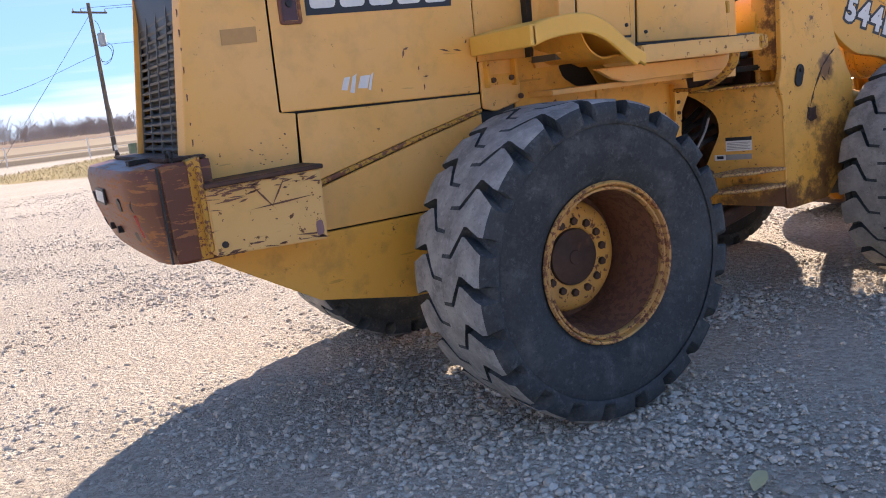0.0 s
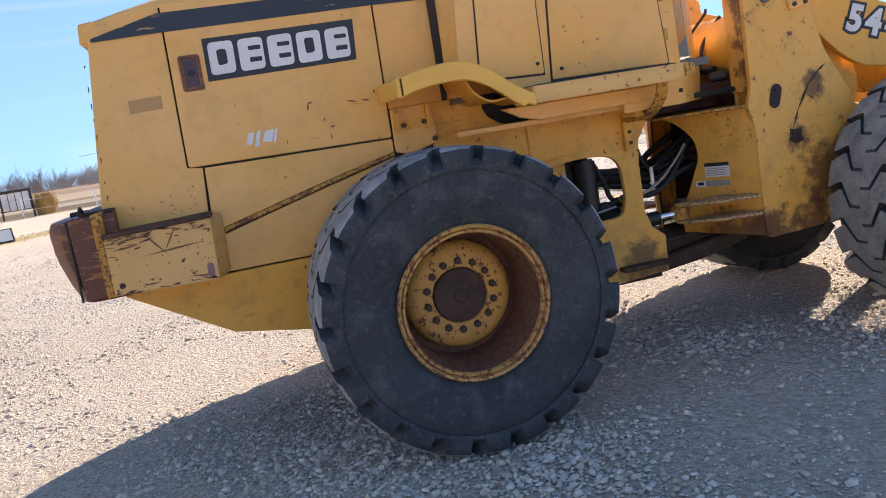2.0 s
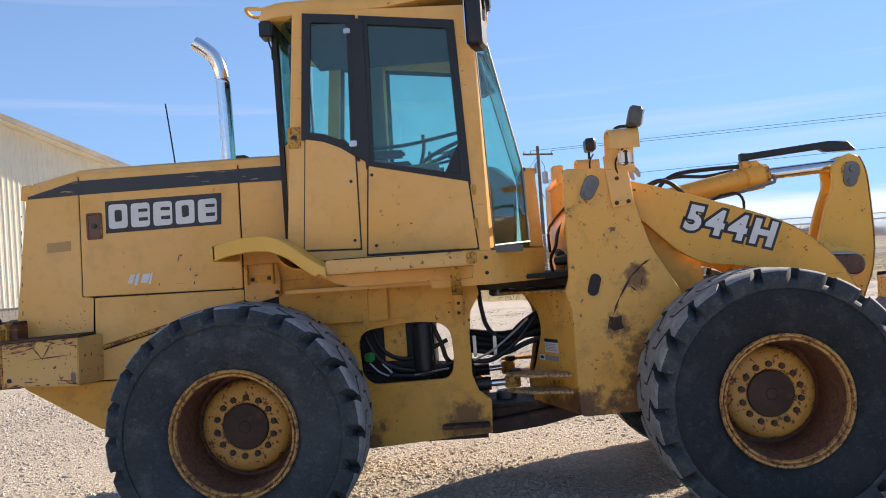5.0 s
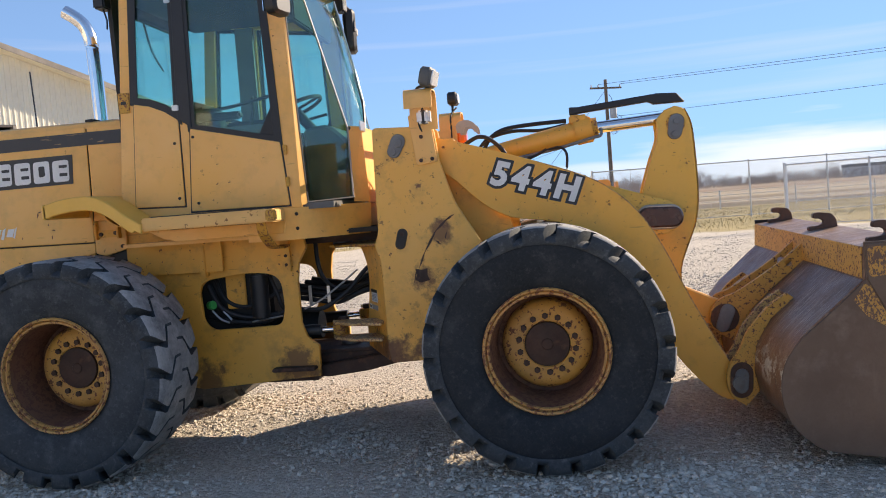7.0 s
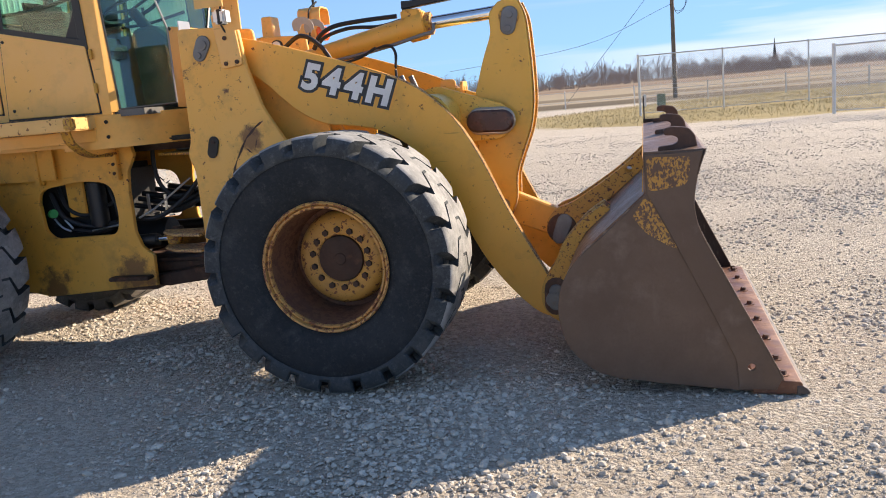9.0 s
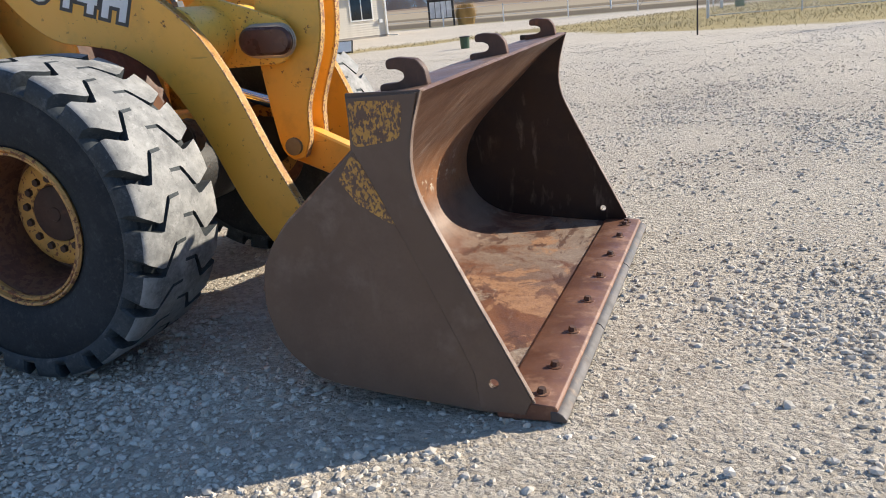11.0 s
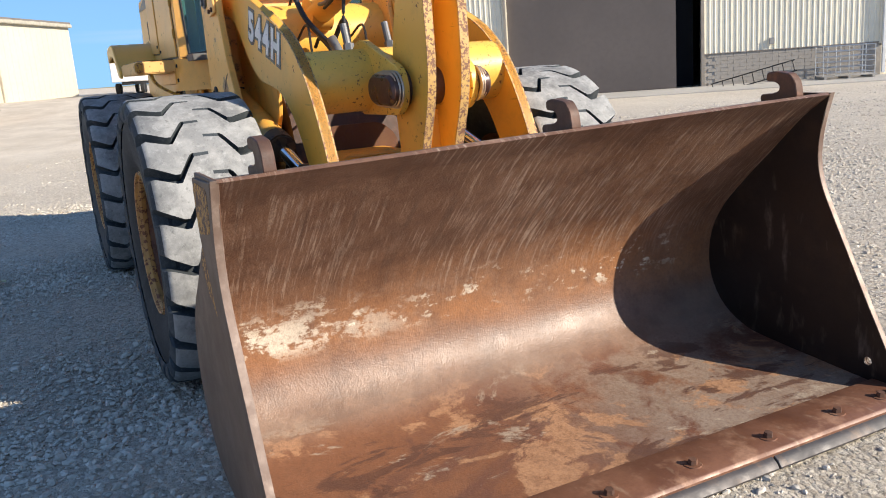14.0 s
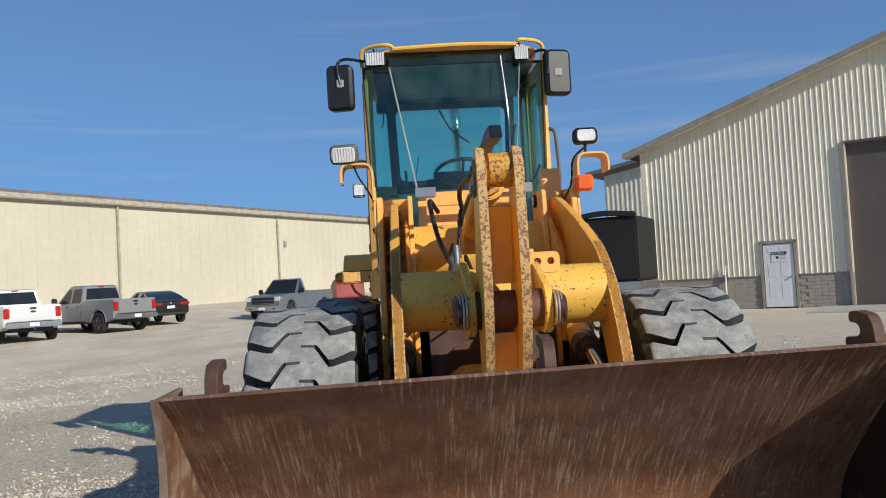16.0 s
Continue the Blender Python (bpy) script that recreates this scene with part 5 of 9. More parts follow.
        for k in range(8):
            part("lens_rib", moved(box((-0.062 + k * 0.017, -0.050, -0.042), (-0.056 + k * 0.017, -0.046, 0.042)), aim), WHITE, wl_)
        sm = part("marker_lamp", box((2.225, -0.76, 2.03), (2.30, -0.69, 2.11), bev=0.012), LAMP_GLASS, loader, "small clear marker lamp with a black band")
        part("band", box((2.252, -0.762, 2.028), (2.280, -0.688, 2.112), bev=0.006), BLACK, sm)
        part("glass", box((2.301, -0.755, 2.035), (2.308, -0.695, 2.105), bev=0.006), LAMP_GLASS, sm)
        part("lamp_wire", tube([(2.30, -0.76, 2.25), (2.27, -0.72, 2.15), (2.22, -0.66, 2.05), (2.25, -0.62, 1.95)], 0.006, 5), BLACK_RUBBER, loader)
    else:
        wl_ = part("work_light", moved(plate(fillet([(-0.068, -0.05), (0.068, -0.05), (0.078, 0.0), (0.068, 0.05), (-0.068, 0.05), (-0.078, 0.0)], 0.03, 4), -0.045, 0.03, bev=0.012), pose(2.27, 0.70, 2.34, 0, 0, 90)), BLACK, loader, "rounded black work light with clear glass")
        part("glass", moved(plate(fillet([(-0.052, -0.036), (0.052, -0.036), (0.060, 0.0), (0.052, 0.036), (-0.052, 0.036), (-0.060, 0.0)], 0.022, 4), -0.052, -0.044, bev=0.003), pose(2.27, 0.70, 2.34, 0, 0, 90)), LAMP_GLASS, wl_)
        part("stalk", cyl((2.27, 0.70, 2.232), (2.27, 0.70, 2.295), 0.010, 0.010, 8), BLACK, wl_)
        part("turn_lamp", moved(plate(fillet([(-0.055, -0.05), (0.055, -0.05), (0.055, 0.05), (-0.055, 0.05)], 0.025, 4), -0.04, 0.03, bev=0.016), pose(2.33, 0.665, 2.04, 0, 0, 90)), ORANGE_LENS, loader, "orange turn lamp")
        part("lamp_wire", tube([(2.30, 0.69, 2.27), (2.26, 0.62, 2.20), (2.26, 0.60, 2.05), (2.25, 0.55, 1.95)], 0.007, 5), BLACK_RUBBER, loader)

part("cross_tube", cyl((3.35, -0.49, 1.39), (3.35, 0.49, 1.39), 0.145, 0.145, 32), SPECKLED, loader, "thick yellow cross tube between the boom arms")
part("tube_lug", plate(fillet([(3.30, 1.50), (3.40, 1.50), (3.40, 1.62), (3.30, 1.62)], 0.03, 3), 0.14, 0.16), YELLOW, loader)
lug = plate(fillet([(-0.075, 0.0), (0.075, 0.0), (0.075, 0.10), (-0.075, 0.10)], 0.03, 3), -0.01, 0.01, [ring(-0.032, 0.055, 0.018, 12), ring(0.032, 0.055, 0.018, 12)])
part("lifting_lug", moved(lug, pose(3.44, 0.20, 1.50, 0, 0, 90)), YELLOW, loader)
# carrier plates from the tube to the bell crank pivot
SHIM = simple("worn_bronze_shim", (0.58, 0.47, 0.36), 0.32, 0.6, 0.2, 12)
CAP_RUST = rust_steel("glossy_red_brown_cap", (0.05, 0.022, 0.016), (0.09, 0.036, 0.025), (0.13, 0.055, 0.035), (0.22, 0.15, 0.11), 6.0, 0.1, 0.27, 0.8)
CARR = slot((3.35, 1.40), (3.685, 1.345), 0.175, 0.115, 12)
for y in (-0.185, 0.155):
    part("carrier_plate", plate(CARR, y - 0.018, y + 0.018, bev=0.004), SPECKLED, loader)
for side, yy in ((-1, -0.203), (1, 0.173)):
    bo = part("pivot_boss", plate(slot((3.60, 1.348), (3.755, 1.342), 0.066, 0.066, 10), yy, yy + side * 0.056, bev=0.012), CAP_RUST, loader, "rusty oval pivot boss")
    for k in range(3):
        part("shim", plate(slot((3.61, 1.347), (3.745, 1.343), 0.082 - 0.004 * k, 0.082 - 0.004 * k, 10), yy + side * (0.001 + 0.014 * k), yy + side * (0.011 + 0.014 * k), bev=0.003), SHIM, bo)
part("pivot_pin", cyl((3.685, -0.20, 1.345), (3.685, 0.17, 1.345), 0.085, 0.085, 24, bev=0.006), HOOK_RUST, loader)

# bell crank: two tall plates
CRANK = curve_pts([(3.755, 2.035), (3.70, 1.97), (3.700, 1.86), (3.655, 1.74), (3.615, 1.62), (3.575, 1.48), (3.56, 1.32), (3.575, 1.15), (3.60, 0.95), (3.63, 0.80), (3.69, 0.745)], 3) + \
    curve_pts([(3.75, 0.76), (3.79, 0.86), (3.80, 1.0), (3.845, 1.13), (3.905, 1.28), (3.932, 1.43), (3.935, 1.60), (3.928, 1.80), (3.915, 1.94), (3.88, 2.03), (3.82, 2.058)], 3)
for y0, y1 in ((-0.142, -0.105), (0.017, 0.056)):
    ck = part("bell_crank", plate(CRANK, y0, y1, bev=0.006), CRANKPAINT, loader, "tall yellow bell crank plate, edges rusted")
    part("edge_band", sheet(curve_pts([(3.757, 0.76), (3.795, 0.86), (3.805, 1.0), (3.850, 1.13), (3.910, 1.28), (3.938, 1.43), (3.941, 1.60), (3.934, 1.80), (3.921, 1.94), (3.884, 2.036)], 3)[::-1], y0 - 0.001, y1 + 0.001, 0.004), EDGE_RUST, ck)
for line in ([(3.745, 1.80), (3.715, 1.70), (3.695, 1.58), (3.69, 1.46)], [(3.68, 1.24), (3.685, 1.10), (3.70, 0.95), (3.715, 0.86)]):
    part("crank_web", sheet(curve_pts(line, 3), -0.104, 0.016, 0.03), CRANKPAINT, loader)
kp = part("keeper_plate", plate(slot((3.81, 1.885), (3.825, 1.955), 0.046, 0.05), -0.142, -0.155, bev=0.004), PIN_STEEL, loader, "grey oval keeper plate")
bolt_row([(3.81, -0.154, 1.875), (3.825, -0.154, 1.955)], 0.022, 0.010, (0, -1, 0), PIN_STEEL, kp)
part("top_pin", cyl((3.82, -0.15, 1.945), (3.82, 0.066, 1.945), 0.062, 0.062, 20), YELLOW_EDGE, loader)
# link to the bucket
part("bucket_link", plate(slot((3.70, 0.82), (4.058, 0.665), 0.095, 0.085, 10), -0.078, 0.012, bev=0.01), BOOMPAINT, loader, "yellow bucket link")
part("link_pin", cyl((3.70, -0.16, 0.82), (3.70, 0.10, 0.82), 0.045, 0.045, 18), PIN_STEEL, loader)

# bucket cylinder with hoses and guard
barrel = part("tilt_cylinder", cyl((2.30, -0.033, 1.775), (3.20, -0.033, 1.952), 0.072, 0.072, 28), BOOMPAINT, loader, "yellow hydraulic tilt cylinder")
part("gland", cyl((3.17, -0.033, 1.946), (3.29, -0.033, 1.963), 0.088, 0.088, 24, bev=0.008), YELLOW_DIRTY, barrel)
part("gland_nut", cyl((3.285, -0.033, 1.963), (3.325, -0.033, 1.967), 0.07, 0.07, 8), YELLOW_EDGE, barrel)
part("rod", cyl((3.32, -0.033, 1.967), (3.80, -0.033, 1.993), 0.040, 0.040, 24), CHROME, barrel, "chrome cylinder rod")
part("rear_eye", cyl((2.30, -0.10, 1.775), (2.30, 0.03, 1.775), 0.10, 0.10, 20), YELLOW_DIRTY, barrel)
part("rod_eye", cyl((3.82, -0.085, 1.955), (3.82, 0.02, 1.955), 0.075, 0.075, 20), YELLOW_EDGE, barrel)
part("port_block", box((3.14, -0.09, 2.00), (3.26, 0.02, 2.06), bev=0.01), YELLOW_DIRTY, barrel)
part("guard_bar", plate([(3.145, 2.115), (3.20, 2.112), (3.72, 2.155), (3.845, 2.148), (3.90, 2.085), (3.70, 2.085), (3.66, 2.105), (3.20, 2.068), (3.145, 2.062)], -0.075, -0.02, bev=0.006), BLACK, loader, "black rod guard bar")
part("guard_foot", box((3.15, -0.07, 2.05), (3.20, -0.02, 2.11), bev=0.005), BLACK, loader)
part("steel_line", tube([(2.62, -0.13, 1.80), (2.75, -0.14, 1.80), (3.05, -0.14, 1.845), (3.28, -0.13, 1.895), (3.34, -0.11, 1.91), (3.345, -0.09, 1.955)], 0.011), PIN_STEEL, loader)
part("pressure_hose", tube([(2.56, -0.11, 1.88), (2.62, -0.13, 1.96), (2.72, -0.13, 2.005), (2.90, -0.12, 2.02), (3.12, -0.10, 2.025)], 0.014), BLACK_RUBBER, loader)
part("pressure_hose", tube([(2.50, 0.05, 1.88), (2.58, 0.05, 1.96), (2.75, 0.06, 2.0), (2.95, 0.06, 1.99), (3.12, 0.02, 2.01)], 0.012), BLACK_RUBBER, loader)
part("hose_drop", tube([(2.98, -0.14, 1.84), (3.07, -0.16, 1.85), (3.11, -0.17, 1.80), (3.105, -0.18, 1.70), (3.11, -0.18, 1.60)], 0.009), BLACK_RUBBER, loader)
part("hose_drop", tube([(2.75, -0.15, 1.77), (2.88, -0.15, 1.80), (2.98, -0.15, 1.845)], 0.009), BLACK_RUBBER, loader)
part("front_hose", tube([(2.42, -0.25, 1.90), (2.56, -0.30, 1.955), (2.68, -0.30, 1.88), (2.78, -0.27, 1.72), (2.95, -0.23, 1.60), (3.02, -0.21, 1.56)], 0.014), BLACK_RUBBER, loader)
part("hose_fitting", cyl((3.00, -0.215, 1.60), (3.08, -0.20, 1.51), 0.026, 0.022, 12), PIN_STEEL, loader)
for side in (-1, 1):
    lift = part("lift_cylinder", cyl((2.10, side * 0.507, 1.315), (2.82, side * 0.507, 1.095), 0.070, 0.070, 24), YELLOW_DIRTY, loader, "dirty yellow lift cylinder")
    part("gland", cyl((2.79, side * 0.507, 1.104), (2.90, side * 0.507, 1.070), 0.076, 0.076, 20, bev=0.008), GREASE, lift)
    part("rod", cyl((2.90, side * 0.507, 1.070), (3.28, side * 0.507, 0.955), 0.036, 0.036, 16), CHROME, lift)
    part("eye", cyl((3.33, side * 0.460, 0.94), (3.33, side * 0.555, 0.94), 0.088, 0.088, 20, bev=0.01), GREASE, lift)
    part("silver_bracket", plate(curve_pts([(2.37, 2.02), (2.36, 2.07), (2.39, 2.10), (2.45, 2.105), (2.50, 2.07), (2.51, 2.02), (2.49, 2.02), (2.47, 2.05), (2.43, 2.06), (2.41, 2.02)], 2), side * 0.10 + 0.15, side * 0.10 + 0.155), GREYSTICK, loader)
part("tower_panel", box((1.90, -0.36, 1.98), (1.93, 0.36, 2.02), bev=0.005), YELLOW, loader)
part("dash_post", plate(fillet([(1.94, 1.55), (2.06, 1.55), (2.04, 2.18), (1.96, 2.18)], 0.01, 2), 0.45, 0.58, bev=0.01), YELLOW, loader)
part("round_decal", cyl((2.0, 0.448, 1.98), (2.0, 0.446, 1.98), 0.03, 0.03, 16), WHITE, loader)
# thin hoses and wires behind the bell crank
random.seed(12)
for k in range(4):
    y = -0.20 + 0.11 * k
    a, b, c = random.uniform(-0.05, 0.05), random.uniform(0.02, 0.14), random.uniform(-0.06, 0.06)
    part("thin_hose", tube([(2.36, y, 1.62 + a), (2.52, y + c, 1.60 + b), (2.70, y - c, 1.52 + a), (2.86, y + a, 1.44 + b * 0.5), (3.22, y * 0.8, 1.50)], 0.007 + 0.004 * (k % 3), 6), BLACK_RUBBER, loader)
for y in (-0.20, 0.02):
    part("pipe_fitting", bolts([(3.20, y, 1.515)], 0.030, 0.05, (-0.2, 0, 1), cyl((3.20, y, 1.50), (3.14, y, 1.66), 0.017, 0.017, 10), 6), PIN_STEEL, loader)

# ---- cab ----
def poly3(points, thick, bm=None, bev=0.0):
    """A flat panel through points in space, thick to its back."""
    own = bmesh.new()
    f = own.faces.new([own.verts.new(p) for p in points])
    f.normal_update()
    n = f.normal.copy()
    made = bmesh.ops.extrude_face_region(own, geom=[f])
    bmesh.ops.translate(own, vec=n * -thick, verts=[v for v in made["geom"] if isinstance(v, bmesh.types.BMVert)])
    if bev:
        bevel(own, bev, 1)
    return merge(bm, own)


def inset(pts, d):
    """An outline moved inwards by d (for near-convex outlines)."""
    k = len(pts)
    area = sum(pts[i][0] * pts[(i + 1) % k][1] - pts[(i + 1) % k][0] * pts[i][1] for i in range(k))
    s = 1 if area > 0 else -1
    out = []
    for i in range(k):
        p, a, b = Vector(pts[i]), Vector(pts[i - 1]), Vector(pts[(i + 1) % k])
        u, v = (p - a).normalized(), (b - p).normalized()
        n1, n2 = Vector((-u.y, u.x)) * s, Vector((-v.y, v.x)) * s
        h = (n1 + n2)
        h = h / max(0.3, h.length_squared / 2)
        out.append(tuple(p + h * d))
    return out


CW = 0.70
REARWIN = [(0.392, 2.335), (0.50, 2.315), (0.60, 2.272), (0.688, 2.205), (0.716, 3.020), (0.442, 3.050)]
DOORWIN = [(0.765, 2.135), (1.335, 2.008), (1.302, 2.945), (0.778, 3.010)]
SIDE = [(0.235, 1.595), (1.446, 1.585), (1.426, 3.05), (0.362, 3.09), (0.300, 2.35)]
for side in (-1, 1):
    wall = part("cab_side", plate(SIDE, side * (CW - 0.035), side * CW, [REARWIN, DOORWIN], bev=0.003), YELLOW, loader, "yellow cab side frame")
    for seal in ([(0.338, 1.652), (0.688, 1.640), (0.692, 2.20), (0.60, 2.262), (0.50, 2.306), (0.388, 2.330)], [(0.712, 1.600), (1.382, 1.594), (1.350, 2.012), (0.752, 2.148)]):
        part("door_seal", plate(seal, side * CW, side * (CW + 0.002)), BLACK, wall)
    part("rear_hatch", plate(fillet([(0.346, 1.662), (0.680, 1.650), (0.684, 2.196), (0.60, 2.254), (0.50, 2.298), (0.394, 2.320)], 0.008, 2), side * CW, side * (CW + 0.012), bev=0.003), YELLOW, wall, "yellow hatch below the rear side window")
    part("cab_door", plate(fillet([(0.722, 1.612), (1.372, 1.604), (1.342, 2.000), (0.760, 2.134)], 0.008, 2), side * CW, side * (CW + 0.012), bev=0.003), YELLOW, wall, "yellow cab door, scuffed")
    for cx, cz in ((0.775, 2.08), (0.775, 1.66), (0.65, 2.05), (0.65, 1.70)):
        part("catch", bolts([(cx, side * (CW + 0.012), cz)], 0.010, 0.006, (0, side, 0)), DARK_METAL, wall)
    for z in (1.72, 1.92):
        part("hinge", box((1.362, side * (CW + 0.002), z), (1.384, side * (CW + 0.018), z + 0.06), bev=0.003), YELLOW_EDGE, wall)
    for win, nm in ((REARWIN, "rear_side_window"), (DOORWIN, "door_window")):
        fr = part(nm, plate(inset(win, -0.022), side * (CW + 0.0), side * (CW + 0.009), [inset(win, 0.030)], bev=0.002), BLACK, wall, "black rubber window surround")
        part("glass", plate(inset(win, -0.002), side * (CW - 0.012), side * (CW - 0.007)), CAB_GLASS, fr, "blue-green tinted glass")
    part("centre_pillar", plate([(0.682, 2.205), (0.772, 2.14), (0.786, 3.01), (0.712, 3.02)], side * (CW + 0.004), side * (CW + 0.016), bev=0.003), BLACK, wall)
    part("corner_infill", plate([(1.345, 2.01), (1.20, 2.05), (1.25, 2.14), (1.335, 2.30)], side * (CW - 0.02), side * (CW - 0.006)), BLACK, wall)
    part("latch", box((0.655, side * (CW + 0.012), 2.255), (0.70, side * (CW + 0.024), 2.29), bev=0.004), ALU, wall)
    part("latch", box((0.665, side * (CW + 0.012), 2.93), (0.705, side * (CW + 0.024), 2.96), bev=0.004), ALU, wall)
    part("hinge_plate", box((0.29, side * CW, 2.27), (0.365, side * (CW + 0.008), 2.40), bev=0.002), YELLOW_EDGE, wall)
    part("hinge_slot", box((0.310, side * (CW + 0.008), 2.325), (0.345, side * (CW + 0.010), 2.345)), BLACK, wall)
    # front corner: slanted glass, sill and nose
    q = [(1.470, 0.645, 1.612), (1.700, 0.372, 1.626), (1.690, 0.347, 2.085), (1.478, 0.503, 3.035), (1.430, 0.690, 3.045)]
    qs = [(x, y * side, z) for x, y, z in q]
    corner = part("corner_window", poly3(qs, 0.006), CAB_GLASS, wall, "slanted tinted corner glass")
    for a, b, w in ((0, 1, 0.009), (1, 2, 0.007), (2, 3, 0.007), (3, 4, 0.012), (4, 0, 0.009)):
        part("seal", tube([qs[a], qs[b]], w, 6), GREYSTICK if a in (1, 2) else BLACK, corner)
    part("corner_pillar", poly3([(1.446, side * 0.70, 1.60), (1.474, side * 0.648, 1.60), (1.436, side * 0.690, 3.05), (1.426, side * 0.70, 3.05)], 0.02), YELLOW, wall)
    part("nose_side", poly3([(1.704, side * 0.370, 1.60), (1.790, side * 0.30, 1.59), (1.768, side * 0.30, 2.09), (1.694, side * 0.346, 2.09)], 0.01), YELLOW, wall)
    sill = bmesh.new()
    line = [(1.10, 0.715), (1.34, 0.722), (1.45, 0.690), (1.57, 0.56), (1.70, 0.415), (1.80, 0.31)]
    a = [sill.verts.new((x, side * y, 1.585)) for x, y in line]
    b = [sill.verts.new((x - 0.015, side * y, 1.385)) for x, y in line]
    c = [sill.verts.new((x - 0.06, side * (y - 0.15), 1.592)) for x, y in line]
    for k in range(len(line) - 1):
        sill.faces.new((a[k], a[k + 1], b[k + 1], b[k]))
        sill.faces.new((a[k], a[k + 1], c[k + 1], c[k]))
    part("cab_sill", sill, YELLOW, wall)
    for z in (1.545, 1.455):
        part("bolt", bolts([(1.415, side * 0.722, z)], 0.012, 0.008, (0, side, 0)), DARK_METAL, wall)
    # mirror on its arm
    my, mx = (-0.855, 1.44) if side < 0 else (0.70, 1.50)
    housing = plate(fillet([(-0.095, -0.165), (0.095, -0.165), (0.095, 0.165), (-0.095, 0.165)], 0.045, 4), -0.055, 0.035, bev=0.02)
    mi = part("mirror", moved(housing, pose(mx, my, 2.905 if side < 0 else 2.935, 0, 0, 90 + side * 12)), BLACK, loader, "black side mirror, weathered housing")
    part("arm", tube([(1.47, side * 0.60, 3.07), (1.47, my * 0.92, 3.11), (mx + 0.02, my, 3.10), (mx + 0.055, my + 0.02 * side, 3.04), (mx + 0.06, my, 2.92)], 0.011), BLACK, mi)
    part("clamp", box((mx + 0.03, my - 0.03, 2.90), (mx + 0.065, my + 0.03, 2.96), bev=0.006), GREYSTICK, mi)
    part("mirror_glass", moved(box((-0.082, 0.036, -0.145), (0.082, 0.041, 0.145)), pose(mx, my, 2.905 if side < 0 else 2.935, 0, 0, 90 + side * 12)), CHROME, mi)
    # roof light and rail
    ly = -0.60 if side < 0 else 0.51
    rl = part("roof_light", moved(box((-0.03, -0.075, -0.055), (0.035, 0.075, 0.055), bev=0.015), pose(1.505, ly, 3.085)), BLACK, loader, "clear roof work light")
    part("glass", moved(box((0.036, -0.068, -0.048), (0.042, 0.068, 0.048), bev=0.006), pose(1.505, ly, 3.085)), LAMP_GLASS, rl)
    for k in range(7):
        part("lens_rib", box((1.5475, ly - 0.060 + k * 0.018, 3.040), (1.5495, ly - 0.054 + k * 0.018, 3.130)), GREYSTICK, rl)
    part("stay", cyl((1.49, ly, 3.13), (1.49, ly, 3.17), 0.015, 0.015, 8), BLACK, rl)
    part("roof_rail", tube([(1.40, side * 0.70, 3.06), (1.44, side * 0.70, 3.15), (1.46, side * 0.66, 3.185), (1.50, side * 0.58, 3.19), (1.52, side * 0.50, 3.185), (1.48, side * 0.46, 3.17)], 0.014), YELLOW_FRESH, loader)
    rr = part("rear_light", box((0.14, side * 0.58 - 0.06, 2.97), (0.22, side * 0.58 + 0.06, 3.07), bev=0.01), BLACK, loader, "black rear work light")
    part("rear_rail", tube([(0.30, side * 0.60, 3.13), (0.10, side * 0.60, 3.16), (0.05, side * 0.55, 3.17), (0.06, side * 0.45, 3.16), (0.16, side * 0.42, 3.15)], 0.012), YELLOW_FRESH, loader)
    part("light_wire", tube([(0.18, side * 0.58, 2.97), (0.20, side * 0.585, 2.90), (0.205, side * 0.60, 2.84)], 0.006, 5), BLACK_RUBBER, loader)
    if side > 0:
        part("grab_rail", tube([(1.44, 0.70, 2.13), (1.46, 0.755, 2.14), (1.465, 0.765, 2.20), (1.465, 0.755, 2.45), (1.46, 0.74, 2.53), (1.43, 0.69, 2.55)], 0.013), GREY_PLASTIC, loader, "dark grab rail beside the windshield")
    # rear corner
    part("rear_corner_glass", poly3([(0.235, side * 0.55, 2.32), (0.31, side * 0.69, 2.30), (0.355, side * 0.69, 3.06), (0.26, side * 0.55, 3.06)], 0.006), CAB_GLASS, wall)
    part("rear_corner_panel", poly3([(0.21, side * 0.50, 1.60), (0.25, side * 0.69, 1.60), (0.30, side * 0.69, 2.32), (0.22, side * 0.50, 2.32)], 0.01), YELLOW, wall)
part("cab_rear", plate([(-0.52, 1.60), (0.52, 1.60), (0.56, 3.06), (-0.56, 3.06)], 0, 0.03, [fillet([(-0.46, 2.36), (0.46, 2.36), (0.48, 2.98), (-0.48, 2.98)], 0.05, 3)]), DARK_METAL, loader).matrix_basis = pose(0.225, 0, 0, 0, 0, 90)
part("rear_window", box((0.222, -0.50, 2.34), (0.228, 0.50, 3.0)), CAB_GLASS, loader, "tinted rear cab window")
part("rear_wiper", tube([(0.205, -0.10, 2.98), (0.20, 0.0, 2.80), (0.20, 0.15, 2.68)], 0.008, 5), BLACK, loader)
wind = part("windshield", poly3([(1.694, -0.345, 2.085), (1.694, 0.345, 2.085), (1.482, 0.500, 3.04), (1.482, -0.500, 3.04)], 0.006), CAB_GLASS, loader, "raked tinted windshield with dust")
part("lower_seal", tube([(1.697, -0.345, 2.085), (1.697, 0.345, 2.085)], 0.014, 6), BLACK, wind)
part("upper_seal", tube([(1.470, -0.50, 3.128), (1.470, 0.50, 3.128)], 0.010, 6), BLACK, wind)
wp = part("wiper_arm", tube([(1.50, 0.30, 3.08), (1.60, 0.33, 2.62), (1.665, 0.31, 2.30)], 0.008, 6), ALU, wind)
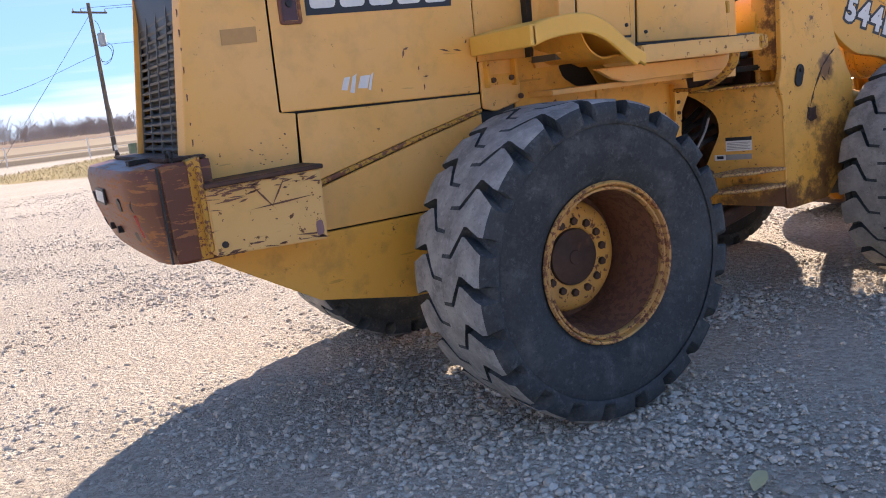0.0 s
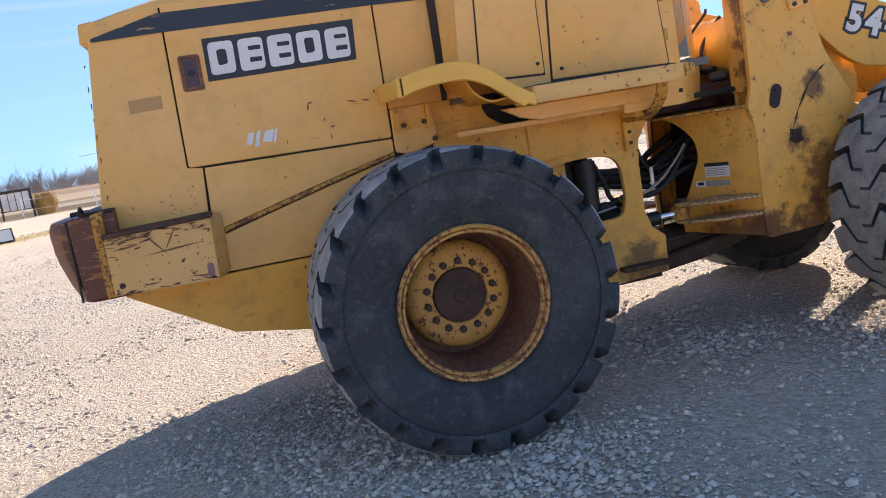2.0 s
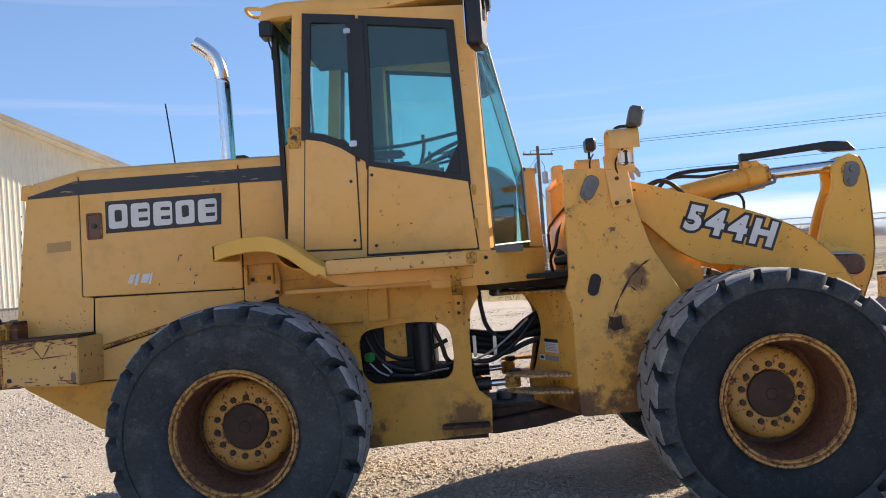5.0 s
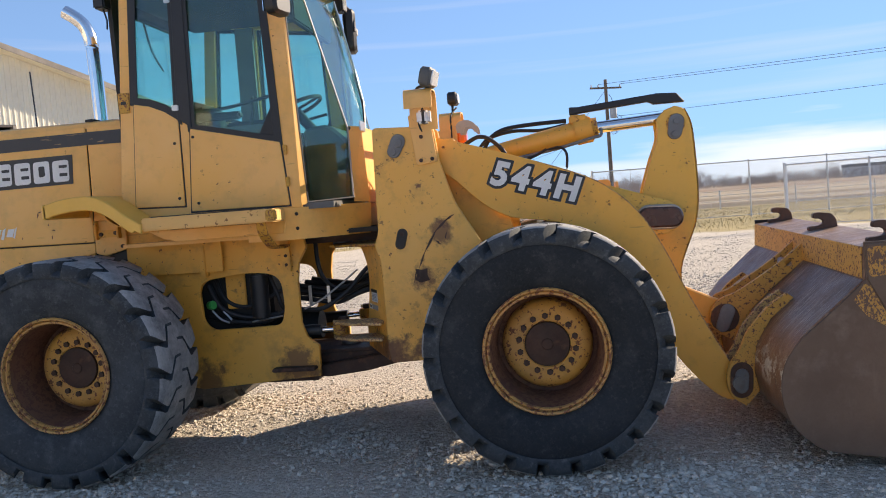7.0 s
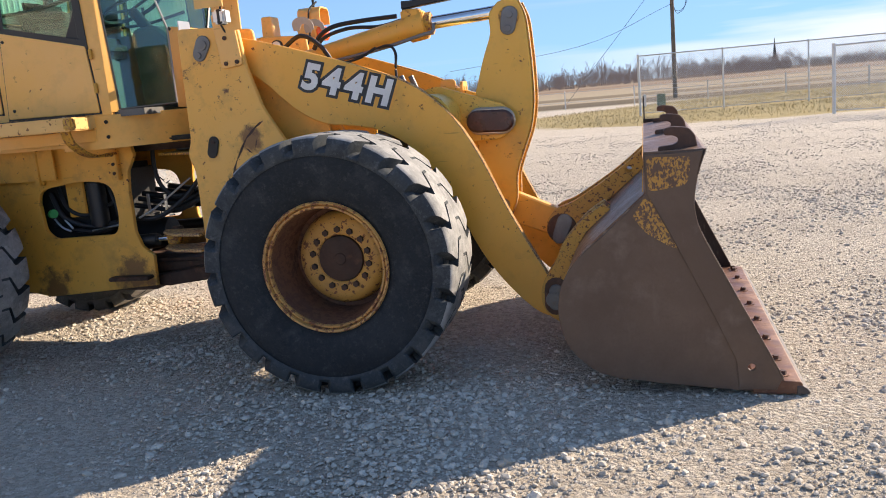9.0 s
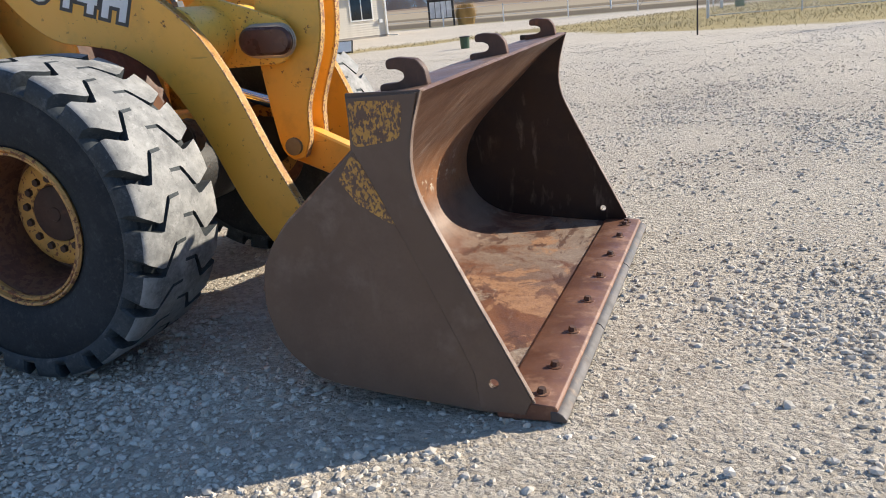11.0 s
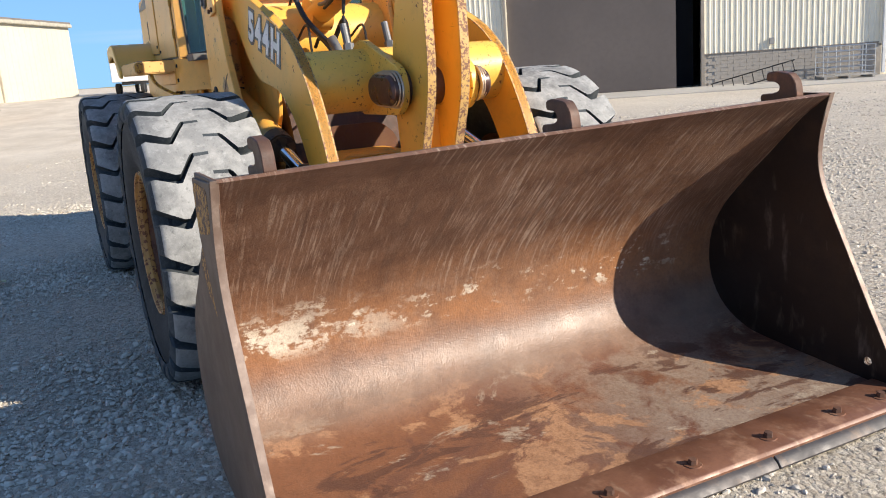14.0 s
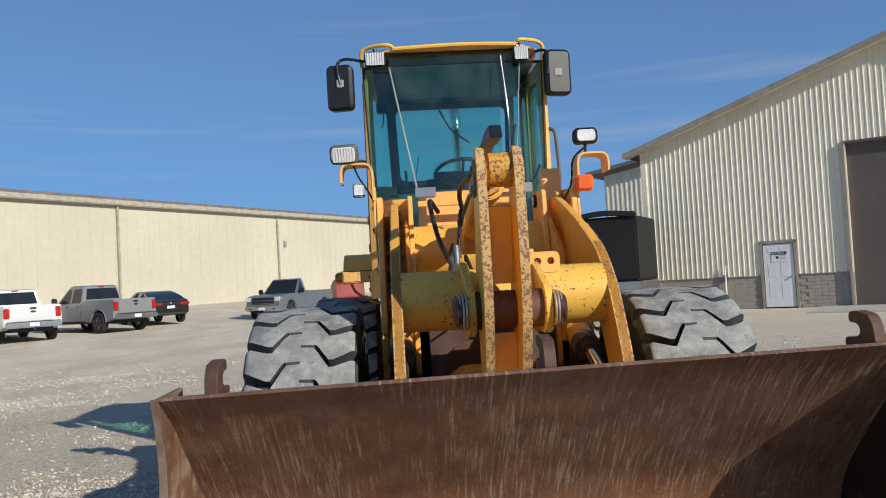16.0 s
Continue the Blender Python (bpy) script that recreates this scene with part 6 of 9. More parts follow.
part("wiper_blade", tube([(1.69, 0.16, 2.10), (1.655, 0.30, 2.32), (1.60, 0.40, 2.56)], 0.010, 5), BLACK, wp)
part("nose_panel", poly3([(1.792, -0.30, 1.585), (1.792, 0.30, 1.585), (1.770, 0.30, 2.09), (1.770, -0.30, 2.09)], 0.012, bev=0.004), YELLOW, loader)
part("nose_cap", poly3([(1.772, -0.30, 2.092), (1.772, 0.30, 2.092), (1.698, 0.344, 2.098), (1.698, -0.344, 2.098)], 0.01), YELLOW, loader)
part("nose_front", box((1.66, -0.31, 1.43), (1.79, 0.31, 1.582), bev=0.015), YELLOW, loader)
for y in (-0.30, 0.42):
    part("nose_tag", box((1.776, y - 0.07, 2.06), (1.784, y + 0.07, 2.125), bev=0.003), ALU, loader)
roof_plan = [(0.12, 0.52), (0.16, 0.62), (0.26, 0.675), (0.9, 0.70), (1.38, 0.665), (1.49, 0.56), (1.52, 0.42)]
roof_plan = roof_plan + [(x, -y) for x, y in roof_plan[::-1]]
rf = bmesh.new()
loops = [[rf.verts.new((0.88 + (x - 0.88) * k, y * k, max(z, 3.140 + 0.2 * (z - 3.062)) if x > 1.3 and z < 3.14 else z)) for x, y in roof_plan] for z, k in ((3.062, 0.97), (3.075, 1.0), (3.13, 1.0), (3.165, 0.975), (3.185, 0.88), (3.19, 0.5))]
for a, b in zip(loops, loops[1:]):
    for k in range(len(roof_plan)):
        j = (k + 1) % len(roof_plan)
        rf.faces.new((a[k], a[j], b[j], b[k]))
rf.faces.new(loops[0][::-1])
rf.faces.new(loops[-1])
part("cab_roof", rf, YELLOW, loader, "yellow cab roof with rounded edge")
part("roof_front_bar", tube([(1.525, -0.47, 3.155), (1.535, 0.0, 3.165), (1.525, 0.47, 3.155)], 0.016, 8), YELLOW_FRESH, loader)
part("windshield_top", poly3([(1.484, -0.500, 3.045), (1.484, 0.500, 3.045), (1.468, 0.505, 3.125), (1.468, -0.505, 3.125)], 0.006), CAB_GLASS, wind)
part("headliner", box((0.30, -0.62, 3.02), (1.42, 0.62, 3.055)), SEAT_CLOTH, loader)
part("sun_visor", box((1.38, -0.47, 2.80), (1.43, 0.47, 3.02), bev=0.01), SEAT_CLOTH, loader)
part("cab_floor", box((0.24, -0.66, 1.57), (1.64, 0.52, 1.61)), GREY_PLASTIC, loader)
part("rear_console", box((0.26, -0.60, 1.61), (0.52, 0.60, 2.22), bev=0.03), CAB_INNER, loader)
seat = part("operator_seat", box((0.56, -0.26, 1.98), (1.02, 0.26, 2.12), bev=0.05), SEAT_CLOTH, loader, "black operator seat")
part("backrest", moved(box((-0.07, -0.25, 0.0), (0.07, 0.25, 0.33), bev=0.06), pose(0.60, 0, 2.06, 0, -10, 0)), SEAT_CLOTH, seat)
part("pedestal", box((0.62, -0.18, 1.61), (0.98, 0.18, 1.98), bev=0.02), GREY_PLASTIC, seat)
for side in (-1, 1):
    part("armrest", box((0.60, side * 0.30 - 0.035, 2.22), (0.95, side * 0.30 + 0.035, 2.27), bev=0.015), SEAT_CLOTH, seat)
    part("lever_console", box((0.80, side * 0.42 - 0.09, 1.61), (1.20, side * 0.42 + 0.09, 2.15), bev=0.03), GREY_PLASTIC, loader)
    part("lever", tube([(1.05, side * 0.42, 2.14), (1.08, side * 0.42, 2.25), (1.08, side * 0.42, 2.34)], 0.012, 6), BLACK, loader)
    part("inner_rail", tube([(0.76, side * 0.66, 2.24), (1.0, side * 0.66, 2.25), (1.30, side * 0.655, 2.30)], 0.012, 6), BLACK, loader)
part("dashboard", plate(fillet([(1.36, 1.61), (1.63, 1.61), (1.655, 2.02), (1.52, 2.14), (1.34, 2.12)], 0.05, 3), -0.22, 0.22, bev=0.02), GREY_PLASTIC, loader)
part("steering_column", cyl((1.45, 0, 2.0), (1.24, 0, 2.27), 0.04, 0.035, 12), BLACK, loader)
sw = part("steering_wheel", tube([(math.cos(a) * 0.2, math.sin(a) * 0.2, 0) for a in [2 * math.pi * k / 24 for k in range(25)]], 0.014, 8, smooth_steps=1), BLACK, loader, "black steering wheel")
sw.matrix_basis = pose(1.23, 0, 2.285, 0, -22, 0)
for a in (0, 120, 240):
    part("spoke", tube([(0, 0, -0.01), (math.cos(radians(a)) * 0.2, math.sin(radians(a)) * 0.2, 0)], 0.010, 6), BLACK, sw)
part("far_pillar_lining", box((0.62, 0.63, 1.62), (0.76, 0.665, 3.02)), CAB_INNER, loader)

# the cab's far side stands in a little
for ob in loader.children_recursive:
    if ob.type == "MESH" and ob.data.users == 1 and ob.matrix_basis == Matrix.Identity(4) and not ob.name.startswith(("mirror", "clamp")):
        for v in ob.data.vertices:
            if v.co.z > 1.58 and v.co.x < 1.80 and v.co.y > 0.30:
                v.co.y -= 0.08 * min(1.0, (v.co.y - 0.30) / 0.25)

# ---- bucket ----
bucket = part("bucket_shell", plate(
    curve_pts([(4.842, 1.172), (4.71, 1.085), (4.55, 0.945), (4.40, 0.815), (4.26, 0.68), (4.175, 0.545), (4.150, 0.405), (4.175, 0.29), (4.245, 0.195), (4.36, 0.130), (4.50, 0.102), (4.95, 0.062), (5.12, 0.052)], 3)
    + [(5.12, 0.022)] + curve_pts([(4.96, 0.030), (4.40, 0.095), (4.25, 0.165), (4.165, 0.265), (4.128, 0.405), (4.150, 0.56), (4.235, 0.70), (4.36, 0.815), (4.555, 0.985)], 3)
    + [(4.562, 1.152), (4.826, 1.180)], -1.236, 1.236), BUCKET_IN, loader, "rusty brown loader bucket, scraped inside", angle=25)
PLATE = [(4.838, 1.178), (4.562, 1.180), (4.565, 0.985)] + curve_pts([(4.36, 0.80), (4.232, 0.69), (4.146, 0.56), (4.124, 0.405), (4.161, 0.262), (4.246, 0.160), (4.398, 0.088), (4.96, 0.022)], 3) + [(5.13, 0.016), (5.175, 0.030), (5.15, 0.085)] + \
    curve_pts([(5.06, 0.27), (4.985, 0.42), (4.905, 0.585), (4.832, 0.735), (4.793, 0.83), (4.778, 0.93), (4.795, 1.05)], 3)
for side in (-1, 1):
    sp = part("side_plate", plate(PLATE, side * 1.234, side * 1.247, [ring(5.013, 0.140, 0.018, 14)], bev=0.003), BUCKET_OUT, bucket, "grey-brown steel side plate of the bucket")
    part("wear_plate", plate([(4.826, 1.172), (4.568, 1.166), (4.572, 0.985), (4.655, 0.82), (4.84, 0.42), (4.945, 0.175), (4.955, 0.035), (5.12, 0.026), (5.148, 0.085), (5.059, 0.27), (4.984, 0.42), (4.904, 0.585), (4.831, 0.735), (4.792, 0.83), (4.777, 0.93), (4.794, 1.05)],
                             side * 1.247, side * 1.256, [ring(5.013, 0.140, 0.018, 14)], bev=0.002), BUCKET_OUT, sp)
    part("paint_remnant", plate(fillet([(4.572, 1.155), (4.775, 1.150), (4.752, 1.02), (4.578, 0.995)], 0.03, 3), side * 1.256, side * 1.2572), worn_paint("flaking_yellow_on_steel", (0.50, 0.27, 0.06), (0.42, 0.2, 0.04), rust=(0.085, 0.052, 0.036), chips=0.50, wear=0.34, grime=0.6, rough=0.7, fine=3.4, drag=(0.9, 1.0, 0.55)) if side < 0 else BUCKET_OUT, sp)
    part("paint_remnant", plate([(4.555, 0.965), (4.585, 0.955), (4.625, 0.87), (4.70, 0.72), (4.66, 0.735), (4.56, 0.80), (4.50, 0.88)], side * 1.2475, side * 1.2487), bpy.data.materials["flaking_yellow_on_steel"], sp)
INNER = plate(inset(PLATE[:-1], 0.001), 0, 0.003, [ring(5.013, 0.140, 0.018, 14)])
# far inner face: its shade is put into a near-black steel colour
INNER_SHADED = rust_steel("shade_dark_side_steel", (0.010, 0.008, 0.008), (0.020, 0.014, 0.012), (0.035, 0.022, 0.016), (0.30, 0.26, 0.22), 2.2, 0.1, 0.40, 0.70)
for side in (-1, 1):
    part("inner_side", moved(INNER.copy(), Matrix.Translation((0, side * 1.2325 - 0.0015, 0))), INNER_SHADED if side > 0 else BUCKET_IN, bucket, "inner face of the bucket side, shade put into its dark colour" if side > 0 else "rusty brown inner face of the bucket side")
INNER.free()
FRONT = curve_pts([(5.15, 0.085), (5.06, 0.27), (4.985, 0.42), (4.905, 0.585), (4.832, 0.735), (4.793, 0.83), (4.778, 0.93), (4.795, 1.05), (4.838, 1.178)], 3)
EDGE_BRIGHT = rust_steel("rubbed_bare_edge", (0.17, 0.11, 0.08), (0.26, 0.19, 0.15), (0.32, 0.24, 0.19), (0.42, 0.34, 0.28), 7.0, 0.2, 0.45, 0.72)
for side in (-1, 1):
    part("rubbed_edge", plate(FRONT + [(x + 0.0035, z + 0.001) for x, z in reversed(FRONT)], side * 1.2308, side * 1.2562, bev=0.001), EDGE_BRIGHT, bucket, "rubbed bare front edge of the side plate")
edge = part("cutting_edge", plate([(5.005, 0.050), (5.03, 0.070), (5.15, 0.070), (5.228, 0.064), (5.236, 0.052), (5.236, 0.006), (5.02, 0.006)], -1.25, 1.25, bev=0.003), EDGE_STEEL, bucket, "red-brown bolted cutting edge")
for a, b in ((-1.253, -0.42), (-0.415, 0.43), (0.435, 1.253)):
    part("bolt_on_edge", plate([(5.232, 0.046), (5.254, 0.034), (5.270, 0.012), (5.264, 0.004), (5.21, 0.005), (5.21, 0.046)], a, b, bev=0.003), LIP_STEEL, edge, "dark worn bolt-on lip")
for k, y in enumerate((-1.16, -0.93, -0.58, -0.21, 0.14, 0.49, 0.845, 1.09, 1.17)):
    part("bolt", cyl((5.16, y, 0.066), (5.163, y, 0.090), 0.020, 0.015, 6), HOOK_RUST, edge)
    part("washer", cyl((5.16, y, 0.062), (5.16, y, 0.072), 0.034, 0.032, 12), EDGE_STEEL, edge)
    if k % 2 == 0 and abs(y) < 1:
        part("stud", cyl((5.19, y + 0.10, 0.058), (5.19, y + 0.10, 0.066), 0.012, 0.012, 8), DARK_RUST, edge)
HOOK = fillet([(4.630, 1.155), (4.812, 1.170), (4.802, 1.232), (4.774, 1.266), (4.700, 1.276), (4.660, 1.270), (4.660, 1.236), (4.700, 1.236), (4.724, 1.222), (4.724, 1.202), (4.700, 1.190), (4.630, 1.186)], 0.014, 3)
for y in (-1.08, -0.03, 1.03):
    part("hook", plate(HOOK, y - 0.02, y + 0.02, bev=0.003), HOOK_RUST, bucket, "rusty steel hook on the bucket's top edge")
EAR = curve_pts([(4.07, 0.19), (3.99, 0.25), (3.962, 0.345), (3.985, 0.44), (4.044, 0.525), (4.094, 0.631), (4.165, 0.715), (4.231, 0.784), (4.33, 0.850)], 3) + [(4.37, 0.82), (4.23, 0.70), (4.143, 0.55), (4.125, 0.40), (4.15, 0.28)]
for y in (-0.60, -0.43, 0.43, 0.60):
    part("hinge_ear", plate(EAR, y - 0.02, y + 0.02, bev=0.003), EAR_PAINT if abs(y) > 0.5 else EDGE_RUST, bucket, "rusty hinge ear with flaking yellow paint")
LINK_EAR = curve_pts([(4.12, 0.49), (4.03, 0.54), (3.965, 0.62), (3.975, 0.71), (4.04, 0.775), (4.121, 0.803), (4.237, 0.869), (4.416, 0.985), (4.560, 1.10)], 3) + [(4.565, 0.99), (4.36, 0.82), (4.23, 0.70), (4.15, 0.57)]
for y in (-0.135, 0.07):
    part("link_ear", plate(LINK_EAR, y - 0.018, y + 0.018, [ring(4.470, 0.975, 0.022, 12)], bev=0.003), EAR_PAINT, bucket, "flaking yellow link ear up the bucket's back")
part("back_strip", plate([(4.553, 0.992), (4.5600, 1.150), (4.556, 1.150), (4.549, 0.992)], -1.22, 1.22), EAR_PAINT, bucket)
part("link_boss", cyl((4.055, -0.152, 0.648), (4.055, -0.160, 0.648), 0.092, 0.086, 24), HOOK_RUST, bucket)
for side in (-1, 1):
    part("hinge_boss", plate(slot((4.045, 0.305), (4.05, 0.39), 0.066, 0.066), side * 0.619, side * 0.627, bev=0.003), HOOK_RUST, bucket)
kp = part("keeper_plate", plate(slot((4.037, 0.600), (4.074, 0.692), 0.042, 0.046), -0.158, -0.172, bev=0.004), PIN_STEEL, bucket, "grey oval keeper plate")
part("pin", cyl((4.058, -0.17, 0.665), (4.058, 0.10, 0.665), 0.04, 0.04, 16), PIN_STEEL, bucket)
for side in (-1, 1):
    part("hinge_keeper", plate(slot((4.043, 0.31), (4.049, 0.378), 0.040, 0.040), side * 0.626, side * 0.640, bev=0.004), PIN_STEEL, bucket)



def rack(v):
    """Years of loading have racked the bucket: its far end is pulled in and sits a little higher."""
    x, y, z = v.co
    up = min(1.0, max(0.0, (z - 0.1) / 1.1))
    if y > 1.15:
        y -= 0.018 * min(1.0, z / 0.1) + 0.052 * up
    v.co = (x, y, z + 0.040 * up * min(1.0, max(0.0, (y + 1.25) / 2.4)))


for ob in (bucket, *bucket.children_recursive):
    for v in ob.data.vertices:
        rack(v)

# ================= the ground =================
def smooth01(t):
    t = min(1.0, max(0.0, t))
    return t * t * (3 - 2 * t)


def ground_z(x, y):
    rise = 0.68 * max(smooth01((-x - 36) / 20), smooth01((-x - 14) / 42) * smooth01((-4 - y) / 9))
    near = max(0.0, 1 - math.hypot(x - 2, y) / 30)
    return rise + 0.012 * near * (noise.noise((x * 0.6, y * 0.6, 0.3)) - 0.35)


def ground_material():
    m, nt, b = nodes_of("gravel_yard_grass_and_fields")
    tc = nt.nodes.new("ShaderNodeTexCoord")
    sep = nt.nodes.new("ShaderNodeSeparateXYZ")
    nt.links.new(tc.outputs["Object"], sep.inputs["Vector"])

    def math_node(op, a, c=None):
        n = nt.nodes.new("ShaderNodeMath")
        n.operation = op
        for s, v in zip(n.inputs, (a, c)):
            if v is None:
                continue
            if isinstance(v, (int, float)):
                s.default_value = v
            else:
                nt.links.new(v, s)
        return n.outputs["Value"]

    def voronoi(scale, feature="F1", out="Distance"):
        v = add(nt, "ShaderNodeTexVoronoi", Scale=scale)
        v.feature = feature
        nt.links.new(tc.outputs["Object"], v.inputs["Vector"])
        return v.outputs[out]

    # gravel: pale dusty fines with stones of two sizes
    fines = mix(nt, ramp(nt, noise_of(nt, 0.45, 5, 0.6), 0.32, 0.68), (0.49, 0.415, 0.318), (0.59, 0.51, 0.405))
    fines = mix(nt, mul(nt, ramp(nt, noise_of(nt, 1.3, 6, 0.65, (1.0, 0.35, 1.0), off=3.0), 0.48, 0.72), 0.6), fines, (0.60, 0.505, 0.40))
    fines = mix(nt, mul(nt, ramp(nt, noise_of(nt, 0.11, 4, 0.6, (1.0, 2.6, 1.0), off=17.0), 0.42, 0.62), 0.45), fines, (0.42, 0.345, 0.27))
    tracks = ramp(nt, noise_of(nt, 0.8, 3, 0.5, (0.10, 1.0, 1.0), off=27.0), 0.50, 0.68)
    fines = mix(nt, mul(nt, tracks, 0.30), fines, (0.68, 0.60, 0.50))
    west = ramp(nt, math_node("DIVIDE", math_node("ADD", sep.outputs["X"], 16.0), 9.0), 0.0, 1.0, (1, 1, 1, 1), (0, 0, 0, 1))
    south = ramp(nt, math_node("DIVIDE", math_node("ADD", sep.outputs["Y"], 5.2), 3.6), 0.0, 1.0, (1, 1, 1, 1), (0, 0, 0, 1))
    west = math_node("MAXIMUM", west, south)
    fines = mix(nt, mul(nt, west, 0.9), fines, mix(nt, ramp(nt, noise_of(nt, 0.3, 6, 0.65, (1.0, 2.2, 1.0), off=31.0), 0.38, 0.62), (0.47, 0.385, 0.285), (0.65, 0.56, 0.44)))
    tint = nt.nodes.new("ShaderNodeSeparateColor")
    nt.links.new(voronoi(25.0, "F1", "Color"), tint.inputs["Color"])
    stone = mix(nt, tint.outputs["Red"], (0.38, 0.325, 0.265), (0.74, 0.67, 0.585))
    here = ramp(nt, tint.outputs["Green"], 0.34, 0.40)
    body = ramp(nt, voronoi(25.0), 0.40, 0.52, (1, 1, 1, 1), (0, 0, 0, 1))
    dens = ramp(nt, noise_of(nt, 0.9, 4, 0.6, off=8.0), 0.34, 0.60)
    fac = mul(nt, mul(nt, here, body), dens)
    gravel = mix(nt, mul(nt, fac, 0.85), fines, stone)
    tint2 = nt.nodes.new("ShaderNodeSeparateColor")
    nt.links.new(voronoi(44.0, "F1", "Color"), tint2.inputs["Color"])
    gravel = mix(nt, math_node("SUBTRACT", 0.45, mul(nt, west, 0.25)), gravel, mix(nt, tint2.outputs["Red"], (0.27, 0.225, 0.175), (0.78, 0.70, 0.585)))
    # grass: dry, straw and dull green
    grass = mix(nt, ramp(nt, noise_of(nt, 0.35, 6, 0.7, off=2.0), 0.35, 0.65), (0.38, 0.29, 0.13), (0.27, 0.21, 0.085))
    grass = mix(nt, mul(nt, ramp(nt, noise_of(nt, 6.0, 6, 0.7, off=6.0), 0.40, 0.7), 0.5), grass, (0.42, 0.34, 0.18))
    # fields beyond, in strips
    yy = math_node("ADD", sep.outputs["Y"], mul(nt, sep.outputs["X"], 0.12))
    yy = math_node("ADD", yy, math_node("MULTIPLY", noise_of(nt, 0.06, 5, 0.6, off=1.0), 9.0))
    strips = nt.nodes.new("ShaderNodeValToRGB")
    nt.links.new(math_node("DIVIDE", yy, 400.0), strips.inputs["Fac"])
    cr = strips.color_ramp
    cr.elements[0].position, cr.elements[0].color = 0.0, (0.30, 0.24, 0.11, 1)
    cr.elements[1].position, cr.elements[1].color = 1.0, (0.24, 0.165, 0.10, 1)
    for p, c in ((0.130, (0.30, 0.24, 0.11)), (0.138, (0.115, 0.085, 0.05)), (0.165, (0.13, 0.095, 0.055)), (0.172, (0.36, 0.29, 0.20)), (0.195, (0.37, 0.30, 0.21)),
                 (0.20, (0.17, 0.125, 0.075)), (0.23, (0.20, 0.15, 0.09)), (0.24, (0.37, 0.295, 0.195)), (0.42, (0.33, 0.25, 0.165)), (0.5, (0.23, 0.15, 0.095)), (0.75, (0.30, 0.215, 0.14))):
        e = cr.elements.new(p)
        e.color = (*c, 1)
    field = strips.outputs["Color"]
    wob = math_node("MULTIPLY", math_node("SUBTRACT", noise_of(nt, 0.5, 6, 0.65, off=4.0), 0.5), 4.5)
    hump = math_node("POWER", 2.718, math_node("MULTIPLY", math_node("POWER", math_node("DIVIDE", math_node("ADD", sep.outputs["X"], 2.5), 3.6), 2.0), -1.0))
    line = math_node("ADD", 22.6, math_node("MULTIPLY", hump, 6.5))
    line = math_node("SUBTRACT", line, math_node("MULTIPLY", math_node("MAXIMUM", math_node("SUBTRACT", sep.outputs["X"], 2.0), 0.0), 0.16))
    over = math_node("SUBTRACT", math_node("ADD", sep.outputs["Y"], wob), line)
    east = math_node("SUBTRACT", math_node("ADD", sep.outputs["X"], mul(nt, sep.outputs["Y"], -0.72)), -27.5)
    g = mul(nt, ramp(nt, math_node("DIVIDE", over, 2.0), 0.0, 0.5), ramp(nt, math_node("DIVIDE", math_node("ADD", east, 1.0), 2.0), 0.0, 1.0))
    g2 = ramp(nt, math_node("DIVIDE", math_node("SUBTRACT", sep.outputs["Y"], 47.0), 4.0), 0.0, 1.0)
    c = mix(nt, g, gravel, grass)
    c = mix(nt, g2, c, field)
    nt.links.new(c, b.inputs["Base Color"])
    b.inputs["Roughness"].default_value = 0.95
    b.inputs["Diffuse Roughness"].default_value = 0.1
    b.inputs["Specular IOR Level"].default_value = 0.25
    h = math_node("ADD", math_node("MULTIPLY", math_node("MULTIPLY", fac, math_node("SUBTRACT", 0.7, voronoi(25.0))), 0.7), math_node("MULTIPLY", voronoi(44.0), -0.6))
    h = math_node("ADD", h, math_node("ADD", math_node("MULTIPLY", noise_of(nt, 110.0, 5, 0.7), 0.7), math_node("MULTIPLY", noise_of(nt, 34.0, 3, 0.6, off=12.0), 1.3)))
    bump(nt, b, h, 0.6, 0.019)
    # fine relief only near the machine, where the gravel is loose
    dx = math_node("SUBTRACT", sep.outputs["X"], 2.0)
    away = math_node("SQRT", math_node("ADD", math_node("MULTIPLY", dx, dx), math_node("MULTIPLY", sep.outputs["Y"], sep.outputs["Y"])))
    loose = ramp(nt, math_node("DIVIDE", away, 20.0), 0.40, 1.0, (1, 1, 1, 1), (0.3, 0.3, 0.3, 1))
    nt.links.new(loose, [n for n in nt.nodes if n.type == "BUMP"][0].inputs["Strength"])
    return m


GROUND = ground_material()
gx = [-1500, -600, -300, -160, -110, -80, -70, -62, -56, -52, -48, -44, -40, -36, -32, -26, -20, -15] + [-12 + 0.8 * k for k in range(38)] + [20, 26, 35, 50, 80, 160, 300, 600, 1500]
gy = [-1500, -500, -200, -90, -50, -30, -20, -14, -10] + [-8 + 0.8 * k for k in range(38)] + [24, 28, 34, 42, 55, 75, 110, 160, 240, 360, 600, 1500]
gb = bmesh.new()
gv = [[gb.verts.new((x, y, ground_z(x, y))) for y in gy] for x in gx]
for i in range(len(gx) - 1):
    for j in range(len(gy) - 1):
        gb.faces.new((gv[i][j], gv[i + 1][j], gv[i + 1][j + 1], gv[i][j + 1]))
tagged(part("ground", gb, GROUND), "pale crushed gravel yard, dry grass and fields beyond", "ground", kind="structure")


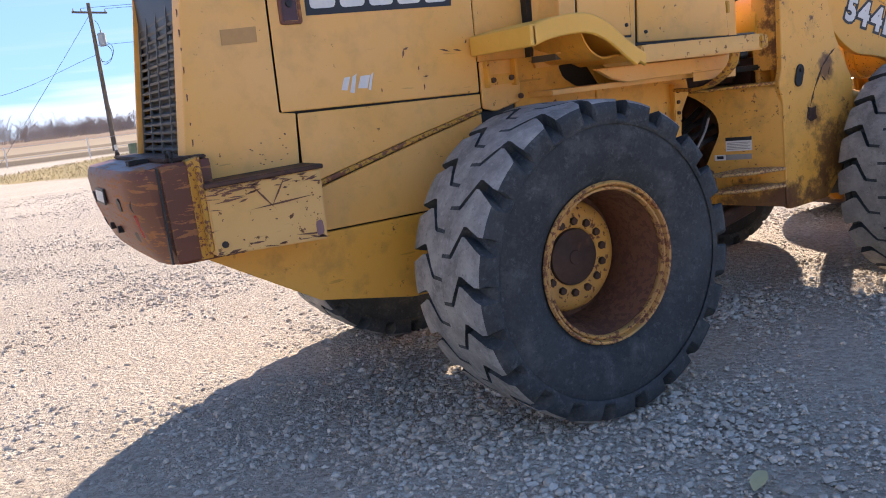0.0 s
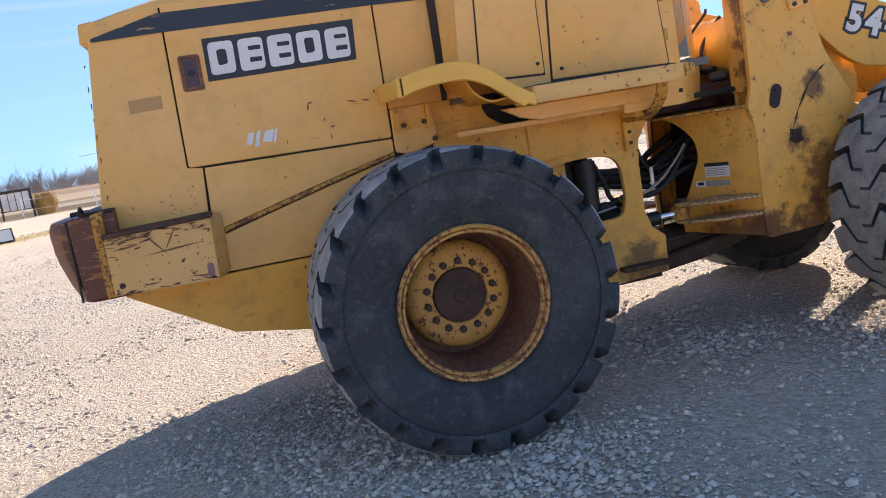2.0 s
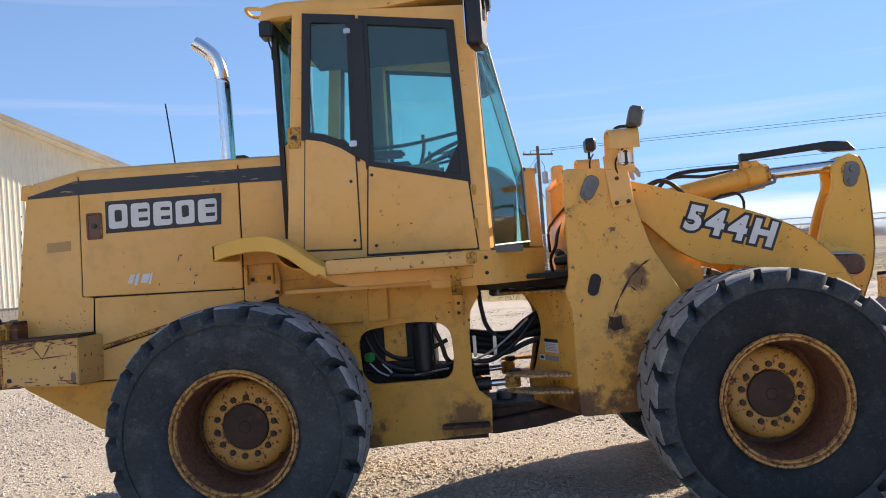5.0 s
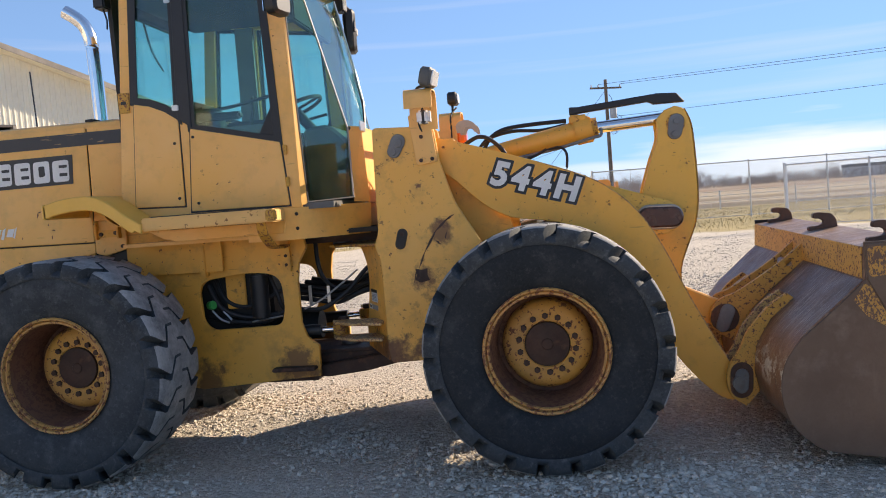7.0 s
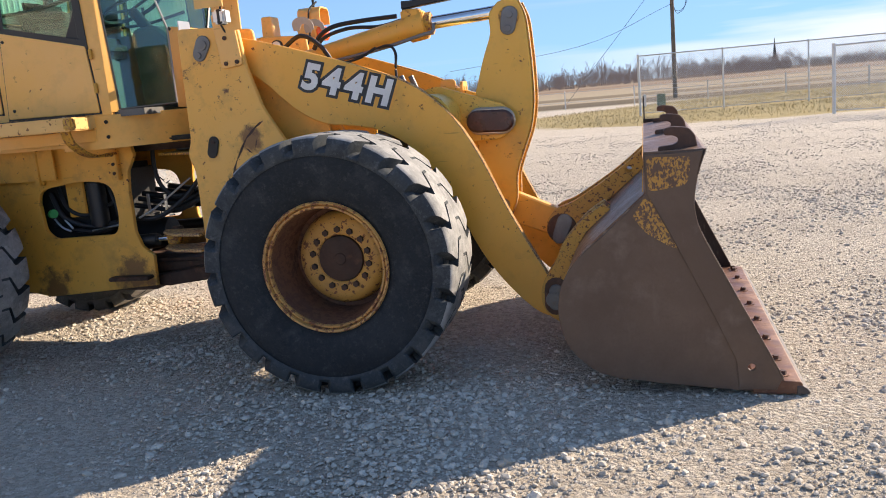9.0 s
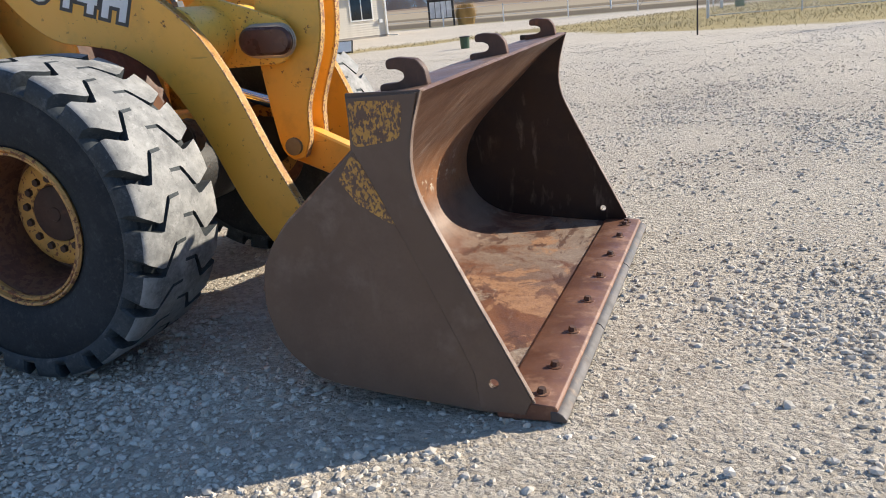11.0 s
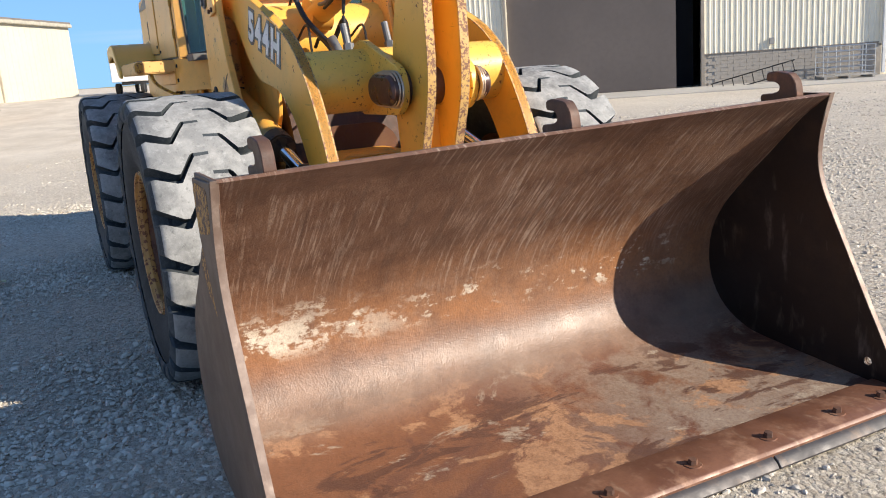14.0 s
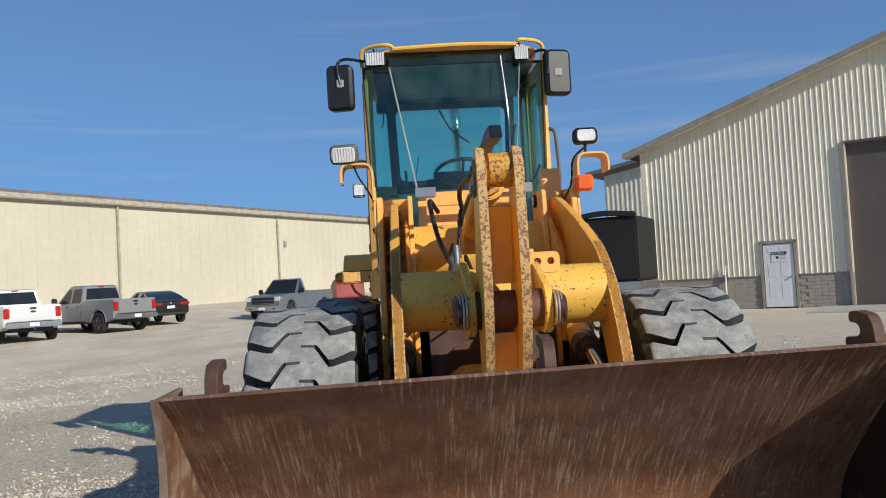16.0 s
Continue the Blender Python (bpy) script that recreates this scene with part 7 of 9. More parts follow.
def gravel_stones():
    """Loose crushed stones over the yard, thickest round the machine."""
    rng = np.random.default_rng(7)
    t = (1 + 5 ** 0.5) / 2
    ico = np.array([(-1, t, 0), (1, t, 0), (-1, -t, 0), (1, -t, 0), (0, -1, t), (0, 1, t), (0, -1, -t), (0, 1, -t), (t, 0, -1), (t, 0, 1), (-t, 0, -1), (-t, 0, 1)]) / 1.9
    tri = np.array(((0, 11, 5), (0, 5, 1), (0, 1, 7), (0, 7, 10), (0, 10, 11), (1, 5, 9), (5, 11, 4), (11, 10, 2), (10, 7, 6), (7, 1, 8),
                    (3, 9, 4), (3, 4, 2), (3, 2, 6), (3, 6, 8), (3, 8, 9), (4, 9, 5), (2, 4, 11), (6, 2, 10), (8, 6, 7), (9, 8, 1)))
    octa = np.array([(1, 0, 0), (-1, 0, 0), (0, 1, 0), (0, -1, 0), (0, 0, 1), (0, 0, -1)]) * 1.08
    tri8 = np.array(((4, 0, 2), (4, 2, 1), (4, 1, 3), (4, 3, 0), (5, 2, 0), (5, 1, 2), (5, 3, 1), (5, 0, 3)))
    zones = (((-4.5, 9.5), (-4.2, 1.6), 200000, 0.0058), ((-6.0, 12.0), (-4.0, 9.0), 150000, 0.0070), ((-9.0, 16.0), (3.0, 21.0), 70000, 0.0095), ((-10.0, 5.0), (-13.0, -3.8), 60000, 0.0062), ((-13.0, -2.0), (-14.0, 4.0), 25000, 0.0075))
    xs, ys, rs = [], [], []
    for (x0, x1), (y0, y1), n, r in zones:
        x, y = rng.uniform(x0, x1, n), rng.uniform(y0, y1, n)
        clump = np.sin(x * 1.7 + 1.3 * np.sin(y * 0.9)) * np.sin(y * 1.3 + np.sin(x * 0.6)) * 0.5 + 0.5
        edge = np.minimum(np.minimum(x - x0, x1 - x), np.minimum(y - y0, y1 - y))
        clump = np.clip(1.7 * (0.6 * clump + 0.4 * (np.sin(x * 4.1 + 2.0 * np.sin(y * 2.3)) * np.sin(y * 3.7 + 1.5 * np.sin(x * 1.9)) * 0.5 + 0.5)) - 0.38, 0.0, 1.0)
        keep = rng.uniform(0, 1, n) < (0.12 + 0.88 * clump) * np.clip(edge / 2.0, 0.0, 1.0)
        xs.append(x[keep])
        ys.append(y[keep])
        rs.append(r * (0.85 + 0.45 * clump[keep]) * np.exp(rng.normal(0, 0.50, keep.sum())))
    X0, Y0, R0 = np.concatenate(xs), np.concatenate(ys), np.clip(np.concatenate(rs), 0.0035, 0.021)
    verts, faces, base = [], [], 0
    for shape, tris, pick in ((ico, tri, R0 > 0.0125), (octa, tri8, R0 <= 0.0125)):
        x, y, r = X0[pick], Y0[pick], R0[pick]
        n, k = len(x), len(shape)
        ang = rng.uniform(0, 6.283, n)
        sq = rng.uniform(0.6, 1.25, (n, 3)) * np.array((1.1, 1.0, 0.72))
        V = shape[None] * (1 + rng.uniform(-0.28, 0.28, (n, k, 1))) * sq[:, None, :] * r[:, None, None]
        ca, sa = np.cos(ang)[:, None], np.sin(ang)[:, None]
        X = V[:, :, 0] * ca - V[:, :, 1] * sa + x[:, None]
        Y = V[:, :, 0] * sa + V[:, :, 1] * ca + y[:, None]
        Z = V[:, :, 2] + (r * 0.22)[:, None] - 0.004
        verts.append(np.stack((X, Y, Z), 2).reshape(-1, 3))
        faces.append((tris[None] + (np.arange(n) * k)[:, None, None]).reshape(-1, 3) + base)
        base += n * k
    verts, faces = np.concatenate(verts), np.concatenate(faces)
    me = bpy.data.meshes.new("gravel_stones")
    me.from_pydata(verts.tolist(), [], faces.tolist())
    return me


m, nt, b = nodes_of("crushed_limestone")
geo = nt.nodes.new("ShaderNodeNewGeometry")
tone = nt.nodes.new("ShaderNodeValToRGB")
nt.links.new(geo.outputs["Random Per Island"], tone.inputs["Fac"])
e = tone.color_ramp.elements
e[0].color, e[1].color = (0.41, 0.355, 0.285, 1), (0.72, 0.655, 0.565, 1)
for p, c in ((0.3, (0.53, 0.47, 0.388, 1)), (0.75, (0.63, 0.57, 0.48, 1))):
    q = e.new(p)
    q.color = c
nt.links.new(mix(nt, mul(nt, ramp(nt, noise_of(nt, 90, 4), 0.4, 0.7), 0.3), tone.outputs["Color"], (0.42, 0.36, 0.29)), b.inputs["Base Color"])
b.inputs["Roughness"].default_value = 0.9
b.inputs["Diffuse Roughness"].default_value = 0.1
b.inputs["Specular IOR Level"].default_value = 0.3
sm = gravel_stones()
sm.materials.append(m)
tagged(new("gravel_stones", sm), "loose pale crushed limestone pieces on the yard", "gravel", kind="stuff")


def dry_grass():
    """Tufts of short straw-coloured blades between the yard and the field."""
    rng = np.random.default_rng(15)
    n = 60000
    x, y = rng.uniform(-26, 34, n), rng.uniform(20.5, 47, n)
    line = 22.6 + 6.5 * np.exp(-((x + 2.5) / 3.6) ** 2) - 0.16 * np.maximum(x - 2, 0)
    clump = np.sin(x * 0.9 + np.sin(y * 1.7)) * np.sin(y * 0.8 + 1.7 * np.sin(x * 0.5)) * 0.5 + 0.5
    keep = (y > line + rng.normal(0, 0.7, n) + 0.8) & (rng.uniform(0, 1, n) < 0.25 + 0.75 * clump) & (x - 0.72 * y > -28.0)
    x, y = x[keep], y[keep]
    n = len(x)
    h, a, lean = rng.uniform(0.03, 0.13, n), rng.uniform(0, 6.283, n), rng.normal(0, 0.06, (n, 2))
    w = 0.012
    P = np.stack((np.stack((x - w * np.cos(a), y - w * np.sin(a), x * 0), 1), np.stack((x + w * np.cos(a), y + w * np.sin(a), x * 0), 1), np.stack((x + lean[:, 0], y + lean[:, 1], h), 1)), 1)
    me = bpy.data.meshes.new("dry_grass")
    me.from_pydata(P.reshape(-1, 3).tolist(), [], np.arange(n * 3).reshape(-1, 3).tolist())
    return me


gm = dry_grass()
gm.materials.append(simple("straw_grass", (0.44, 0.355, 0.19), 0.9, 0, 0.3, 0.6))
tagged(new("dry_grass", gm), "short dry straw-coloured grass tufts", "grass", kind="stuff")
leaf = bmesh.new()
lr = [[leaf.verts.new((x, y * w, 0.012 + z + 0.25 * abs(y) * w)) for y in (-0.5, 0, 0.5)] for x, w, z in ((0, 0.004, 0.0), (0.03, 0.05, 0.008), (0.07, 0.06, 0.012), (0.11, 0.035, 0.02), (0.14, 0.004, 0.012))]
for p, q in zip(lr, lr[1:]):
    for k in range(2):
        leaf.faces.new((p[k], p[k + 1], q[k + 1], q[k]))
lf = thing("dry_leaf", "pale dry leaf lying on the gravel", "leaf")
part("blade", leaf, simple("dry_leaf_tan", (0.55, 0.50, 0.27), 0.7), lf)
lf.matrix_basis = pose(-0.15, -2.05, 0.004, 0, 0, 25)


# ================= the metal building with the big door =================
SIDING = simple("beige_steel_siding", (0.78, 0.72, 0.57), 0.42, 0.0, 0.06, 1.0)
CREAMWALL = simple("cream_wall_panel", (0.57, 0.525, 0.41), 0.55, 0.0, 0.05, 0.6)
TRIM = simple("taupe_trim", (0.30, 0.26, 0.21), 0.45)
BLOCK = simple("grey_split_face_block", (0.36, 0.325, 0.28), 0.9, 0, 0.16, 6.0, 0.7, 30)
DOORBROWN = simple("dark_brown_door_sheet", (0.105, 0.086, 0.076), 0.5, 0, 0.10, 1.5)
DARKIN = simple("dark_interior", (0.012, 0.013, 0.018), 0.9)
ROOFSHEET = simple("grey_brown_roof_sheet", (0.17, 0.15, 0.13), 0.6)
WHITEDOOR = simple("white_door_paint", (0.70, 0.72, 0.74), 0.4, 0, 0.05)
SHED = (-18.6, 11.45, 0.0)
SHED_TURN = math.degrees(math.atan2(0.825, 0.565))      # local x runs along the front wall, local -y faces the yard
S0, S1, PEAK, EAVE, RISE = -4.2, 13.93, 4.87, 5.51, 0.318


def rake(s):
    return EAVE + RISE * min(s - S0, S1 - s)


shed = thing("metal_building", "beige ribbed steel building with brown sliding door", "building", SHED, SHED_TURN)
OPEN = ((-0.53, 0.55, 2.13), (2.15, 8.42, 5.02))
wall_bm = plate([(S0, 1.05), (-0.53, 1.05), (-0.53, 2.13), (0.55, 2.13), (0.55, 1.05), (2.15, 1.05), (2.15, 5.02), (8.42, 5.02), (8.42, 1.05), (S1, 1.05), (S1, EAVE), (PEAK, rake(PEAK)), (S0, EAVE)], 0.0, 0.20)
front = part("front_wall", wall_bm, SIDING, shed)
part("base_wall", plate([(S0, 0), (-0.53, 0), (-0.53, 1.045), (S0, 1.045)], 0.02, 0.22), BLOCK, shed)
part("base_wall", plate([(0.55, 0), (2.15, 0), (2.15, 1.045), (0.55, 1.045)], 0.02, 0.22), BLOCK, shed)
part("base_wall", plate([(8.42, 0), (S1, 0), (S1, 1.045), (8.42, 1.045)], 0.02, 0.22), BLOCK, shed)
PITCH = 0.168
for k in range(int((S1 - S0) / PITCH)):
    s = S0 + 0.10 + k * PITCH
    if s > S1 - 0.06:
        continue
    z0 = 1.06
    for a, b2, zt in OPEN:
        if a - 0.20 < s < b2 + 0.05:
            z0 = zt + 0.04
    # one sheet fold: a tall rib and two shallow ones
    p = [(s - 0.028, -0.001), (s - 0.012, -0.019), (s + 0.012, -0.019), (s + 0.028, -0.001), (s + 0.069, -0.001), (s + 0.076, -0.004), (s + 0.090, -0.004), (s + 0.097, -0.001)]
    bm = bmesh.new()
    lo = [bm.verts.new((x, y, z0)) for x, y in p]
    hi = [bm.verts.new((x, y, rake(x) - 0.02)) for x, y in p]
    for q in range(len(p) - 1):
        bm.faces.new((lo[q], lo[q + 1], hi[q + 1], hi[q]))
    part("ribbed_panel", bm, SIDING, shed, smooth=False)
block_me = None
for row in range(9):
    for col in range(46):
        s = S0 + 0.02 + (col + 0.5 * (row % 2)) * 0.40
        if s + 0.39 > S1 or any(a - 0.06 < s + 0.39 and s < b2 + 0.06 for a, b2, _ in OPEN):
            continue
        if block_me is None:
            o = part("block", box((0, 0.0, 0), (0.393, 0.03, 0.1085), bev=0.003), BLOCK, shed)
            block_me = o.data
        else:
            o = new("block", block_me)
            o.parent = shed
        o.location = (s, 0.0, 0.012 + row * 0.1143)
part("wainscot_cap", box((S0, -0.03, 1.04), (-0.60, 0.02, 1.065)), TRIM, shed)
part("wainscot_cap", box((0.62, -0.03, 1.04), (2.06, 0.02, 1.065)), TRIM, shed)
part("wainscot_cap", box((8.50, -0.03, 1.04), (S1, 0.02, 1.065)), TRIM, shed)
for s in (S0, S1):
    part("corner_trim", box((s - 0.09, -0.05, 1.0), (s + 0.09, 0.10, EAVE)), SIDING, shed)
part("side_wall", box((S0 - 0.1, 0.1, 0), (S0 + 0.1, 24, EAVE)), SIDING, shed)
part("side_wall", box((S1 - 0.1, 0.1, 0), (S1 + 0.1, 24, EAVE)), SIDING, shed)
part("back_wall", plate([(S0, 0), (S1, 0), (S1, EAVE), (PEAK, rake(PEAK)), (S0, EAVE)], 23.8, 24.0), SIDING, shed)
for a, bb in ((S0 - 0.55, PEAK), (S1 + 0.55, PEAK)):
    za, zb = EAVE - RISE * 0.55, rake(PEAK)
    part("roof", plate([(a, za + 0.04), (bb, zb + 0.04), (bb, zb + 0.14), (a, za + 0.14)], -0.50, 24.5), ROOFSHEET, shed)
    part("rake_trim", plate([(a, za - 0.02), (bb, zb - 0.02), (bb, zb + 0.16), (a, za + 0.16)], -0.53, -0.50), TRIM, shed)
    part("soffit", plate([(a, za + 0.0), (bb, zb + 0.0), (bb, zb + 0.035), (a, za + 0.035)], -0.50, 0.0), SIDING, shed)
bigdoor = part("sliding_door", box((2.13, 0.15, 0.03), (7.63, 0.19, 5.08)), DOORBROWN, shed, "tall dark brown sheet door")
part("door_rail", box((2.14, 0.138, 0.03), (7.62, 0.148, 0.40), bev=0.004), DOORBROWN, bigdoor)
part("door_header", box((2.05, -0.04, 4.99), (8.50, -0.003, 5.07), bev=0.006), DOORBROWN, shed)
lamp = part("wall_light", box((5.24, -0.20, 6.10), (5.50, -0.02, 6.34), bev=0.03), DARK_METAL, shed, "small dark wall lamp over the door")
part("lens", box((5.27, -0.208, 6.12), (5.47, -0.199, 6.25), bev=0.003), LAMP_GLASS, lamp)
part("door_jamb", box((8.40, -0.05, 0), (8.50, 0.20, 5.05)), TRIM, shed)
part("door_jamb", box((2.05, -0.12, 0), (2.12, 0.20, 5.05)), TRIM, shed)
# near-black sheet, the unlit inside of the bay put into its colour
part("dark_bay", box((2.2, 1.6, 0), (8.4, 1.7, 5.0)), DARKIN, shed)
wd = part("entry_door", box((-0.45, -0.02, 0.04), (0.46, 0.03, 2.05), bev=0.004), WHITEDOOR, shed, "white panelled entry door")
for s in (-0.55, 0.48):
    part("frame", box((s, -0.05, 0), (s + 0.08, 0.10, 2.15)), TRIM, wd)
part("frame", box((-0.55, -0.05, 2.07), (0.56, 0.10, 2.16)), TRIM, wd)
for x0, x1, z0, z1 in ((-0.32, -0.06, 0.35, 0.85), (0.06, 0.32, 0.35, 0.85), (-0.32, -0.06, 1.0, 1.45), (0.06, 0.32, 1.0, 1.45), (-0.32, -0.06, 1.78, 1.95), (0.06, 0.32, 1.78, 1.95)):
    part("panel", box((x0, -0.026, z0), (x1, -0.018, z1), bev=0.003), WHITEDOOR, wd)
part("knob", cyl((0.38, -0.03, 1.0), (0.38, -0.08, 1.0), 0.03, 0.03, 10), ALU, wd)
sg = part("notice_sign", box((-0.20, -0.032, 1.48), (0.26, -0.027, 1.80)), WHITE, wd, "white notice sign with dark heading")
part("heading", box((-0.20, -0.036, 1.70), (0.26, -0.032, 1.80)), simple("sign_blue", (0.02, 0.03, 0.08), 0.4), sg)
part("heading_word", moved(lettering("NOTICE", 0.095, 0, 0, 0.001, 1.05), Matrix.Translation((-0.17, -0.0375, 1.715))), WHITE, sg, smooth=False)
part("symbol", cyl((-0.03, -0.032, 1.62), (-0.03, -0.036, 1.62), 0.045, 0.045, 12), DECAL_BLACK, sg)
for k in range(3):
    part("text_bar", box((0.03, -0.036, 1.66 - k * 0.045), (0.22, -0.032, 1.675 - k * 0.045)), GREYSTICK, sg)
part("hose_bib", box((-1.72, -0.06, 0.95), (-1.62, 0.0, 1.15), bev=0.01), DARK_METAL, shed)
part("standpipe", tube([(-1.66, -0.08, 0.0), (-1.66, -0.09, 1.3), (-1.63, -0.10, 1.42)], 0.03, 6, smooth_steps=1), WHITE, shed)
part("meter_box", box((10.50, -0.10, 1.22), (10.66, -0.03, 1.42), bev=0.01), GREYSTICK, shed)
part("downspout", box((S1 - 0.02, -0.16, 0.1), (S1 + 0.08, -0.06, EAVE), bev=0.01), WHITE, shed)

shed_b = thing("rear_shed", "lower beige ribbed shed behind the main building", "building", (-39.5, 11.2, 0.0), SHED_TURN)
part("wall", plate([(0, 0), (14, 0), (14, 9.0), (0, 6.9)], 0.0, 0.3), SIDING, shed_b)
for k in range(24):
    part("rib", box((0.1 + k * 0.28, -0.03, 0.5), (0.17 + k * 0.28, 0.0, 6.85 + 0.042 * k)), SIDING, shed_b)
part("roof", plate([(-0.9, 6.95), (14, 9.2), (14, 9.4), (-0.9, 7.15)], -0.6, 12), ROOFSHEET, shed_b)

dump = thing("dump_trailer", "dark dump trailer body under a black tarpaulin", "trailer", (-18.9, 6.0, 0.0), 62)
part("body", box((-1.05, -0.2, 1.15), (1.05, 5.0, 3.2), bev=0.05), simple("black_tarpaulin", (0.008, 0.008, 0.009), 0.9, 0, 0.4, 2, 0.5, 5), dump)
part("tarp_roll", tube([(-1.05, -0.2, 3.22), (0, -0.24, 3.32), (1.05, -0.2, 3.22)], 0.09, 8), BLACK, dump)
part("frame", box((-1.1, -0.3, 0.85), (1.1, 5.0, 1.12), bev=0.02), ALU, dump)
for x in (-0.85, 0.85):
    for y in (0.9, 2.1):
        part("wheel", cyl((x - 0.13, y, 0.5), (x + 0.13, y, 0.5), 0.5, 0.5, 24, bev=0.04), RUBBER, dump)

# pipe gate panels and pallet by the wall
def wall_at(s, y=0.0, z=0.0):
    return Matrix.Translation(SHED) @ Matrix.Rotation(radians(SHED_TURN), 4, "Z") @ Matrix.Translation((s, y, z))


pen = thing("wire_crate", "galvanised wire crate standing on a wooden pallet", "crate")
pen.matrix_basis = wall_at(12.6, -0.75)
for z in (0.22, 0.38, 0.54, 0.70, 0.86, 1.02):
    for y in (-0.4, 0.4):
        part("rail", tube([(-0.75, y, z), (0.75, y, z)], 0.014, 5), ALU, pen)
for x in (-0.75, -0.38, 0.0, 0.38, 0.75):
    for y in (-0.4, 0.4):
        part("upright", tube([(x, y, 0.14), (x, y, 1.03)], 0.014, 5), ALU, pen)
pal = simple("weathered_pallet_wood", (0.38, 0.35, 0.31), 0.85)
for k in range(5):
    part("pallet_board", box((-0.8, -0.5 + k * 0.22, 0.11), (0.8, -0.38 + k * 0.22, 0.14), bev=0.004), pal, pen)
for x in (-0.7, 0.0, 0.7):
    part("pallet_runner", box((x - 0.04, -0.5, 0.0), (x + 0.04, 0.5, 0.11)), pal, pen)
lad = thing("pipe_gate", "dark steel pipe gate lying against the wall", "gate")
lad.matrix_basis = wall_at(9.9, -0.9) @ Matrix.Rotation(radians(-13), 4, "Y")
for z in (0.08, 0.42):
    part("rail", tube([(-1.3, 0, z), (1.3, 0, z)], 0.022, 6), DARK_METAL, lad)
for k in range(9):
    part("rung", tube([(-1.25 + k * 0.31, 0, 0.08), (-1.25 + k * 0.31, 0, 0.42)], 0.016, 5), DARK_METAL, lad)
part("foot", box((-1.32, -0.25, -0.30), (-1.22, 0.25, 0.10)), DARK_METAL, lad)
slab = thing("concrete_apron", "pale concrete apron before the building", "apron", kind="structure")
slab.matrix_basis = wall_at(0)
part("slab", box((1.2, -3.2, -0.2), (S1 + 0.3, 0.0, 0.03)), simple("pale_concrete", (0.42, 0.39, 0.345), 0.9, 0, 0.1, 1.5, 0.2), slab)

# ================= the office house =================
VINYL = simple("beige_vinyl_siding", (0.64, 0.58, 0.48), 0.6, 0, 0.05)
ROOFSH = simple("brown_shingle_roof", (0.11, 0.085, 0.07), 0.9, 0, 0.2, 4)
house = thing("office_house", "low house in beige lap siding with shingle roof", "house", (-12.9, 39.9, 0.0), SHED_TURN)
HL = 12.2
part("wall", box((-HL, 0.03, 0), (0, 8, 2.80)), VINYL, house)
lap = None
for k in range(22):
    if lap is None:
        o = part("clapboard", box((-HL, -0.03, 0), (0, 0.03, 0.119)), VINYL, house, smooth=False)
        for v in o.data.vertices:
            if v.co.z > 0.1 and v.co.y < 0:
                v.co.y = 0.004
        lap = o.data
    else:
        o = new("clapboard", lap)
        o.parent = house
    o.location = (0, 0, 0.12 + k * 0.122)
part("foundation", box((-HL, -0.01, -0.2), (0, 0.02, 0.12)), BLOCK, house)
hip = bmesh.new()
e0 = [hip.verts.new(p) for p in ((-HL - 0.5, -0.55, 2.86), (0.5, -0.55, 2.86), (0.5, 8.5, 2.86), (-HL - 0.5, 8.5, 2.86))]
e1 = [hip.verts.new((v.co.x, v.co.y, 2.98)) for v in e0]
r0, r1 = hip.verts.new((-4.2, 4.0, 4.15)), hip.verts.new((-HL + 4.2, 4.0, 4.15))
for f in ((e0[3], e0[2], e0[1], e0[0]), (e0[0], e0[1], e1[1], e1[0]), (e0[1], e0[2], e1[2], e1[1]), (e0[2], e0[3], e1[3], e1[2]), (e0[3], e0[0], e1[0], e1[3]), (e1[0], e1[1], r0, r1), (e1[1], e1[2], r0), (e1[2], e1[3], r1, r0), (e1[3], e1[0], r1)):
    hip.faces.new(f)
part("roof", hip, ROOFSH, house, smooth=False)
part("fascia", box((-HL - 0.5, -0.60, 2.84), (0.5, -0.555, 2.98), bev=0.01), WHITE, house)
part("fascia", box((0.505, -0.60, 2.84), (0.55, 8.5, 2.98), bev=0.01), WHITE, house)
for x in (-1.55, -5.28, -8.46):
    w = part("window", box((x - 0.74, -0.055, 0.92), (x + 0.74, 0.0, 2.30), bev=0.01), WHITE, house)
    part("pane", box((x - 0.65, -0.062, 1.0), (x - 0.03, -0.055, 2.22)), CAR_GLASS, w)
    part("pane", box((x + 0.03, -0.062, 1.0), (x + 0.65, -0.055, 2.22)), CAR_GLASS, w)
for x in (-0.04, -6.94):
    part("downspout", box((x - 0.05, -0.13, 0.1), (x + 0.05, -0.035, 2.84), bev=0.01), WHITE, house)
part("vent", box((-0.52, -0.12, 0.75), (-0.30, -0.02, 0.95), bev=0.02), WHITE, house)
part("spout_foot", tube([(-0.04, -0.08, 0.15), (-0.02, -0.25, 0.08), (0.1, -0.9, 0.05)], 0.04, 6), WHITE, house)

signb = thing("low_sign", "low white sign board on a dark frame in the grass", "sign", (-8.4, 24.65, 0.0), 18)
part("frame", moved(box((-0.55, -0.03, -0.27), (0.55, 0.03, 0.27), bev=0.01), pose(0, 0, 0.22, -38)), DARK_METAL, signb)
part("face", moved(box((-0.50, -0.036, -0.22), (0.50, -0.03, 0.22)), pose(0, 0, 0.22, -38)), WHITE, signb)
part("foot", box((-0.45, -0.1, 0.0), (0.45, 0.25, 0.05)), DARK_METAL, signb)
post = thing("short_post", "short dark wooden post in the grass", "post", (-14.1, 31.8, 0.0))
part("shaft", box((-0.08, -0.08, 0), (0.08, 0.08, 0.75), bev=0.02), DARK_RUST, post)
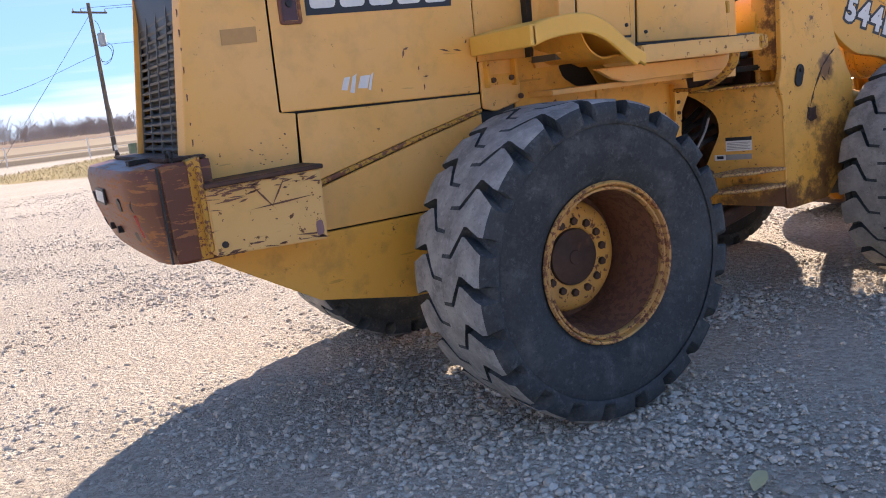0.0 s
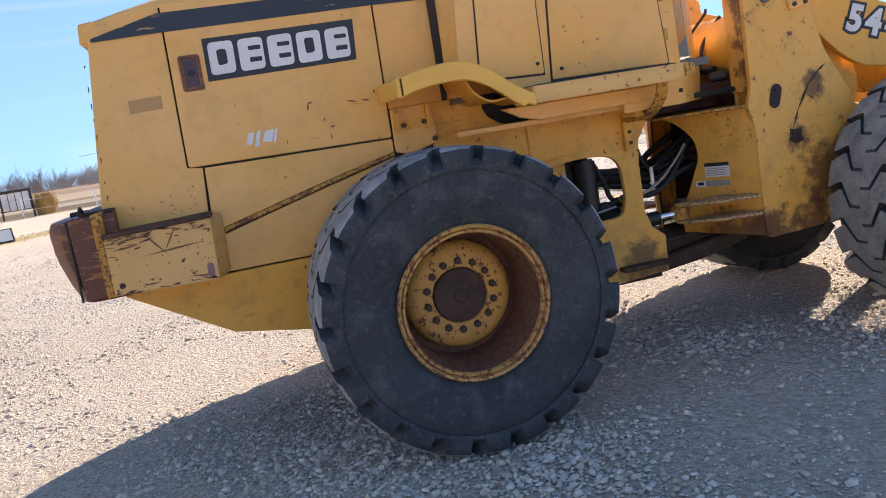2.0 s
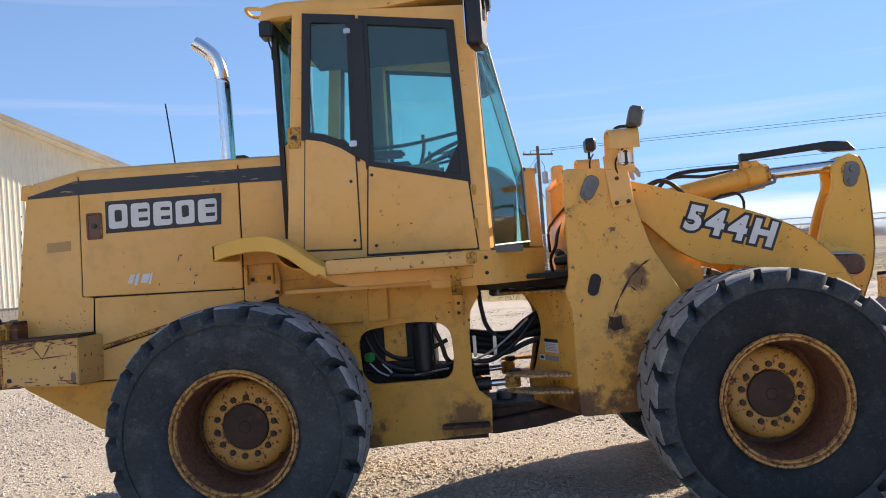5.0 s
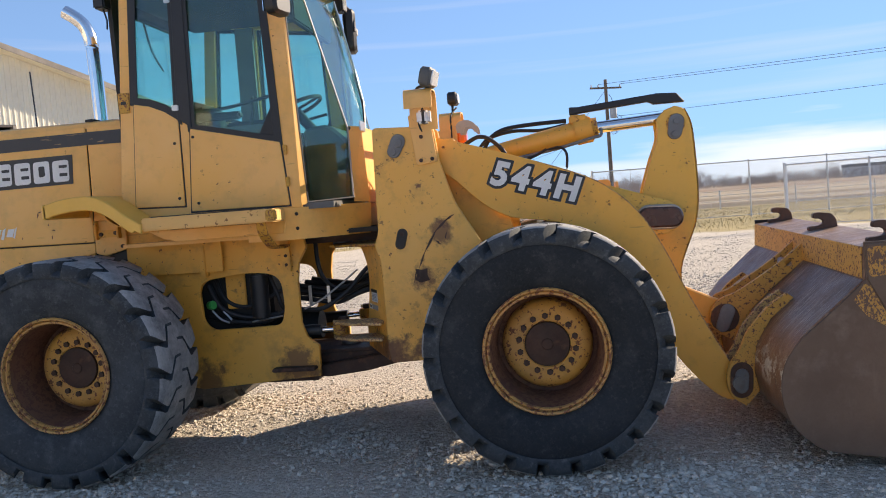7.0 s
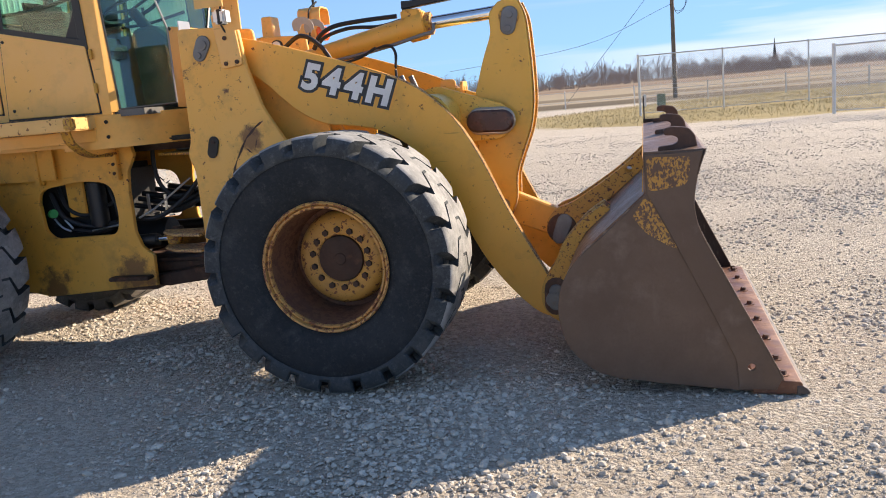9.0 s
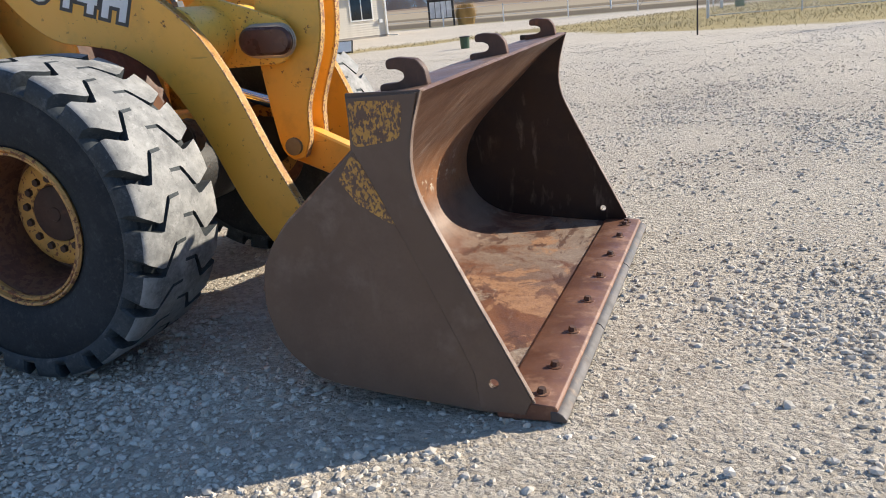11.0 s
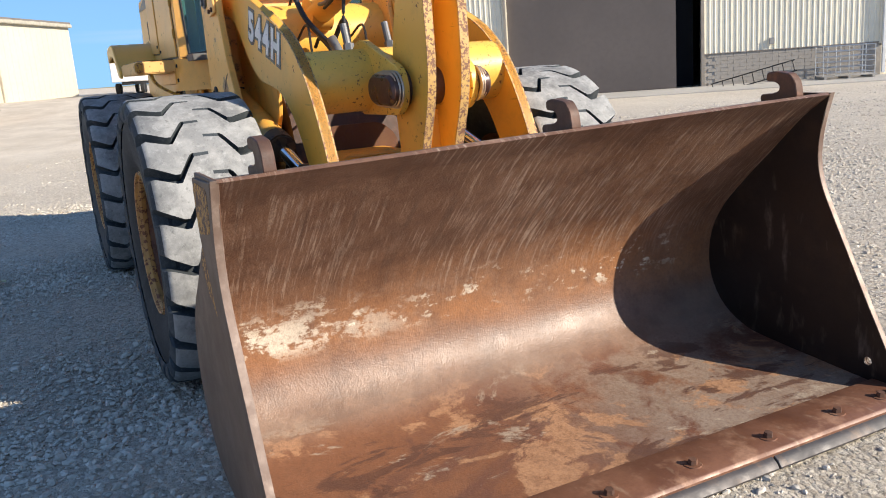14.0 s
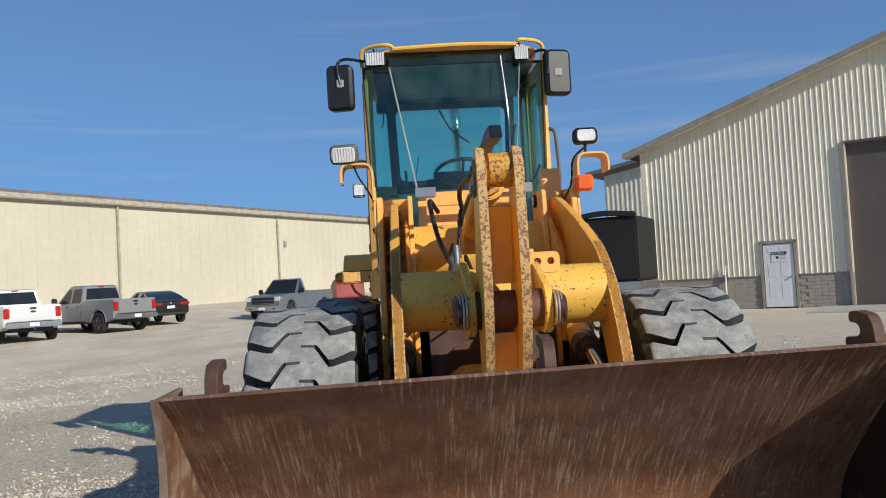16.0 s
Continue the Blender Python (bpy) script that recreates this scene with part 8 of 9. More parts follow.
pot = thing("green_bin", "small dark green bin standing on the gravel", "bin", (-2.7, 22.3, 0.0))
part("body", cyl((0, 0, 0), (0, 0, 0.36), 0.14, 0.16, 16), simple("dark_green_plastic", (0.03, 0.07, 0.035), 0.5), pot)
part("rim", cyl((0, 0, 0.35), (0, 0, 0.38), 0.175, 0.175, 16), DARK_METAL, pot)
brd = thing("notice_board", "dark framed notice board with four pale panes on two posts", "board", (-13.2, 49.9, -0.05), -7)
for x in (-0.90, 0.90):
    part("post", box((x - 0.05, -0.05, -0.2), (x + 0.05, 0.05, 1.75)), DARK_METAL, brd)
part("back", box((-0.85, 0.0, 0.55), (0.85, 0.04, 1.70)), DARK_METAL, brd)
for k in range(4):
    part("pane", box((-0.82 + k * 0.415, -0.03, 0.60), (-0.46 + k * 0.415, 0.0, 1.64)), simple("pale_board_sheet", (0.55, 0.56, 0.58), 0.5) if k == 0 else bpy.data.materials["pale_board_sheet"], brd)
part("lintel", box((-1.0, -0.06, 1.70), (1.0, 0.06, 1.80)), DARK_METAL, brd)


def tall_grass_clump(seed):
    """Tan plumes over a darker base."""
    rng = random.Random(seed)
    bm = bmesh.new()
    for k in range(1400):
        a, rad = rng.uniform(0, 6.283), 0.55 * rng.random() ** 0.5
        h, lean = rng.uniform(0.7, 1.55), rng.uniform(0.05, 0.55)
        p = Vector((math.cos(a) * rad, math.sin(a) * rad, 0))
        q = p + Vector((math.cos(a) * lean * 0.6 + rng.gauss(0, 0.05), math.sin(a) * lean * 0.6 + rng.gauss(0, 0.05), h))
        d = Vector((-math.sin(a), math.cos(a), 0)) * rng.uniform(0.008, 0.02)
        mid = p.lerp(q, 0.6) + Vector((0, 0, 0.06))
        v = [bm.verts.new(x) for x in (p - d, p + d, mid + d, q, mid - d)]
        bm.faces.new(v)
    return bm


clump = thing("ornamental_grass", "tall tan ornamental grass clump beside the notice board", "grass clump", (-11.75, 50.6, -0.05))
part("blades", tall_grass_clump(3), simple("tan_plume_grass", (0.42, 0.27, 0.10), 0.9, 0, 0.3, 2.0), clump, smooth=False)

# ================= the long cream warehouse =================
ware = thing("warehouse", "long low cream-coloured warehouse with downspouts", "building", (-15.8, -39.65, 0.0), math.degrees(math.atan2(19.8, -34.3)))
LW = 88.0
part("wall", box((0, 0.0, 0.4), (LW, 12.0, 7.95)), CREAMWALL, ware)
for k in range(88):
    part("wall_rib", box((0.3 + k, -0.015, 0.6), (0.36 + k, 0.0, 7.8)), CREAMWALL, ware)
part("base_band", box((0, -0.04, 0.3), (LW, 0.0, 0.62)), TRIM, ware)
part("eave_trim", box((-0.4, -0.45, 7.80), (LW, 0.1, 8.15), bev=0.05), simple("beige_trim", (0.42, 0.38, 0.30), 0.5), ware)
part("roof", box((0, -0.3, 8.15), (LW, 12.3, 8.35)), ROOFSHEET, ware)
DOWNPIPE = simple("tan_downpipe", (0.40, 0.35, 0.27), 0.5)
for s in (22.4, 39.5, 56.6, 73.7):
    part("downspout", box((s - 0.08, -0.18, 0.7), (s + 0.08, -0.02, 7.85), bev=0.02), DOWNPIPE, ware)
part("wall_light", box((57.4, -0.2, 5.2), (57.7, 0.0, 5.7), bev=0.03), GREYSTICK, ware)

# ================= parked vehicles =================
CHROMISH = simple("bright_trim", (0.6, 0.6, 0.6), 0.2, 0.9, 0.05)
TYREBLACK = simple("car_tyre", (0.02, 0.02, 0.02), 0.85)
HEADLAMP = simple("headlamp", (0.75, 0.76, 0.76), 0.1, 0.2)


def car_paint(name, color):
    m, nt, b = nodes_of(name)
    nt.links.new(mix(nt, mul(nt, ramp(nt, noise_of(nt, 2.0, 4), 0.4, 0.8), 0.25), color, tuple(c * 0.8 for c in color)), b.inputs["Base Color"])
    b.inputs["Roughness"].default_value = 0.3
    b.inputs["Metallic"].default_value = 0.25
    b.inputs["Coat Weight"].default_value = 0.6
    return m


def car_wheel(owner, x, y, r):
    side = 1 if y > 0 else -1
    w = part("wheel", cyl((x, y - 0.12 * side, r), (x, y + 0.02 * side, r), r * 0.62, r * 0.60, 20), ALU, owner)
    part("tyre", moved(lathe([(r * 0.60, -0.12), (r * 0.93, -0.125), (r, -0.09), (r, 0.09), (r * 0.93, 0.125), (r * 0.60, 0.12)], 28, True), pose(x, y - 0.06 * side, r)), TYREBLACK, w)
    for k in range(6):
        a = 2 * math.pi * k / 6
        part("spoke", tube([(x, y + 0.03 * side, r), (x + math.cos(a) * r * 0.56, y + 0.03 * side, r + math.sin(a) * r * 0.56)], 0.03, 5), DARK_METAL, w)


def on_side(outline, s, wide, out=0.004, thick=0.012):
    """A panel lying on a cabin flank whose half width is wide(z)."""
    bm = plate(outline, 0.0, thick, bev=0.002)
    for q in bm.verts:
        q.co.y = s * (wide(q.co.z) + out - q.co.y)
    return bm


def arch_line(cx, cz, r, n=10):
    return [(cx + math.cos(math.pi * k / n) * r, cz + math.sin(math.pi * k / n) * r) for k in range(n + 1)]


def pickup(label, paint, at, turn, crew=True):
    """Nose towards local +x."""
    v = thing("pickup_truck", label, "pickup", at, turn, "parked vehicles")
    arch_f, arch_r = 1.82, -1.85
    back = -0.75 if crew else 0.05
    lower = [(-2.88, 0.56), (-2.90, 1.27), (-2.86, 1.31), (back - 0.05, 1.31), (back - 0.03, 1.14), (1.02, 1.17), (1.12, 1.22), (1.9, 1.22), (2.55, 1.15), (2.74, 1.05), (2.80, 0.66), (2.76, 0.50)]
    under = []
    for cx in (arch_f, arch_r):
        under += [(cx + 0.52, 0.44)] + arch_line(cx, 0.42, 0.48) + [(cx - 0.52, 0.44)]
    body = bevel(plate(lower + under, -0.985, 0.985), 0.035, 3, 40)
    for q in body.verts:
        if q.co.z > 0.95:
            q.co.y *= 1 - 0.10 * (q.co.z - 0.95)
        if q.co.x > 2.1:
            q.co.y *= 1 - 0.16 * (q.co.x - 2.1) ** 1.5
    part("body", body, paint, v, "painted body with wheel arches")

    def wide(z):
        return 0.955 - max(0.0, z - 1.10) * 0.27

    cab = plate([(back, 1.12), (back + 0.02, 1.30), (back + 0.10, 1.84), (back + 0.24, 1.925), (0.18, 1.94), (0.42, 1.90), (1.16, 1.20), (1.16, 1.12)], -1.0, 1.0)
    for q in cab.verts:
        q.co.y = (1 if q.co.y > 0 else -1) * wide(q.co.z)
    cabin = part("cab", bevel(cab, 0.04, 3, 30), paint, v, "painted cab shell")
    mid = 0.12
    doors = [(back + 0.16, mid - 0.05), (mid + 0.05, 0.98)] if crew else [(back + 0.22, 0.98)]
    for s in (-1, 1):
        for x0, x1 in doors:
            front = x1 > 0.9
            win = [(x0, 1.22), (x1 if not front else 1.00, 1.22), (x1 - 0.01 if not front else 0.90, 1.30), (x1 - 0.02 if not front else 0.40, 1.80), (x0 + (0.08 if not front or not crew else 0.0), 1.80)]
            part("side_window", on_side(fillet(win, 0.04, 2), s, wide), CAR_GLASS, cabin, "dark side window")
            part("door_seam", on_side([(x0 - 0.06, 0.62), (x0 - 0.05, 0.62), (x0 - 0.05, 1.20), (x0 - 0.06, 1.20)], s, lambda z: 0.986 - max(0, z - 0.95) * 0.098, 0.001, 0.004), BLACK, cabin)
            part("door_handle", box((x0 + 0.02, s * 0.965, 1.055), (x0 + 0.20, s * 1.0, 1.09), bev=0.008), BLACK if crew else CHROMISH, cabin)
        part("side_sill", box((-0.95 if crew else -0.2, s * 0.93, 0.43), (1.25, s * 0.985, 0.50), bev=0.015), BLACK, v)
        for cx in (arch_f, arch_r):
            flare = sheet(arch_line(cx, 0.42, 0.52), s * 0.90, s * 1.005, 0.035)
            part("wheel_arch", flare, paint, v)
            car_wheel(v, cx, s * 0.95, 0.41)
        mir = part("door_mirror", box((0.88, s * 1.02, 1.22), (1.02, s * 1.24, 1.46), bev=0.035), BLACK, v)
        part("arm", box((0.92, s * 0.92, 1.24), (0.98, s * 1.04, 1.29), bev=0.01), BLACK, mir)
        part("tail_lamp", box((-2.925, s * 0.855 - 0.085, 0.86), (-2.80, s * 0.855 + 0.108, 1.22), bev=0.02), RED_LENS, v, "red tail lamp")
        lamp = part("head_lamp", box((2.54, s * 0.76 - 0.18, 0.88), (2.77, s * 0.76 + 0.13, 1.10), bev=0.03), HEADLAMP, v, "clear head lamp")
        part("turn_lens", box((2.52, s * 0.76 + s * 0.10, 0.90), (2.70, s * 0.76 + s * 0.155, 1.06), bev=0.01), ORANGE_LENS, lamp)
        part("fog_lamp", box((2.90, s * 0.62 - 0.09, 0.52), (2.925, s * 0.62 + 0.09, 0.60), bev=0.01), BLACK, v)
    part("windshield", poly3([(1.138, -0.82, 1.235), (1.138, 0.82, 1.235), (0.452, 0.68, 1.885), (0.452, -0.68, 1.885)], 0.012), CAR_GLASS, cabin, "dark windshield")
    part("rear_window", poly3([(back + 0.008, 0.76, 1.36), (back + 0.008, -0.76, 1.36), (back + 0.088, -0.66, 1.80), (back + 0.088, 0.66, 1.80)], 0.012), CAR_GLASS, cabin, "dark rear window")
    part("brake_light", box((back + 0.09, -0.12, 1.85), (back + 0.13, 0.12, 1.885), bev=0.008), RED_LENS, cabin)
    tail = part("tailgate", box((-2.925, -0.765, 0.74), (-2.87, 0.765, 1.30), bev=0.02), paint, v)
    part("gate_recess", box((-2.931, -0.68, 0.86), (-2.922, 0.68, 1.02), bev=0.003), paint, tail)
    part("gate_handle", box((-2.934, -0.11, 1.16), (-2.920, 0.11, 1.23), bev=0.006), BLACK, tail)
    part("badge", plate(ring(0, 1.08, 0.05, 14, 1.9, 0.8), 0, 0.012), BLACK, tail).matrix_basis = pose(-2.923, 0, 0, 0, 0, 90)
    bump = part("rear_bumper", box((-3.05, -0.94, 0.52), (-2.82, 0.94, 0.72), bev=0.035), CHROMISH, v, "bright rear bumper")
    part("step_pad", box((-3.04, -0.90, 0.715), (-2.90, 0.90, 0.735), bev=0.006), BLACK, bump)
    part("number_plate", box((-3.062, -0.16, 0.56), (-3.046, 0.16, 0.69)), WHITE, bump)
    part("hitch", box((-3.06, -0.04, 0.42), (-2.85, 0.04, 0.50), bev=0.01), BLACK, bump)
    part("front_bumper", bevel(plate([(2.66, 0.46), (2.92, 0.48), (2.93, 0.66), (2.80, 0.72), (2.66, 0.72)], -0.90, 0.90), 0.03, 2), CHROMISH, v, "bright front bumper")
    gr = part("front_grille", box((2.70, -0.56, 0.76), (2.805, 0.56, 1.10), bev=0.02), BLACK, v)
    for z in (0.78, 0.92, 1.06):
        part("grille_bar", box((2.79, -0.56, z), (2.822, 0.56, z + 0.035), bev=0.008), CHROMISH if z != 0.92 else paint, gr)
    part("front_plate", box((2.925, -0.16, 0.50), (2.94, 0.16, 0.62)), WHITE, v)
    part("hood_crease", box((1.25, -0.42, 1.222), (2.4, -0.38, 1.232), bev=0.004), paint, v)
    part("hood_crease", box((1.25, 0.38, 1.222), (2.4, 0.42, 1.232), bev=0.004), paint, v)
    part("under_body", box((-2.6, -0.75, 0.36), (2.6, 0.75, 0.6)), BLACK, v)
    return v


def sedan(label, paint, at, turn):
    """A low fastback, nose towards local +x."""
    v = thing("sedan_car", label, "car", at, turn, "parked vehicles")
    prof = [(-2.36, 0.40), (-2.44, 0.62), (-2.40, 0.98), (-2.20, 1.06), (-1.6, 1.02), (0.9, 0.98), (1.9, 0.86), (2.30, 0.74), (2.42, 0.58), (2.40, 0.36)]
    under = []
    for cx in (1.45, -1.40):
        under += arch_line(cx, 0.33, 0.37)
    b_ = bevel(plate(prof + under, -0.91, 0.91), 0.06, 3, 30)
    for q in b_.verts:
        q.co.y *= 1 - 0.05 * max(0.0, abs(q.co.x) - 1.6) ** 2 * 3
    part("body", b_, paint, v)

    def wide(z):
        return 0.86 - max(0.0, z - 0.98) * 0.50

    g = plate(curve_pts([(-2.15, 1.03), (-1.65, 1.24), (-1.1, 1.40), (-0.5, 1.465), (0.1, 1.44), (0.5, 1.33), (1.12, 0.97)], 3) + [(-0.5, 0.95)], -0.8, 0.8)
    for q in g.verts:
        q.co.y = (1 if q.co.y > 0 else -1) * wide(q.co.z)
    cabin = part("cabin", bevel(g, 0.025, 2, 30), paint, v)
    for s in (-1, 1):
        for win in ([(-0.32, 1.02), (0.80, 1.03), (0.42, 1.28), (0.10, 1.38), (-0.32, 1.40)], [(-1.45, 1.08), (-0.40, 1.03), (-0.40, 1.40), (-0.95, 1.36), (-1.25, 1.24)]):
            part("side_window", on_side(fillet(win, 0.03, 2), s, wide), CAR_GLASS, cabin)
        part("window_trim", on_side([(-1.50, 1.02), (0.85, 1.005), (0.85, 1.02), (-1.50, 1.04)], s, wide, 0.006), CHROMISH, cabin)
        part("tail_lamp", box((-2.455, s * 0.62 - 0.24, 0.80), (-2.24, s * 0.62 + 0.20, 0.93), bev=0.03), RED_LENS, v)
        part("head_lamp", box((2.10, s * 0.66 - 0.18, 0.66), (2.36, s * 0.66 + 0.16, 0.76), bev=0.03), HEADLAMP, v)
        part("door_mirror", box((0.62, s * 0.88, 1.0), (0.76, s * 1.05, 1.12), bev=0.03), paint, v)
        for x in (1.45, -1.40):
            car_wheel(v, x, s * 0.87, 0.33)
    part("rear_window", poly3([(-2.02, 0.60, 1.10), (-2.02, -0.60, 1.10), (-1.12, -0.58, 1.402), (-1.12, 0.58, 1.402)], 0.01), CAR_GLASS, cabin)
    part("windshield", poly3([(1.06, -0.72, 1.02), (1.06, 0.72, 1.02), (0.44, 0.60, 1.365), (0.44, -0.60, 1.365)], 0.01), CAR_GLASS, cabin)
    part("number_plate", box((-2.475, -0.17, 0.66), (-2.445, 0.17, 0.78)), WHITE, v)
    part("diffuser", box((-2.42, -0.72, 0.38), (-2.30, 0.72, 0.48), bev=0.02), BLACK, v)
    part("badge", cyl((-2.455, 0, 0.90), (-2.425, 0, 0.90), 0.05, 0.05, 14), CHROMISH, v)
    return v


SILVER = car_paint("silver_grey_paint", (0.30, 0.30, 0.305))
pickup("silver regular-cab pickup parked facing the yard", car_paint("silver_green_grey_paint", (0.17, 0.178, 0.174)), (-34.85, -6.3, ground_z(-34.85, -6.3)), -20, False)
pickup("grey crew-cab pickup parked tail to the yard", SILVER, (-28.08, -13.6, ground_z(-27, -12.9)), 233)
pickup("white crew-cab pickup parked tail to the yard", car_paint("white_car_paint", (0.74, 0.74, 0.73)), (-25.13, -15.6, ground_z(-25, -15.9)), 219)
sedan("black sedan parked behind the pickups", car_paint("black_car_paint", (0.012, 0.012, 0.014)), (-31.6, -12.25, ground_z(-32, -12.5)), 216)

RED = simple("faded_red_paint", (0.30, 0.035, 0.03), 0.5, 0, 0.25)
tr = thing("red_trailer", "flatbed trailer loaded with a faded red machine", "trailer", (-41.0, -3.9, ground_z(-41, -4)), 10)
part("deck", box((-2.4, -1.0, 0.55), (2.4, 1.0, 0.68), bev=0.01), DARK_RUST, tr)
part("load", plate(fillet([(-2.0, 0.68), (2.0, 0.68), (1.8, 1.5), (0.6, 1.75), (-1.2, 1.45), (-1.9, 1.2)], 0.1, 3), -0.8, 0.8, bev=0.05), RED, tr)
part("load_pipe", tube([(-1.5, 0.3, 1.4), (-0.4, 0.3, 1.95), (0.8, 0.2, 1.7)], 0.09, 8), RED, tr)
part("crate", box((-2.3, -0.9, 0.68), (-1.6, 0.2, 1.1), bev=0.02), WHITE, tr)
for x in (-0.5, 0.5):
    for y in (-1.05, 1.05):
        part("wheel", cyl((x, y - 0.1, 0.38), (x, y + 0.1, 0.38), 0.38, 0.38, 20, bev=0.04), TYREBLACK, tr)
part("drawbar", box((2.4, -0.06, 0.5), (4.0, 0.06, 0.6)), DARK_RUST, tr)

semi = thing("semi_trailer", "white box semi-trailer parked far off", "trailer", (-82.0, 9.5, 0.66), 165)
part("box_body", box((-8, -1.3, 1.1), (8, 1.3, 4.1), bev=0.05), WHITE, semi)
for x in (-6.5, -5.3, 5.5):
    for y in (-1.1, 1.1):
        part("wheel", cyl((x, y - 0.15, 0.5), (x, y + 0.15, 0.5), 0.5, 0.5, 18, bev=0.04), TYREBLACK, semi)
part("chassis", box((-7.8, -0.5, 0.8), (7.8, 0.5, 1.1)), DARK_METAL, semi)

# ================= fence, pole, wires =================
GALV = simple("galvanised_pipe", (0.58, 0.59, 0.59), 0.45, 0.6, 0.1)
WIRE = simple("grey_fence_wire", (0.55, 0.56, 0.56), 0.5, 0.2, 0.1)


def chain_fence(name, a, b, h, bays, label):
    a, b = Vector((*a, 0)), Vector((*b, 0))
    L = (b - a).length
    f = thing(name, label, "fence", a, math.degrees(math.atan2((b - a).y, (b - a).x)))
    for k in range(bays + 1):
        x = L * k / bays
        thick = 0.055 if k in (0, bays) else 0.032
        part("post", cyl((x, 0, -0.1), (x, 0, h + 0.06), thick, thick, 10), GALV, f)
    part("top_rail", cyl((0, 0, h), (L, 0, h), 0.024, 0.024, 8), GALV, f)
    part("bottom_rail", cyl((0, 0, 0.10), (L, 0, 0.10), 0.014, 0.014, 6), GALV, f)
    part("mid_rail", cyl((0, 0, h * 0.42), (L, 0, h * 0.42), 0.012, 0.012, 6), GALV, f)
    verts, faces = [], []
    step, wr = 0.075, 0.0036
    n = int((L + h) / step)
    for s in (1, -1):
        for k in range(n):
            x0 = k * step - (h if s > 0 else 0)
            p0, p1 = (x0, 0.06), (x0 + s * (h - 0.06), h)
            if s < 0:
                p0, p1 = (x0, 0.06), (x0 - (h - 0.06), h)
            (xa, za), (xb, zb) = (p0, p1) if p0[0] < p1[0] else (p1, p0)
            if xb <= 0 or xa >= L:
                continue
            if xa < 0:
                za += (zb - za) * (0 - xa) / (xb - xa)
                xa = 0
            if xb > L:
                zb = za + (zb - za) * (L - xa) / (xb - xa)
                xb = L
            i = len(verts)
            verts += [(xa - wr, s * 0.003, za), (xa + wr, s * 0.003, za), (xb + wr, s * 0.003, zb), (xb - wr, s * 0.003, zb)]
            faces.append((i, i + 1, i + 2, i + 3))
    me = bpy.data.meshes.new("wire_mesh")
    me.from_pydata(verts, [], faces)
    me.materials.append(WIRE)
    o = new("wire_mesh", me)
    o.parent = f
    o["kind"] = "stuff"
    return f


chain_fence("chain_link_fence", (4.40, 30.6), (24.4, 33.6), 2.42, 6, "tall galvanised chain-link fence panels on pipe posts")
chain_fence("chain_link_gate", (9.95, 21.4), (14.3, 19.7), 1.95, 2, "chain-link gate leaf standing half open by the yard")
stake = thing("dark_stake", "thin dark stake at the edge of the grass", "stake", (4.55, 20.6, 0.0))
part("shaft", cyl((0, 0, 0), (0, 0, 1.0), 0.025, 0.02, 8), DARK_METAL, stake)
util = thing("utility_box", "green utility box beside the pole", "box", (5.45, 41.5, 0.0), 10)
part("cabinet", box((-0.2, -0.2, 0), (0.2, 0.2, 0.62), bev=0.03), simple("utility_green", (0.16, 0.22, 0.15), 0.6), util)
whp = thing("white_marker_post", "white marker post beside the utility box", "post", (4.6, 41.5, 0.0))
part("shaft", box((-0.07, -0.07, 0), (0.07, 0.07, 0.65), bev=0.02), WHITE, whp)
WOOD = simple("weathered_pole_wood", (0.19, 0.145, 0.105), 0.9, 0, 0.25, 6, 0.4)
pole = thing("utility_pole", "weathered wooden utility pole with a transformer", "utility pole", (6.68, 55.6, -0.1))
part("shaft", cyl((0, 0, -0.5), (0, 0, 9.7), 0.165, 0.115, 14), WOOD, pole)
arm = part("cross_arm", moved(box((-1.25, -0.06, -0.06), (1.25, 0.06, 0.06), bev=0.01), pose(0, 0, 9.1, 0, 0, 25)), WOOD, pole)
for s in (-1.15, -0.6, 1.15):
    part("insulator", cyl((s * 0.906, s * 0.423, 9.16), (s * 0.906, s * 0.423, 9.34), 0.05, 0.035, 10), GREYSTICK, arm)
part("transformer", cyl((0.42, -0.2, 6.9), (0.42, -0.2, 7.75), 0.24, 0.24, 18, bev=0.04), simple("transformer_grey", (0.40, 0.42, 0.43), 0.5), pole)
part("transformer_cap", cyl((0.42, -0.2, 7.75), (0.42, -0.2, 7.95), 0.06, 0.04, 8), GREYSTICK, pole)
for pts in ([(0.5, -0.3, 7.1), (0.85, -0.4, 6.6), (0.75, -0.3, 6.0), (0.3, -0.2, 5.75), (0.12, -0.1, 6.2)], [(0.5, -0.2, 7.2), (0.95, -0.3, 6.9), (0.9, -0.3, 6.3), (0.5, -0.2, 5.9), (0.1, -0.1, 6.0)], [(0.2, -0.1, 8.6), (0.35, -0.2, 8.3), (0.42, -0.2, 7.95)]):
    part("drop_loop", tube(pts, 0.018, 5), BLACK_RUBBER, pole)
STRAND = simple("weathered_grey_strand", (0.13, 0.14, 0.15), 0.6, 0.3, 0.1)
